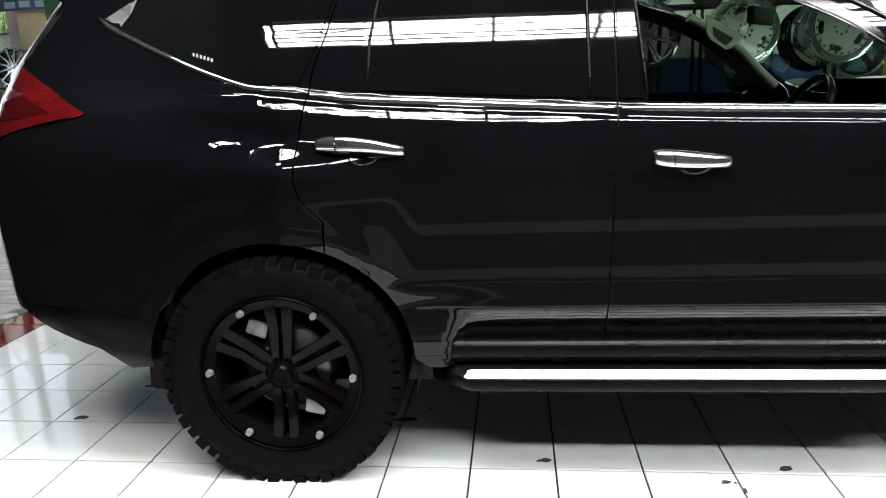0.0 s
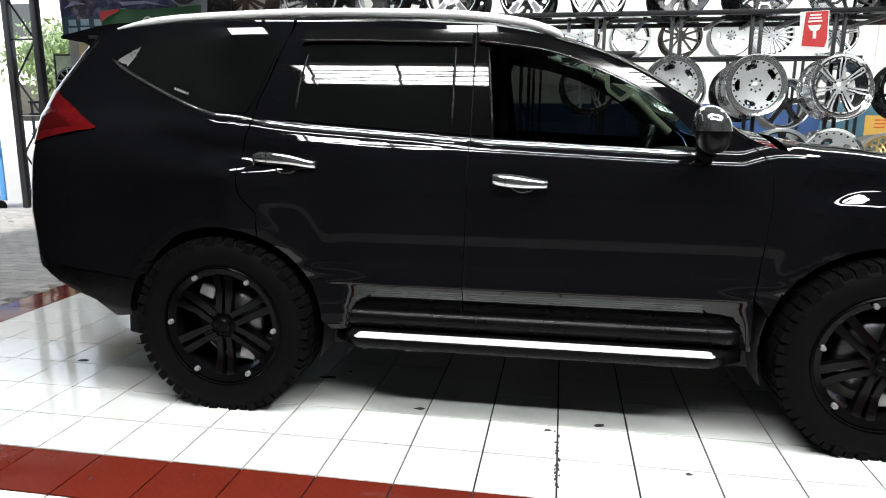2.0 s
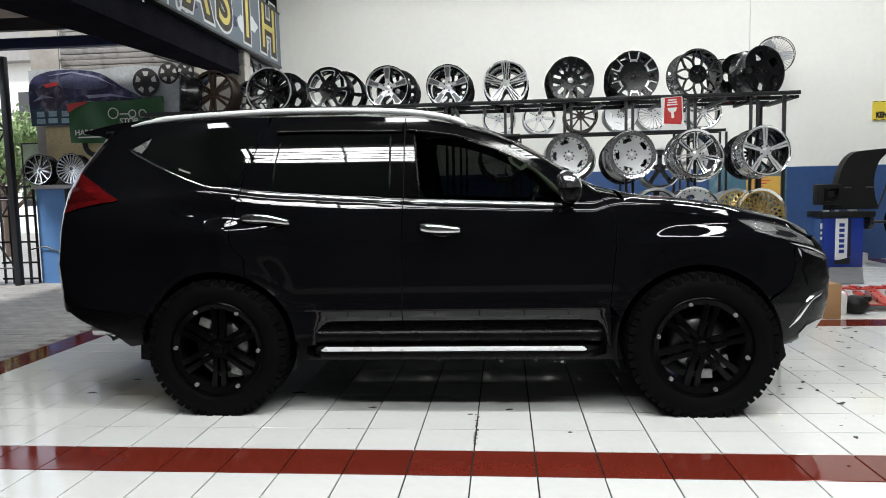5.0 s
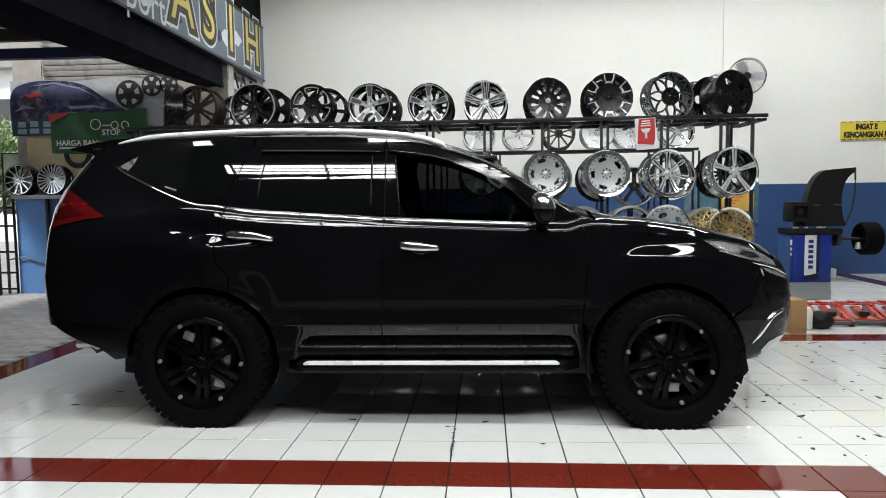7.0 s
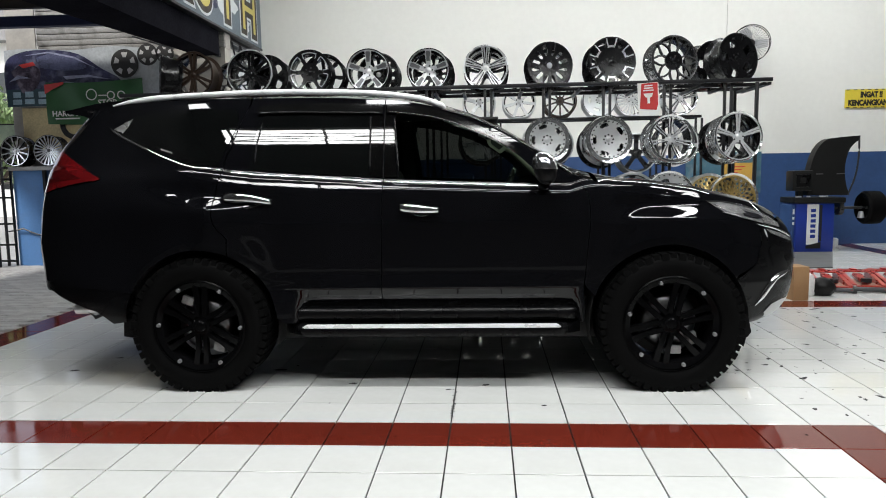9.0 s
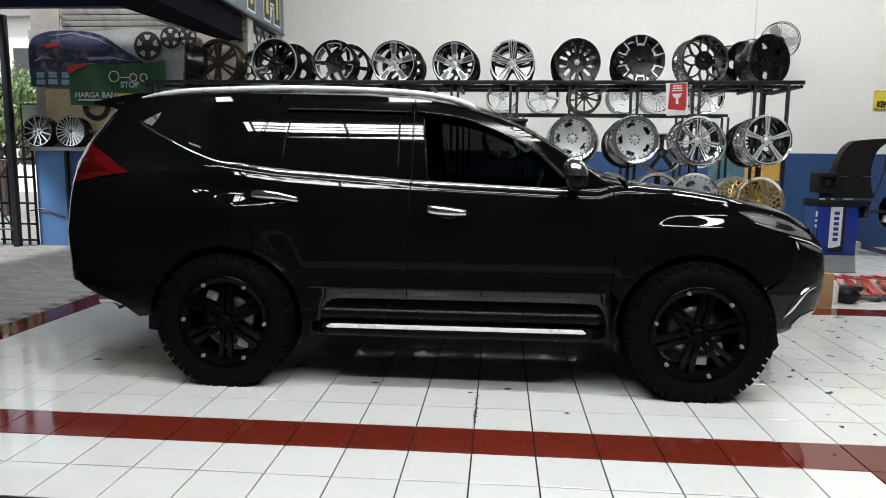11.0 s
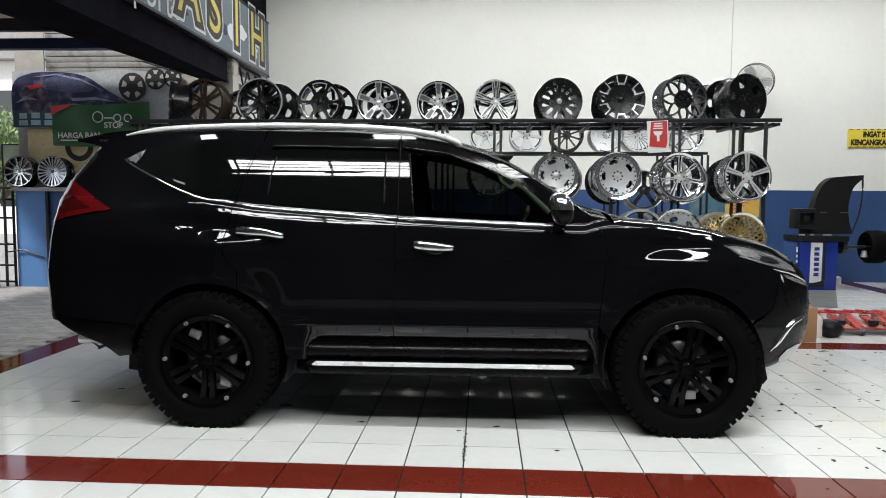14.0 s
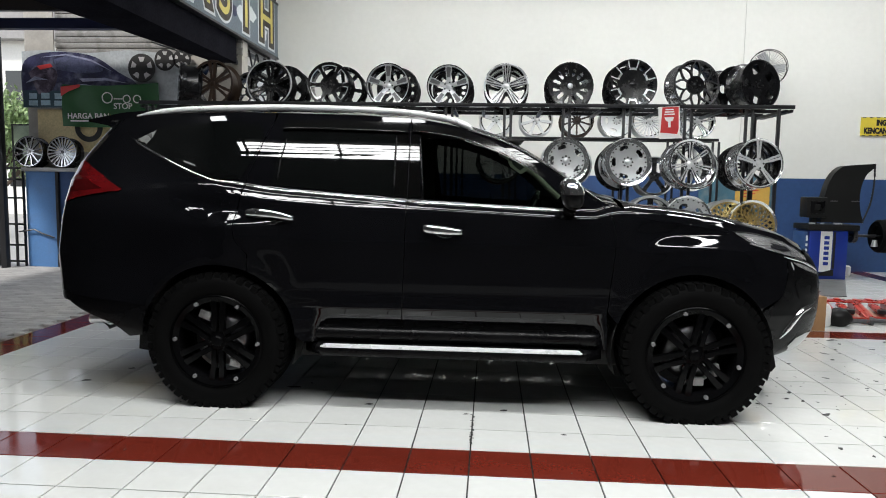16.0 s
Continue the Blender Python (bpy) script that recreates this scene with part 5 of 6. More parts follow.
# ---- racks of square black tube ----
def bar(rack, name, x0, x1, y0, y1, z0, z1):
    part(name, boxbm(x0, x1, y0, y1, z0, z1, 0.003), STEEL_BLACK, rack)


rack = thing("wheel_rack", pose(0, 3.33, 0), "black steel rack full of alloy wheels", "rack")
XL, XR = -3.45, 2.90
bar(rack, "shelf_rail", XL, XR, 0.0, 0.035, TOPZ - 0.035, TOPZ)
bar(rack, "shelf_rail", XL, XR, 0.385, 0.415, TOPZ - 0.035, TOPZ)
bar(rack, "shelf_rail", XL, XR, 0.76, 0.795, TOPZ - 0.035, TOPZ)
for x in np.arange(XL, XR, 0.285):
    bar(rack, "cross_bar", x, x + 0.03, 0.036, 0.759, TOPZ - 0.066, NEST)
bar(rack, "cross_bar", XR - 0.03, XR, 0.036, 0.759, TOPZ - 0.066, NEST)
for x in (-3.4, -2.65, -2.05, -1.5, -0.95, -0.39, 0.18, 0.745, 1.32, 1.895, 2.462):
    bar(rack, "post", x, x + 0.026, 0.04, 0.066, 0, TOPZ - 0.037)
    bar(rack, "post", x + 0.062, x + 0.088, 0.04, 0.066, 0, TOPZ - 0.037)
bar(rack, "post", 2.745, 2.775, 0.002, 0.032, 0, TOPZ - 0.037)
bar(rack, "post", 2.80, 2.83, 0.74, 0.77, 0, TOPZ - 0.037)
# pegs that carry the hanging wheels
POSTS = (0.18, 0.745, 1.32, 1.895, 2.462)
for x in POSTS:
    for z in (1.575, 1.01):
        bar(rack, "peg", x, x + 0.026, -0.10, 0.039, z + 0.165, z + 0.185)
        bar(rack, "peg", x + 0.062, x + 0.088, 0.067, 0.50, z + 0.155, z + 0.175)
rear_rack = thing("wheel_rack", pose(0, 5.36, 0), "low black steel rack behind the first", "rack")
bar(rear_rack, "shelf_rail", -0.4, 2.87, 0.0, 0.03, 1.92, 1.955)
bar(rear_rack, "shelf_rail", -0.4, 2.87, 0.25, 0.28, 1.92, 1.955)
for x in (-0.38, 0.30, 0.95, 1.60, 2.25, 2.80):
    bar(rear_rack, "post", x, x + 0.026, 0.032, 0.06, 0, 1.919)
    bar(rear_rack, "post", x + 0.075, x + 0.10, 0.032, 0.06, 0, 1.919)
# paper tag hanging from the rack
tag = thing("price_card", pose(1.742, 3.30, 1.955, -3, -3, 0), "red and white card hanging from the rack", "card")
part("card", boxbm(-0.098, 0.098, 0, 0.004, -0.15, 0.15), WHITE, tag, "white card")
bm = bmesh.new()
slab(bm, [(-0.085, -0.09), (0.07, -0.11), (0.085, -0.06), (0.09, 0.145), (-0.06, 0.145)], -0.004, 0)
part("red_print", bm, RED_PRINT, tag, "red printed field")
bm = bmesh.new()
slab(bm, [(-0.045, 0.05), (0.045, 0.05), (0.03, 0.015), (0.012, 0.01), (0.012, -0.045), (-0.012, -0.045), (-0.012, 0.01), (-0.03, 0.015)], -0.007, -0.004)
part("white_print", bm, WHITE, tag)
for k in range(3):
    part("writing_bar", boxbm(-0.045 + 0.006 * k, 0.05 - 0.004 * k, -0.007, -0.004, 0.072 + 0.022 * k, 0.083 + 0.022 * k), WHITE, tag)

# unseen tyres added under the rack, to darken what the floor mirrors
bm = bmesh.new()
lathe(bm, [(0.20, 0.02), (0.215, 0.0), (0.31, -0.006), (0.35, 0.01), (0.362, 0.04), (0.362, 0.19), (0.35, 0.22), (0.31, 0.236), (0.215, 0.23), (0.20, 0.21)], 36, closed=True)
tyre_mesh = finish("tyre", bm, RUBBER, 40)
for k in range(17):
    ob = new("tyre", tyre_mesh)
    ob.matrix_basis = pose(-3.1 + 0.33 * k, 3.66 + 0.03 * (k % 3), 0.362, 0, 0, 34 + 5 * (k % 2))
    tagged(ob, "unseen black tyre added under the rack to darken floor reflections", "tyre", "tyres under the rack")

# ---- words ----
def words(text, size, material, parent, m, name="writing", label="", depth=0.002, bold=0.0):
    c = bpy.data.curves.new(name, "FONT")
    c.body, c.size, c.extrude, c.offset = text, size, depth, bold
    c.align_x, c.align_y = "CENTER", "CENTER"
    tmp = bpy.data.objects.new("tmp", c)
    scene.collection.objects.link(tmp)
    dg = bpy.context.evaluated_depsgraph_get()
    me = bpy.data.meshes.new_from_object(tmp.evaluated_get(dg))
    bpy.data.objects.remove(tmp)
    bpy.data.curves.remove(c)
    me.materials.clear()
    me.materials.append(material)
    ob = part(name, me, None, parent, label, m=m)
    return ob


FACE_S = pose(0, 0, 0, 90, 0, 0)      # lettering that faces -y
# ---- sign board over the entrance; it faces into the hall ----
sign = thing("sign_board", pose(-3.62, 3.0, 3.46), "painted sign board with yellow letters over the entrance", "sign")
part("board", boxbm(-0.06, 0.0, -0.4, 5.62, 0.0, 0.87), BOARD, sign, "blue-grey cloudy painted board")
for z in (-0.03, 0.87):
    part("frame_rail", boxbm(-0.09, 0.012, -0.4, 5.64, z, z + 0.03), STEEL_BLACK, sign)
part("frame_end", boxbm(-0.09, 0.012, 5.622, 5.65, 0.002, 0.868), STEEL_BLACK, sign)
FACE_E = pose(0, 0, 0, 90, 0, 90)     # lettering that faces +x
OUTLINE = mat("dark_letter_outline", (0.03, 0.022, 0.015), 0.5)
YELLOW_LETTER = mat("yellow_letter", (0.62, 0.52, 0.14), 0.5, var=0.1)
HALO = mat("white_letter_edge", (0.62, 0.65, 0.68), 0.5)
for ch, y in (("A", 2.20), ("S", 3.02), ("I", 3.86), ("H", 4.80)):
    m = pose(0, y, 0.47) @ FACE_E
    words(ch, 1.0, HALO, sign, pose(0.002, 0, 0) @ m, "letter_edge", bold=0.12, depth=0.001)
    words(ch, 1.0, OUTLINE, sign, pose(0.005, 0, 0) @ m, "letter_outline", bold=0.085, depth=0.001)
    words(ch, 1.0, YELLOW_LETTER, sign, pose(0.008, 0, 0) @ m, "letter", bold=0.0, depth=0.001)
words("port", 0.52, HALO, sign, pose(0.006, 1.25, 0.17) @ FACE_E, "small_letters", depth=0.001)
# cloudy patches painted on the board
cl = random.Random(8)
for k in range(14):
    y, z, r = cl.uniform(0.2, 5.5), cl.uniform(0.1, 0.75), cl.uniform(0.06, 0.13)
    bm = bmesh.new()
    pts = [(r * (1 + 0.35 * cl.uniform(-1, 1)) * math.cos(a) * 1.8, r * (1 + 0.35 * cl.uniform(-1, 1)) * math.sin(a)) for a in np.linspace(0, 2 * math.pi, 12, endpoint=False)]
    slab(bm, pts, -0.0008, 0.0)
    part("painted_cloud", bm, HALO if k % 3 else BLUE_BEAM, sign, m=pose(0.0, y, z, 0, 0, 90))

# ---- canopy over the forecourt ----
canopy = thing("canopy", pose(-3.75, 0, 3.5), "dark steel canopy roof over the forecourt", "canopy")
bm = bmesh.new()
n = 60
for a in range(n):
    y0, y1 = -8 + 14.2 * a / n, -8 + 14.2 * (a + 1) / n
    z0, z1 = 0.30 + 0.02 * (a % 2), 0.30 + 0.02 * ((a + 1) % 2)
    v = [bm.verts.new(p) for p in ((0.0, y0, z0), (0.0, y1, z1), (-4.6, y1, z1 - 0.10), (-4.6, y0, z0 - 0.10))]
    bm.faces.new(v)
    u = [bm.verts.new(p) for p in ((0.0, y0, z0 + 0.03), (-4.6, y0, z0 - 0.07), (-4.6, y1, z1 - 0.07), (0.0, y1, z1 + 0.03))]
    bm.faces.new(u)
part("roof_sheet", bm, ROOF_BROWN, canopy, "brown corrugated roof sheet", smooth=None)
for y in (-7.5, -4.2, -0.9, 1.6, 3.9, 5.4):
    part("rafter", boxbm(-4.6, -0.02, y, y + 0.08, 0.02, 0.18), STEEL_BLACK, canopy)
for x in (-0.5, -1.7, -2.9, -4.1):
    part("purlin", boxbm(x, x + 0.06, -8, 6.1, 0.182, 0.25), STEEL_BLACK, canopy)
part("front_beam", boxbm(-4.65, -0.02, 5.9, 6.02, -0.10, 0.04), BLUE_BEAM, canopy, "navy blue beam")
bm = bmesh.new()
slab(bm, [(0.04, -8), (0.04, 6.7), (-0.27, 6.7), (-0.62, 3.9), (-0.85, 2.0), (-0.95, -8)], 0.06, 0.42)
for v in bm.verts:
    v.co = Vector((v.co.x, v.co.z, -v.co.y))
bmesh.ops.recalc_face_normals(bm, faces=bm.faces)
part("edge_beam", bm, mat("matt_black_steel", (0.014, 0.014, 0.018), 0.85, var=0.4, scale=3, spec=0.0), canopy, "dark box gutter under the sign")
# open lattice at the end of the gutter, and the angle bars along its lower edges
for z in (-0.40, -0.08):
    for x in (0.0, -0.2):
        part("lattice_chord", boxbm(x - 0.03, x + 0.03, 6.702, 8.3, z - 0.03, z + 0.03), STEEL_BLACK, canopy)
for k in range(4):
    y = 6.75 + 0.38 * k
    part("lattice_web", tube(bmesh.new(), [(0.0, y, -0.40), (0.0, y + 0.19, -0.08), (0.0, y + 0.38, -0.40)], 0.016, 6), STEEL_BLACK, canopy)
    part("lattice_tie", tube(bmesh.new(), [(0.0, y, -0.40), (-0.2, y, -0.40)], 0.014, 6), STEEL_BLACK, canopy)
# light caught on the beam's edge is put in as a paler bar
EDGE_GLINT = mat("edge_glint_grey", (0.10, 0.10, 0.11), 0.5, metal=0.4, var=0.3)
part("angle_bar", tube(bmesh.new(), [(-0.49, 5.2, -0.425), (-0.38, 6.1, -0.425)], 0.010, 6), EDGE_GLINT, canopy, "pale bar for light caught on the beam edge")
part("angle_bar", tube(bmesh.new(), [(-1.25, 1.5, -0.12), (-0.55, 6.0, -0.12)], 0.030, 6), STEEL_BLACK, canopy)
part("conduit_pipe", tube(bmesh.new(), [(-1.6, 1.0, 0.0), (-1.45, 5.9, -0.02)], 0.020, 8), STEEL_BLACK, canopy)
for k in range(22):
    y = -5.5 + 0.52 * k
    part("lattice_bar", tube(bmesh.new(), [(-0.1, y, -0.1), (-0.1, y + 0.26, 0.02), (-0.1, y + 0.52, -0.1)], 0.014, 6), STEEL_BLACK, canopy)

# ---- lattice post at the forecourt edge ----
post = thing("lattice_post", pose(-7.40, 6.4, 0), "black steel lattice post holding the canopy", "post")
for x in (-0.24, 0.20):
    part("leg", boxbm(x - 0.045, x + 0.045, -0.045, 0.045, -0.075, 3.40, 0.006), STEEL_BLACK, post)
for k in range(6):
    z = 0.25 + 0.52 * k
    a, b = (-0.19, 0.15) if k % 2 else (0.15, -0.19)
    part("lacing_bar", tube(bmesh.new(), [(a, 0, z), (b, 0, z + 0.5)], 0.014, 6), STEEL_BLACK, post)
    if k % 2 == 0:
        part("cross_bar", tube(bmesh.new(), [(-0.19, 0, z), (0.15, 0, z)], 0.014, 6), STEEL_BLACK, post)

# ---- neighbouring shop front ----
shop = thing("shop_front", pose(0, 6.78, 0), "plastered shop front with a roller shutter", "building")
part("wall", boxbm(-7.02, -3.66, 0.004, 0.25, -0.07, 3.20), PLASTER, shop, "stained beige plaster wall")
part("pillar", boxbm(-7.02, -6.56, -0.02, 0.0, 3.203, 4.2), PLASTER, shop, "grey pillar head")
part("lintel", boxbm(-6.55, -3.66, 0.05, 0.25, 3.203, 4.2), PLASTER, shop)
for k in range(9):
    part("shutter_slat", boxbm(-6.55, -3.66, 0.0 if k % 2 else 0.008, 0.045, 3.22 + 0.085 * k, 3.30 + 0.085 * k, 0.012), SHUTTER_WORN, shop, "grey shutter slat")
part("yellow_panel", boxbm(-6.86, -5.0, -0.012, 0.0, 1.75, 2.385), mat("yellowed_poster", (0.66, 0.55, 0.30), 0.6, var=0.25, scale=3), shop, "faded yellow poster")
bm = bmesh.new()
lathe(bm, [(0.14, 0), (0.22, 0), (0.22, 0.006), (0.14, 0.006)], 40, closed=True)
part("painted_tyre", bm, INK, shop, "black painted tyre", m=pose(-6.05, -0.022, 2.12))

banner = thing("banner", pose(-5.78, 6.74, 2.82), "dark printed banner with a blue car picture", "banner")
bm = bmesh.new()
rows = 14
grid = [[bm.verts.new((-1.26 + 2.56 * i / 24, -0.02 - 0.012 * math.sin(i * 0.9) * (1 - j / rows), -0.42 + 0.84 * j / rows + 0.02 * math.sin(i * 0.5))) for i in range(25)] for j in range(rows + 1)]
for a, b in zip(grid, grid[1:]):
    for i in range(24):
        bm.faces.new((a[i], a[i + 1], b[i + 1], b[i]))
part("cloth", bm, mat("grey_banner_vinyl", (0.42, 0.45, 0.47), 0.6, var=0.25, scale=2, spec=0.1), banner, "grey printed vinyl", smooth=60)
PRINT_SWEEP = mat("printed_sweep_blue", (0.26, 0.28, 0.40), 0.5, var=0.5, scale=8)
CARBLUE = mat("printed_blue", (0.024, 0.025, 0.068), 0.42, var=0.9, scale=5, spec=0.3, bump=0.4, bscale=5, dirt=0.5, dirt_color=(0.30, 0.32, 0.44), dscale=7)
bm = bmesh.new()
slab(bm, spline([(-1.25, -0.41), (-1.25, 0.20), (-1.0, 0.38), (-0.55, 0.41), (-0.1, 0.34), (0.25, 0.12), (0.5, -0.02), (0.5, -0.12), (0.0, -0.30), (-0.4, -0.41)], 4), -0.040, -0.037)
part("printed_car", bm, CARBLUE, banner, "dark blue printed car shape")
bm = bmesh.new()
slab(bm, spline([(-0.75, 0.30), (-0.45, 0.36), (-0.15, 0.28), (0.02, 0.14), (-0.3, 0.10), (-0.7, 0.15)], 4), -0.044, -0.0405)
part("printed_window", bm, mat("printed_grey", (0.09, 0.10, 0.17), 0.5, var=0.8, scale=6, spec=0.1), banner)
bm = bmesh.new()
slab(bm, spline([(-1.15, 0.10), (-0.95, 0.22), (-0.7, 0.12), (-0.78, -0.15), (-1.0, -0.22)], 4), -0.044, -0.0405)
part("printed_front", bm, mat("printed_slate", (0.07, 0.055, 0.08), 0.5, var=0.9, scale=9, spec=0.1, dirt=0.5, dirt_color=(0.34, 0.31, 0.37), dscale=9), banner)
for pts in ([(-0.95, 0.33), (-0.55, 0.385), (-0.15, 0.30), (0.20, 0.11), (-0.16, 0.275), (-0.55, 0.36)], [(-0.35, 0.02), (0.05, 0.03), (0.42, -0.05), (0.05, -0.005), (-0.3, -0.03)], [(-1.2, -0.05), (-1.05, 0.05), (-0.85, 0.0), (-1.02, 0.0)], [(-0.60, -0.12), (-0.30, -0.06), (0.1, -0.12), (-0.28, -0.10)]):
    bm = bmesh.new()
    slab(bm, pts, -0.0475, -0.0445)
    part("printed_sweep", bm, PRINT_SWEEP, banner, "pale printed highlight")
bm = bmesh.new()
slab(bm, [(-1.02, 0.20), (-0.80, 0.24), (-0.76, 0.19), (-0.96, 0.15)], -0.0475, -0.0445)
part("printed_lamp", bm, RED_PRINT, banner, "red printed lamp")
part("printed_band", boxbm(-1.25, -0.45, -0.0435, -0.0405, -0.415, -0.16), mat("printed_teal", (0.012, 0.05, 0.07), 0.5, var=0.4, scale=5), banner, "dark teal printed band")
BLOCK = mat("printed_pale_blue", (0.30, 0.44, 0.52), 0.5, var=0.35, scale=12)
for x, w, z0 in ((-1.16, 0.14, -0.385), (-0.97, 0.15, -0.38), (-0.76, 0.15, -0.385)):
    part("writing_bar", boxbm(x, x + w, -0.047, -0.044, z0, z0 + 0.075), BLOCK, banner, "pale blue lettering bar")
    part("writing_bar", boxbm(x + 0.01, x + w - 0.01, -0.047, -0.044, z0 + 0.10, z0 + 0.185), BLOCK, banner, "pale blue lettering bar")
PALE = mat("printed_pale", (0.5, 0.5, 0.5), 0.5)
for x, z, r, n in ((0.62, 0.18, 0.21, "six"), (0.98, 0.30, 0.16, "fork"), (1.24, 0.31, 0.14, "twelve")):
    bm = bmesh.new()
    lathe(bm, [(0.0, 0), (r, 0), (r, 0.004)], 36)
    ob = part("printed_wheel", bm, INK, banner, "printed black wheel", m=pose(x, -0.044, z))
    for k in range(5):
        a = 2 * math.pi * k / 5 + 0.3
        gap = slab(bmesh.new(), [(0.45 * r * math.cos(a - 0.25), 0.45 * r * math.sin(a - 0.25)), (0.8 * r * math.cos(a - 0.3), 0.8 * r * math.sin(a - 0.3)), (0.8 * r * math.cos(a + 0.3), 0.8 * r * math.sin(a + 0.3)), (0.45 * r * math.cos(a + 0.25), 0.45 * r * math.sin(a + 0.25))], -0.003, -0.0008)
        part("printed_gap", gap, PALE, ob)

green = thing("green_banner", pose(-5.67, 6.66, 2.44), "creased green vinyl banner with white print", "banner")
bm = bmesh.new()
grid = []
for j in range(13):
    v = j / 12
    grid.append([bm.verts.new((-0.72 + 1.5 * i / 20, 0.004 - 0.021 * math.sin(i * 0.8 + j * 0.3) * (1 - 0.6 * v), -0.31 + 0.62 * v + 0.03 * (i / 20) - 0.03 * math.sin(math.pi * i / 20))) for i in range(21)])
for a, b in zip(grid, grid[1:]):
    for i in range(20):
        bm.faces.new((a[i], a[i + 1], b[i + 1], b[i]))
part("cloth", bm, GREEN_VINYL, green, "green vinyl cloth", smooth=60)
bm = bmesh.new()
slab(bm, [(-0.72, 0.27), (-0.72, 0.13), (-0.60, 0.20), (-0.42, 0.27), (-0.42, 0.305)], -0.03, -0.026)
part("red_corner", bm, RED_PRINT, green, "red printed corner")
# the trade mark as plain rounded shapes
bm = bmesh.new()
for x, z, r in ((0.0, 0.11, 0.085), (0.30, 0.095, 0.062), (0.46, 0.095, 0.062)):
    b = bmesh.new()
    lathe(b, [(r - 0.016, 0), (r, 0), (r, 0.003), (r - 0.016, 0.003)], 32, closed=True)
    bmesh.ops.transform(b, matrix=pose(x, -0.03, z), verts=b.verts)
    tmp = bpy.data.meshes.new("tmp")
    b.to_mesh(tmp)
    b.free()
    bm.from_mesh(tmp)
    bpy.data.meshes.remove(tmp)
box(bm, 0.10, 0.235, -0.03, -0.027, 0.087, 0.103)
part("brand_shape", bm, WHITE, green, "white rounded brand shape")
words("STOP", 0.12, WHITE, green, pose(0.24, -0.031, -0.015) @ FACE_S, "stop_word", bold=0.002)
words("HARGA BAN", 0.115, WHITE, green, pose(-0.30, -0.031, -0.165) @ FACE_S, "price_words", bold=0.002)
part("writing_bar", boxbm(-0.58, -0.2, -0.033, -0.029, -0.245, -0.225), WHITE, green)
part("writing_bar", boxbm(0.04, 0.48, -0.033, -0.029, -0.20, -0.14), YELLOW, green, "yellow writing bar")

# ---- low display cabinet with two wheels, gate and rails ----
cabinet = thing("display_cabinet", pose(-6.75, 6.62, 0), "light blue sheet-metal display cabinet", "cabinet")
part("body", boxbm(-0.24, 0.24, 0.0, 0.15, -0.07, 1.44, 0.004), BLUE_PANEL, cabinet, "light blue sheet panel")
part("top", boxbm(-0.27, 2.2, -0.06, 0.15, 1.442, 1.50, 0.004), SHUTTER, cabinet, "pale shelf top")
part("frame_post", boxbm(0.245, 0.285, -0.03, 0.02, -0.07, 1.44), STEEL_BLACK, cabinet)
part("side_panel", boxbm(0.29, 2.2, 0.01, 0.15, -0.07, 1.44), WALL_BLUE, cabinet, "dark blue panel")
bm = bmesh.new()
tube(bm, [(-0.35, -0.04, 0.52), (-0.1, -0.05, 0.56), (0.02, -0.04, 0.50), (0.2, -0.03, 0.44)], 0.012, 6)
part("cable", bm, STEEL_BLACK, cabinet)
alloy_wheel(pose(-6.88, 6.55, 1.502 + 0.235, -5, 0, 0), "twelve", ALLOY_BRIGHT, ALLOY_BLACK, ALLOY_BLACK, "black and silver twelve-spoke wheel on the cabinet", group="wheels on the cabinet")
alloy_wheel(pose(-6.36, 6.55, 1.502 + 0.235, -5, 0, 0), "turbine", ALLOY_BRIGHT, ALLOY_BLACK, ALLOY_BLACK, "silver many-spoked wheel on the cabinet", group="wheels on the cabinet", hub=ALLOY_GREY)

gate = thing("sliding_gate", pose(-7.0, 6.62, 0), "dark steel bar gate, closed", "gate")
for k in range(5):
    x = -0.03 - 0.14 * k
    part("gate_bar", boxbm(x - 0.014, x + 0.014, -0.014, 0.014, -0.07, 1.50), STEEL_BLACK, gate)
for z in (0.05, 0.30, 0.62, 1.02, 1.30, 1.47):
    part("gate_rail", boxbm(-0.62, 0.0, -0.03, -0.015, z, z + 0.03), STEEL_BLACK, gate)
barrier = thing("slatted_barrier", pose(-8.3, 6.25, 0), "sky blue slatted steel barrier", "barrier")
for k in range(12):
    x = 0.42 - 0.11 * k
    part("slat", boxbm(x - 0.042, x + 0.042, -0.01, 0.01, 0.10, 1.50, 0.003), BLUE_RAIL, barrier)
for z in (0.12, 0.75, 1.38):
    part("rail", boxbm(-0.95, 0.48, -0.05, -0.012, z, z + 0.05), BLUE_RAIL, barrier)
for x in (-0.8, 0.35):
    bm = bmesh.new()
    cyl(bm, (x, -0.02, 0.012), (x, 0.02, 0.012), 0.085, n=20)
    part("castor", bm, RUBBER, barrier)
notice = thing("notice_board", pose(-7.02, 6.9, 0), "pale green notice on a dark frame", "notice")
part("board", boxbm(-0.34, -0.02, 0, 0.01, 1.62, 2.15), mat("pale_green_board", (0.45, 0.55, 0.38), 0.6, var=0.3, scale=6), notice)
for x in (-0.36, -0.02):
    part("frame_post", boxbm(x, x + 0.02, -0.01, 0.02, -0.07, 2.17), STEEL_BLACK, notice)
for z in (1.6, 2.15):
    part("frame_rail", boxbm(-0.34, -0.02, -0.01, 0.02, z, z + 0.02), STEEL_BLACK, notice)

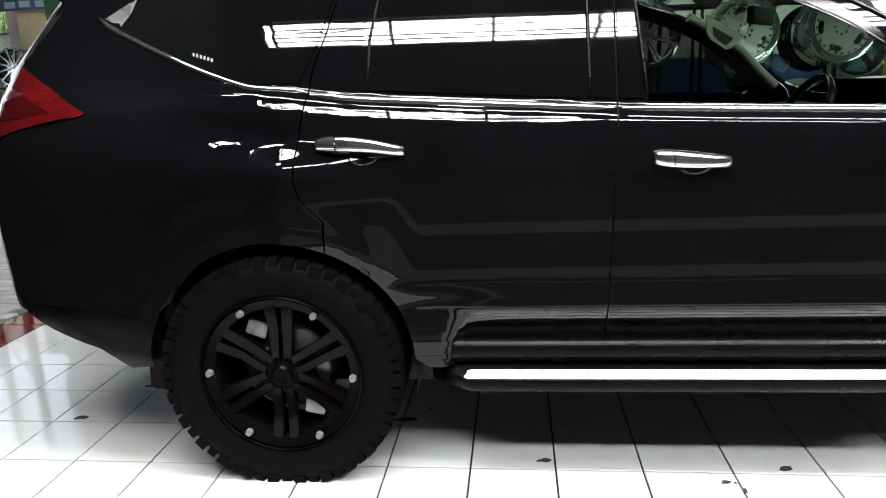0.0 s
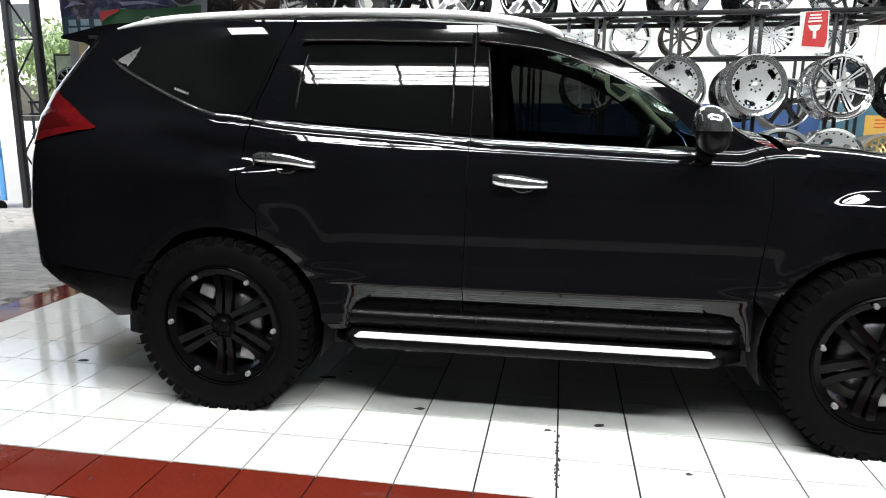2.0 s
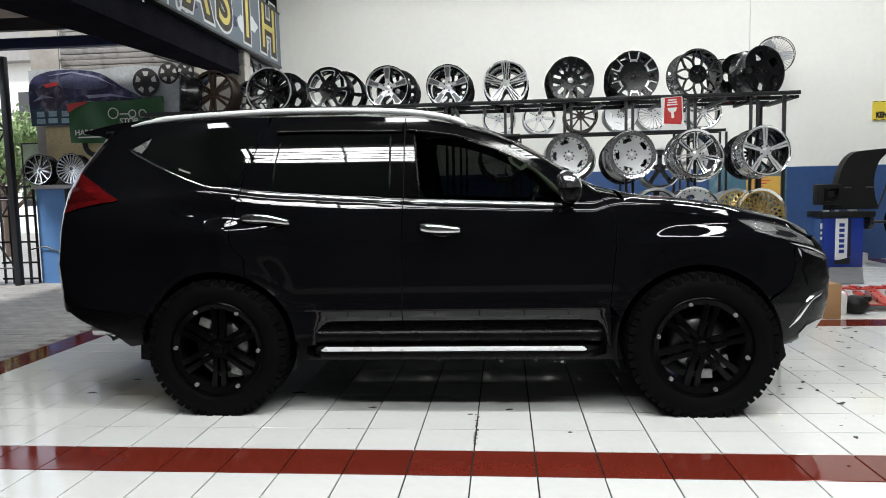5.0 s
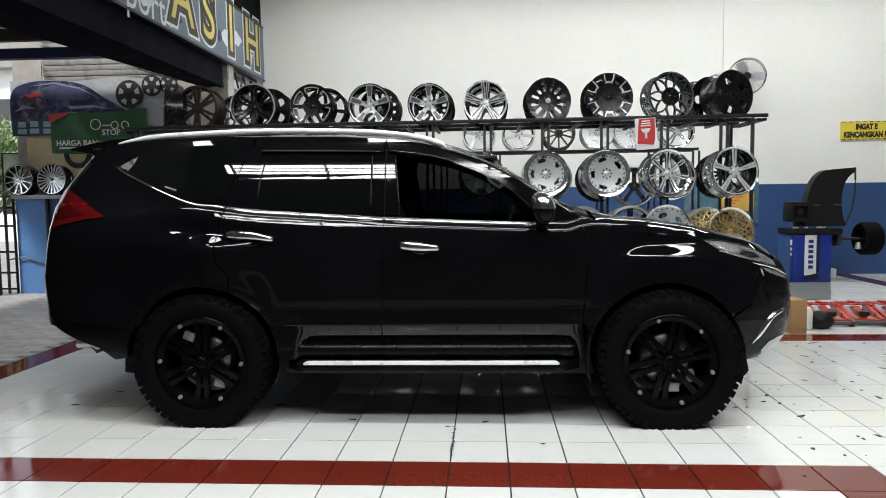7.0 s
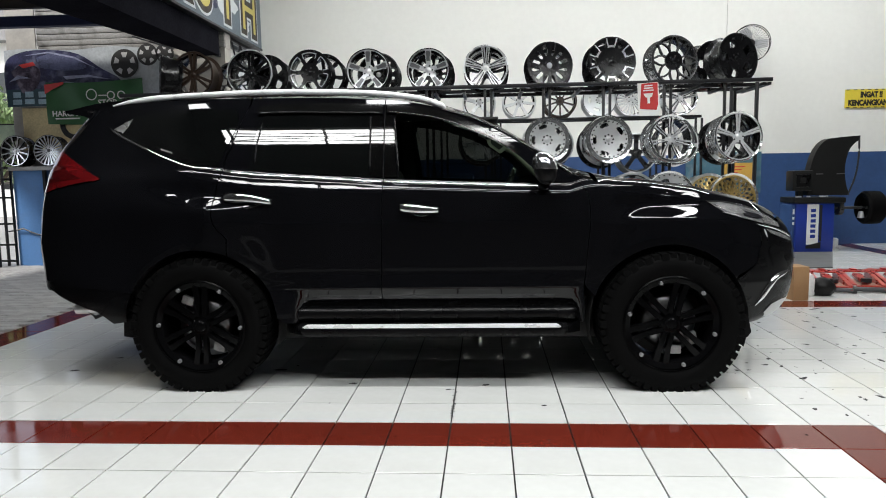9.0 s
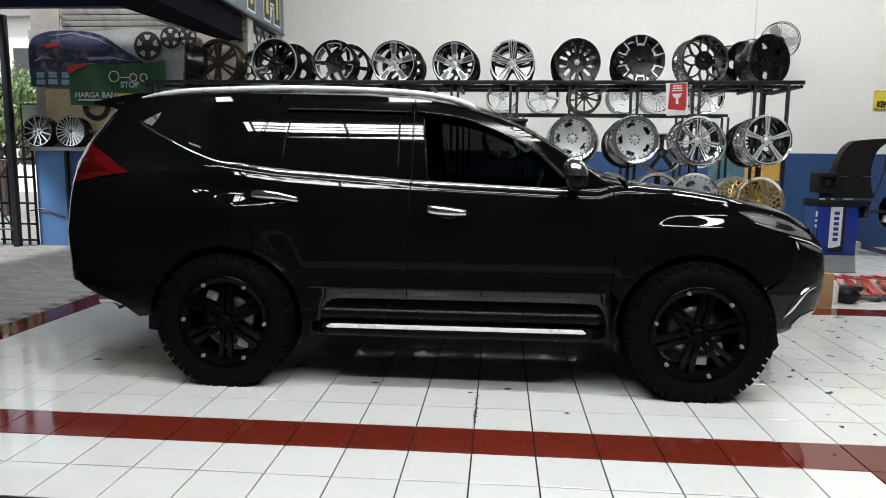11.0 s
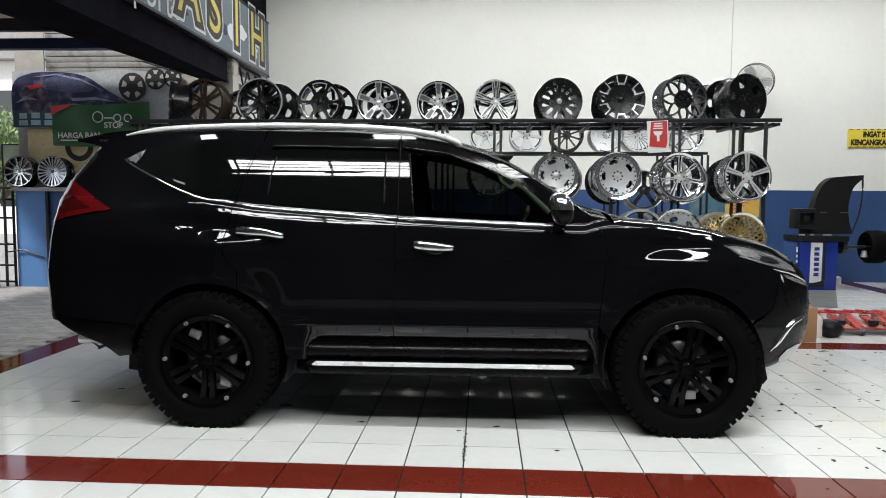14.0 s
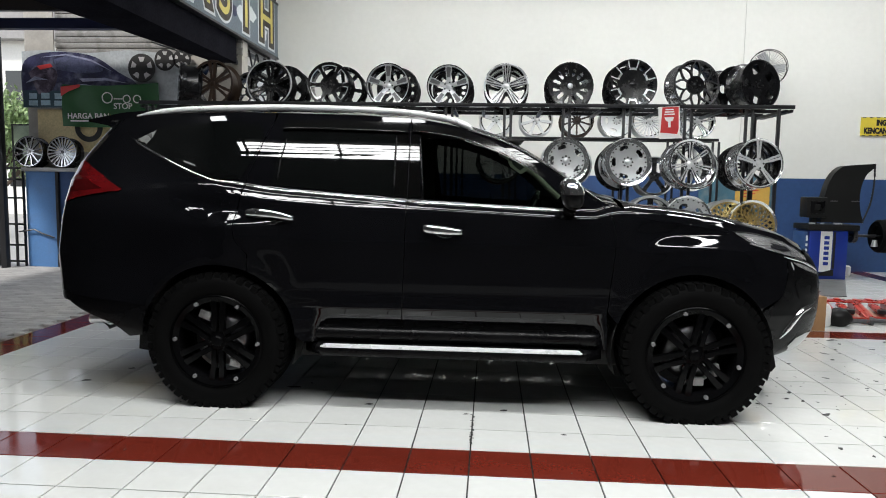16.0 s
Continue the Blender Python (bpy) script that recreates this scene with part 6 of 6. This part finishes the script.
# ---- across the street: pale house and a tree ----
house = thing("house", pose(-16, 22, 0), "pale plastered house across the street", "house")
part("wall", boxbm(-10, 6, 0, 6, -0.07, 6.5), mat("cream_house_paint", (0.78, 0.76, 0.71), 0.8, var=0.08, scale=1), house)
part("roof", slab(bmesh.new(), [(-10.5, 6.5), (6.5, 6.5), (5.5, 8.2), (-9.5, 8.2)], -0.5, 6.5), mat("grey_house_roof", (0.30, 0.29, 0.28), 0.8, var=0.2), house)
for x in (-8.5, -5.5, -2.5, 0.5, 3.5):
    part("window", boxbm(x, x + 1.4, -0.02, 0.05, 1.0, 2.4), DARK_GLASS, house)
    part("window", boxbm(x, x + 1.4, -0.02, 0.05, 4.2, 5.4), DARK_GLASS, house)


def tree(m, height, seed, label):
    rng = random.Random(seed)
    t = thing("tree", m, label, "tree")
    bm = bmesh.new()
    tips = []

    def limb(p, d, length, r, level):
        pts = [p]
        for k in range(4):
            d = (d + Vector((rng.uniform(-1, 1), rng.uniform(-1, 1), rng.uniform(-0.3, 0.5))) * 0.18).normalized()
            pts.append(pts[-1] + d * length / 4)
        rad = [r * (1 - 0.12 * k) for k in range(5)]
        for a, b, ra, rb in zip(pts, pts[1:], rad, rad[1:]):
            cyl(bm, a, b, ra, rb, 8)
        if level == 0:
            tips.extend(pts[2:])
            return
        for k in range(4 if level > 1 else 3):
            q = pts[2 + k % 3]
            dd = (d + Vector((rng.uniform(-1, 1), rng.uniform(-1, 1), rng.uniform(-0.2, 0.6)))).normalized()
            limb(q, dd, length * 0.62, r * 0.5, level - 1)
    limb(Vector((0, 0, -0.07)), Vector((0, 0, 1)), height * 0.5, height * 0.03, 3)
    part("trunk", bm, BARK, t)
    vs, fs = [], []
    for p in tips:
        for k in range(34):
            c = p + Vector((rng.gauss(0, 0.28), rng.gauss(0, 0.28), rng.gauss(0, 0.22)))
            q = Euler((rng.uniform(0, 6), rng.uniform(0, 6), rng.uniform(0, 6))).to_matrix()
            s = rng.uniform(0.05, 0.10)
            o = len(vs)
            vs += [c + q @ Vector(v) for v in ((-s, 0, 0), (0, s * 0.45, s * 0.1), (s, 0, 0), (0, -s * 0.45, s * 0.1))]
            fs.append((o, o + 1, o + 2, o + 3))
    me = bpy.data.meshes.new("crown")
    me.from_pydata(vs, [], fs)
    me.materials.append(LEAF)
    part("crown", me, None, t)
    return t


tree(pose(-11.6, 12.0, 0), 3.8, 3, "leafy green street tree in daylight")

# ---- wall sign ----
warn = thing("warning_sign", pose(6.75, Y_WALL, 2.39), "yellow warning sign with black letters on the white wall", "sign")
part("board", boxbm(-0.66, 0.66, -0.02, -0.004, -0.15, 0.15), YELLOW, warn, "yellow board")
for text, left, z in (("INGAT !!", -0.42, 0.058), ("KENCANGKAN BAUT", -0.61, -0.072)):
    ob = words(text, 0.122, INK, warn, pose(0, 0, 0), "warning_words", bold=0.008, depth=0.001)
    ob.matrix_basis = pose(left, -0.0225, z) @ FACE_S @ Matrix.Scale(0.74, 4, (1, 0, 0)) @ Matrix.Translation((-min(v.co.x for v in ob.data.vertices), 0, 0))
for k in range(12):
    for z in (-0.148, 0.136):
        part("border_dash", boxbm(-0.64 + 0.11 * k, -0.585 + 0.11 * k, -0.0225, -0.0205, z, z + 0.012), INK, warn)

# ---- conduit on the wall ----
bm = bmesh.new()
tube(bm, [(4.19, Y_WALL - 0.008, 1.56), (4.175, Y_WALL - 0.008, 2.0), (4.185, Y_WALL - 0.008, 2.5), (4.17, Y_WALL - 0.008, 3.2), (4.17, Y_WALL - 0.008, 6.15)], 0.007, 6)
solid("conduit", bm, mat("off_white_conduit", (0.62, 0.62, 0.59), 0.6, var=0.05), "thin white painted cable conduit on the wall", "conduit")

# ---- wall fan ----
fan = thing("wall_fan", pose(4.44, 8.05, 3.27, 0, 0, -12), "grey wire-caged wall fan, at rest", "fan")
for y0, rr in ((0.0, 0.285), (0.10, 0.285)):
    bm = bmesh.new()
    lathe(bm, [(rr + 0.006 * math.cos(a), y0 + 0.006 * math.sin(a)) for a in np.linspace(0, 2 * math.pi, 6, endpoint=False)], 40, closed=True)
    part("cage_ring", bm, PLASTIC_DARK, fan)
for k in range(40):
    a = 2 * math.pi * k / 40
    bm = bmesh.new()
    tube(bm, [(0.05 * math.cos(a), -0.045, 0.05 * math.sin(a)), (0.18 * math.cos(a), -0.04, 0.18 * math.sin(a)), (0.285 * math.cos(a), 0.0, 0.285 * math.sin(a)), (0.285 * math.cos(a), 0.10, 0.285 * math.sin(a)), (0.12 * math.cos(a), 0.14, 0.12 * math.sin(a))], 0.0022, 4)
    part("cage_wire", bm, PLASTIC_DARK, fan)
for k in range(3):
    bm = bmesh.new()
    a = 2 * math.pi * k / 3
    pts = [(0.03, -0.03), (0.12, -0.09), (0.25, -0.07), (0.26, 0.05), (0.14, 0.06), (0.03, 0.03)]
    slab(bm, pts, 0.04, 0.046)
    for v in bm.verts:
        v.co.y += v.co.z * 0.25
    bmesh.ops.transform(bm, matrix=Matrix.Rotation(-a, 4, "Y"), verts=bm.verts)
    part("blade", bm, mat("fan_blade", (0.35, 0.36, 0.37), 0.4) if "fan_blade" not in bpy.data.materials else bpy.data.materials["fan_blade"], fan)
bm = bmesh.new()
cyl(bm, (0, 0.0, 0), (0, 0.26, 0), 0.06, n=20)
part("motor", bm, PLASTIC_DARK, fan)
part("bracket", boxbm(-0.03, 0.03, 0.20, 0.36, -0.16, -0.05), PLASTIC_DARK, fan)

# ---- wheel balancer ----
bal = thing("wheel_balancer", pose(5.16, 7.22, 0), "blue wheel balancing machine with a dark raised hood", "machine")
part("cabinet", boxbm(-0.29, 0.27, 0.0, 0.5, 0.0, 0.74, 0.015), MACHINE_BLUE, bal, "blue steel cabinet")
part("side_shade", boxbm(-0.34, -0.294, 0.04, 0.46, 0.0, 0.72, 0.01), WALL_BLUE, bal, "dark blue side")
part("name_plate", boxbm(-0.13, 0.04, -0.008, -0.001, 0.12, 0.73), WHITE, bal, "white name plate")
for k in range(6):
    part("writing_bar", boxbm(-0.078, -0.005, -0.012, -0.0085, 0.22 + 0.078 * k, 0.27 + 0.078 * k), MACHINE_BLUE, bal)
bm = bmesh.new()
slab(bm, [(-0.14, 0.10), (0.08, 0.16), (0.08, 0.06), (-0.14, 0.06)], -0.013, -0.009)
part("plate_foot", bm, INK, bal)
part("cabinet_slot", boxbm(0.055, 0.09, -0.006, -0.001, 0.17, 0.72), INK, bal, "dark slot beside the plate")
part("tray", boxbm(-0.33, 0.42, -0.03, 0.5, 0.745, 0.83, 0.02), PLASTIC_DARK, bal, "dark weight tray")
part("display_box", boxbm(-0.36, -0.05, 0.0, 0.25, 0.93, 1.24, 0.03), PLASTIC_DARK, bal, "dark display box")
part("display_screen", boxbm(-0.31, -0.10, -0.009, -0.001, 0.99, 1.18, 0.006), TRIM_BLACK, bal, "glossy dark display")
part("display_key", boxbm(-0.25, -0.17, -0.016, -0.009, 1.05, 1.13, 0.004), PLASTIC_DARK, bal)
for x0, x1 in ((0.0, 0.10), (0.30, 0.42)):
    part("hood_mark", boxbm(x0, x1, 0.044, 0.049, 1.175, 1.19), ALLOY_DARK, bal, "short pale line on the hood")
for x0, z0, w in ((-0.30, 0.835, 0.08), (-0.14, 0.835, 0.05), (0.05, 0.835, 0.12)):
    part("tray_weight", boxbm(x0, x0 + w, 0.0, 0.04, z0, z0 + 0.022, 0.004), ALLOY_SILVER, bal, "small grey balance weights")
for z0, z1 in ((0.42, 0.46), (0.50, 0.54), (0.58, 0.66)):
    part("side_print", boxbm(-0.325, -0.30, 0.030, 0.0395, z0, z1), WHITE, bal, "white print bar")
bm = bmesh.new()
outer = spline([(-0.12, 0.86), (-0.10, 1.18), (-0.02, 1.50), (0.12, 1.68), (0.30, 1.72), (0.62, 1.745)], 5)
inner = spline([(0.62, 1.70), (0.48, 1.55), (0.42, 1.30), (0.44, 1.05), (0.50, 0.86)], 5)
slab(bm, outer + inner, 0.05, 0.22)
part("hood", bm, PLASTIC_DARK, bal, "dark plastic wheel hood", smooth=40)
bm = bmesh.new()
tube(bm, [(x, 0.06, z) for x, z in spline([(0.61, 1.72), (0.615, 1.45), (0.58, 1.15), (0.48, 0.86)], 5)], 0.014, 8)
part("hood_bar", bm, STEEL_BLACK, bal)
bm = bmesh.new()
cyl(bm, (0.27, 0.2, 0.66), (0.98, 0.2, 0.66), 0.022, n=14)
cyl(bm, (0.40, 0.2, 0.66), (0.46, 0.2, 0.66), 0.11, n=24)
part("spindle", bm, ALLOY_GREY, bal, "steel spindle and flange")
bm = bmesh.new()
cyl(bm, (0.76, 0.2, 0.50), (0.76, 0.2, 0.60), 0.05, 0.03, n=18)
part("hanging_cone", bm, ALLOY_SILVER, bal, "pale metal cone")
part("display_stand", boxbm(-0.24, -0.16, 0.08, 0.18, 0.82, 0.95, 0.01), PLASTIC_DARK, bal)
bm = bmesh.new()
vs = [bm.verts.new((x, y, z)) for z in (0.0045, 0.012) for x, y in ((4.80, 7.20), (5.42, 7.20), (4.60, 5.52), (3.98, 5.52))]
for f in ((3, 2, 1, 0), (4, 5, 6, 7), (0, 1, 5, 4), (1, 2, 6, 5), (2, 3, 7, 6), (3, 0, 4, 7)):
    bm.faces.new([vs[k] for k in f])
solid("floor_mat", bm, mat("flat_grey_sheet", (0.10, 0.105, 0.11), 0.7, var=0.3, scale=4, dirt=0.5), "flat grey sheet lying askew on the floor before the machine", "mat")
can = bmesh.new()
cyl(can, (5.76, 7.85, 0.001), (5.76, 7.85, 0.14), 0.055, n=20)
cyl(can, (5.76, 7.85, 0.14), (5.76, 7.85, 0.155), 0.05, 0.03, n=20)
solid("tin_can", can, WHITE, "small white tin can beside the machine", "can")
bm = bmesh.new()
lathe(bm, [(0.0, -0.05), (0.14, -0.07), (0.165, -0.12), (0.22, -0.135), (0.25, -0.10), (0.255, 0.0), (0.25, 0.10), (0.22, 0.135), (0.165, 0.12), (0.14, 0.07), (0.0, 0.05)], 40)
solid("tyre", bm, RUBBER, "dark tyre mounted on the balancer spindle", "tyre", m=pose(6.06, 7.42, 0.66, 0, 0, 90))


# ---- trolley jacks, carton and bottle ----
def jack(m, label):
    """A low trolley jack: two long side rails, open between, with the lifting arm and rollers."""
    j = thing("trolley_jack", m, label, "jack", "trolley jacks on the floor")
    for s in (-1, 1):
        bm = bmesh.new()
        slab(bm, [(-0.36, 0.035), (-0.35, 0.075), (-0.05, 0.105), (0.36, 0.15), (0.40, 0.14), (0.40, 0.06), (0.1, 0.05)], -0.012, 0.012)
        box(bm, -0.34, 0.38, -0.022, 0.022, 0.0, 0.012, 0.003, pose(0, 0, 0.102, 0, -5.5, 0))
        part("side_rail", bm, JACK_RED, j, m=pose(0, s * 0.135, 0))
    bm = bmesh.new()
    box(bm, 0.22, 0.40, -0.125, 0.125, 0.13, 0.142, 0.004)
    part("cross_plate", bm, JACK_RED, j)
    part("cross_plate", boxbm(-0.36, -0.30, -0.125, 0.125, 0.062, 0.072, 0.003), JACK_RED, j)
    bm = bmesh.new()
    slab(bm, [(-0.24, 0.105), (0.20, 0.125), (0.22, 0.10), (-0.22, 0.075)], -0.038, 0.038)
    part("lift_arm", bm, JACK_RED, j)
    bm = bmesh.new()
    cyl(bm, (-0.21, 0, 0.09), (-0.21, 0, 0.13), 0.05, n=20)
    part("saddle", bm, STEEL_BLACK, j)
    bm = bmesh.new()
    cyl(bm, (0.0, 0, 0.075), (0.26, 0, 0.095), 0.032, n=16)
    part("pump", bm, ALLOY_SILVER, j, "grey steel pump")
    bm = bmesh.new()
    cyl(bm, (-0.33, -0.16, 0.042), (-0.33, 0.16, 0.042), 0.03, n=14)
    part("front_axle", bm, ALLOY_DARK, j, "grey steel axle")
    for x in (-0.33, 0.34):
        for s in (-1, 1):
            bm = bmesh.new()
            cyl(bm, (x, s * 0.15, 0.042), (x, s * 0.185, 0.042), 0.042 if x < 0 else 0.035, n=18)
            part("roller", bm, ALLOY_GREY, j, "dark steel roller")
    part("handle_socket", boxbm(0.30, 0.40, -0.03, 0.03, 0.142, 0.158, 0.006), JACK_RED, j)
    part("floor_pan", boxbm(-0.24, 0.20, -0.115, 0.115, 0.052, 0.058), JACK_PAN, j, "dull tan pressed pan")
    return j


for x, y, r in ((3.83, 4.04, 76), (4.17, 4.05, 75), (4.52, 4.06, 77), (4.87, 4.06, 75)):
    jack(pose(x, y, 0, 0, 0, r), "low red trolley jack with grey rollers")
# painted board with a yellow notice on the blue wall
board = thing("notice_board", pose(0, 8.395, 0), "worn teal painted board with a yellow notice on the wall", "board")
part("board", boxbm(3.55, 4.78, -0.03, 0, 0.88, 1.56, 0.004), mat("worn_teal_paint", (0.05, 0.13, 0.18), 0.6, var=0.25, scale=5, dirt=0.5, dirt_color=(0.25, 0.27, 0.26), dscale=6), board, "worn teal board")
part("notice", boxbm(4.14, 4.70, -0.036, -0.031, 1.08, 1.38), mat("faded_yellow_card", (0.60, 0.36, 0.07), 0.6, var=0.15), board, "faded yellow notice")
for k in range(3):
    part("writing_bar", boxbm(4.26, 4.52 - 0.06 * k, -0.039, -0.036, 1.31 - 0.05 * k, 1.325 - 0.05 * k), RED_PRINT, board)
bm = boxbm(-0.075, 0.075, -0.11, 0.11, 0, 0.33, 0.004)
solid("carton", bm, CARTON, "brown cardboard carton standing on the tiles", "box", m=pose(3.215, 3.42, 0, 0, 0, 4))
bottle = bmesh.new()
lathe(bottle, [(0.0, 0.0), (0.07, 0.0), (0.078, 0.02), (0.078, 0.17), (0.06, 0.21), (0.025, 0.23), (0.025, 0.26), (0.0, 0.26)], 24, "Z")
solid("bottle", bottle, WHITE, "squat white plastic bottle beside the carton", "bottle", m=pose(3.40, 3.60, 0.001))
bag = bmesh.new()
bmesh.ops.create_icosphere(bag, subdivisions=3, radius=1)
for v in bag.verts:
    k = 1 + 0.16 * noise.noise(v.co * 2.5)
    v.co = Vector((v.co.x * 0.12 * k, v.co.y * 0.10 * k, max(-0.08, v.co.z * 0.10 * k) + 0.081))
solid("rubbish_bag", bag, PLASTIC_DARK, "small crumpled black bag beside the bottle", "bag", m=pose(3.56, 3.60, 0), smooth=60)

# ---- dirt on the tiles ----
dr = random.Random(21)
vs, fs = [], []


def fleck(x, y, r, stretch=1.0, turn=0.0):
    o = len(vs)
    n = 9
    for k in range(n):
        a = 2 * math.pi * k / n
        q = r * dr.uniform(0.55, 1.15)
        u, v = q * math.cos(a) * stretch, q * math.sin(a)
        vs.append((x + u * math.cos(turn) - v * math.sin(turn), y + u * math.sin(turn) + v * math.cos(turn), 0.0016))
    vs.append((x, y, 0.0022))
    fs.extend((o + k, o + (k + 1) % n, o + n) for k in range(n))


for x, y, r in ((0.182, 0.635, 0.017), (-0.040, 0.545, 0.014), (-2.6, 0.93, 0.02), (-2.45, 1.25, 0.018), (0.50, 0.27, 0.011), (-0.64, 0.66, 0.016), (-1.18, 0.95, 0.028)):
    fleck(x, y, r, 1.8, 0.2)
for k in range(26):
    fleck(0.0 + dr.gauss(0, 0.006), dr.uniform(0.08, 0.50), dr.uniform(0.003, 0.008), 2.2, 1.5)
for k in range(170):
    fleck(dr.uniform(1.7, 4.6), dr.uniform(0.0, 3.0), abs(dr.gauss(0.007, 0.007)) + 0.003, dr.uniform(1, 2.5), dr.uniform(0, 3))
for k in range(60):
    fleck(dr.uniform(-3.6, 3.0), dr.uniform(-0.3, 2.8), abs(dr.gauss(0.002, 0.004)) + 0.002, dr.uniform(1, 2), dr.uniform(0, 3))
me = bpy.data.meshes.new("floor_dirt")
me.from_pydata(vs, [], fs)
me.materials.append(mat("dark_dirt", (0.03, 0.03, 0.03), 0.9))
tagged(new("floor_dirt", me), "dark flecks of dirt and rubber on the white tiles", "dirt", kind="stuff")

# ---- fluorescent fittings under the roof ----
for ly, lz, watts, lamp_wide, count in ROWS_OF_LIGHT:
    wide = lamp_wide / 2 + 0.05
    for k in range(count):
        x = -2.9 + 1.125 * k
        lf = thing("ceiling_light", pose(x, ly, lz), "white three-tube fluorescent ceiling fitting", "lamp", "fluorescent fittings in lines")
        part("housing", boxbm(0.01, 1.115, -wide, wide, 0.02, 0.07), SHUTTER, lf)
        for y in (-0.25 * wide, 0.25 * wide):
            part("louvre", boxbm(0.022, 1.103, y - 0.008, y + 0.008, -0.03, 0.015), STEEL_BLACK, lf)
        part("end_cap", boxbm(-0.02, 0.02, -wide, wide, -0.03, 0.019), STEEL_BLACK, lf)
        bm = bmesh.new()
        for xx in (0.2, 1.0):
            cyl(bm, (xx, 0, 0.07), (xx, 0, 6.2 - lz), 0.006, n=6)
        part("hanger", bm, STEEL_BLACK, lf)

# ---- paving blocks of the forecourt ----
def paver_mesh(material):
    bm = boxbm(-0.098, 0.098, -0.048, 0.048, -0.06, 0.0)
    top = [e for e in bm.edges if all(v.co.z > -0.001 for v in e.verts)]
    bmesh.ops.bevel(bm, geom=top, offset=0.006, segments=1, affect="EDGES")
    return finish("paving_block", bm, material)


paving = setting("pavement", boxbm(-12, X_DOOR - 0.20, -6, 6.9, -0.2, -0.055), GROUT, "grey block-paved forecourt", "pavement")
setting("gutter", boxbm(X_DOOR - 0.198, X_DOOR - 0.08, -6, Y_WALL, -0.3, -0.045), mat("dark_drain_steel", (0.02, 0.02, 0.02), 0.7), "dark drain channel along the entrance", "gutter")
one = paver_mesh(PAVER_ONE)
pv = random.Random(4)
far = []
placed = 0
for i in range(40):
    for j in range(126):
        x, y = -4.06 - 0.2 * i - (0.1 if j % 2 else 0), -5.9 + 0.1 * j
        m = pose(x, y, -0.012 + pv.uniform(-0.003, 0.002), pv.uniform(-0.6, 0.6), pv.uniform(-0.5, 0.5), pv.uniform(-0.8, 0.8))
        if x > -6.2 and 3.0 < y < 5.8 and placed < 300:
            ob = new("paving_block", one)
            ob.parent = paving
            ob.matrix_basis = m
            placed += 1
        else:
            far.append(m)
base = [v.co.copy() for v in one.vertices]
polys = [list(p.vertices) for p in one.polygons]
vs, fs = [], []
for m in far:
    o = len(vs)
    vs += [m @ v for v in base]
    fs += [[o + k for k in p] for p in polys]
me = bpy.data.meshes.new("paving_field")
me.from_pydata(vs, [], fs)
me.materials.append(PAVER)
part("paving_field", me, None, paving)["kind"] = "stuff"

# ---- floor tiles ----
def tile_mesh(name, material, w=T - 0.0068, d=T - 0.0075):
    bm = bmesh.new()
    box(bm, -w / 2, w / 2, -d / 2, d / 2, -0.010, 0.0)
    top = [e for e in bm.edges if all(v.co.z > -0.001 for v in e.verts)]
    bmesh.ops.bevel(bm, geom=top, offset=0.0011, segments=1, affect="EDGES")
    return finish(name, bm, material)


def is_red(i, j):
    """Red bands: along the hall at two depths, across it at the entrance and past the car's nose."""
    if j == -1 and i < 7:
        return True
    if i == 6 and j < 0:
        return True
    if j == 10 and i > -13:
        return True
    if i == -13:
        return True
    return i == 20 and j > 10


white_me, red_me = tile_mesh("tile", TILE_WHITE), tile_mesh("red_tile", TILE_RED)
far_w, far_r = [], []
trng = random.Random(5)
count = 0
for i in range(-13, 30):
    for j in range(-3, 28):
        x, y = T * (i + 0.5), T * (j + 0.5)
        near = -9 <= i <= 8 and -3 <= j <= 11
        red = is_red(i, j)
        tilt = [trng.uniform(-0.12, 0.12) for _ in range(2)]
        m = pose(x, y, 0.0, tilt[0], tilt[1], 0)
        if near:
            ob = new("red_tile" if red else "tile", red_me if red else white_me)
            ob.parent = floor
            ob.matrix_basis = m
            count += 1
        else:
            (far_r if red else far_w).append(m)
for name, source, places, material in (("tile_field", white_me, far_w, TILE_WHITE_FAR), ("red_tile_field", red_me, far_r, TILE_RED)):
    bm = bmesh.new()
    vs, fs = [], []
    base = [v.co.copy() for v in source.vertices]
    polys = [list(p.vertices) for p in source.polygons]
    for m in places:
        o = len(vs)
        vs += [m @ v for v in base]
        fs += [[o + k for k in p] for p in polys]
    me = bpy.data.meshes.new(name)
    me.from_pydata(vs, [], fs)
    me.materials.append(material)
    bm.free()
    ob = part(name, me, None, floor)
    ob["kind"] = "stuff"
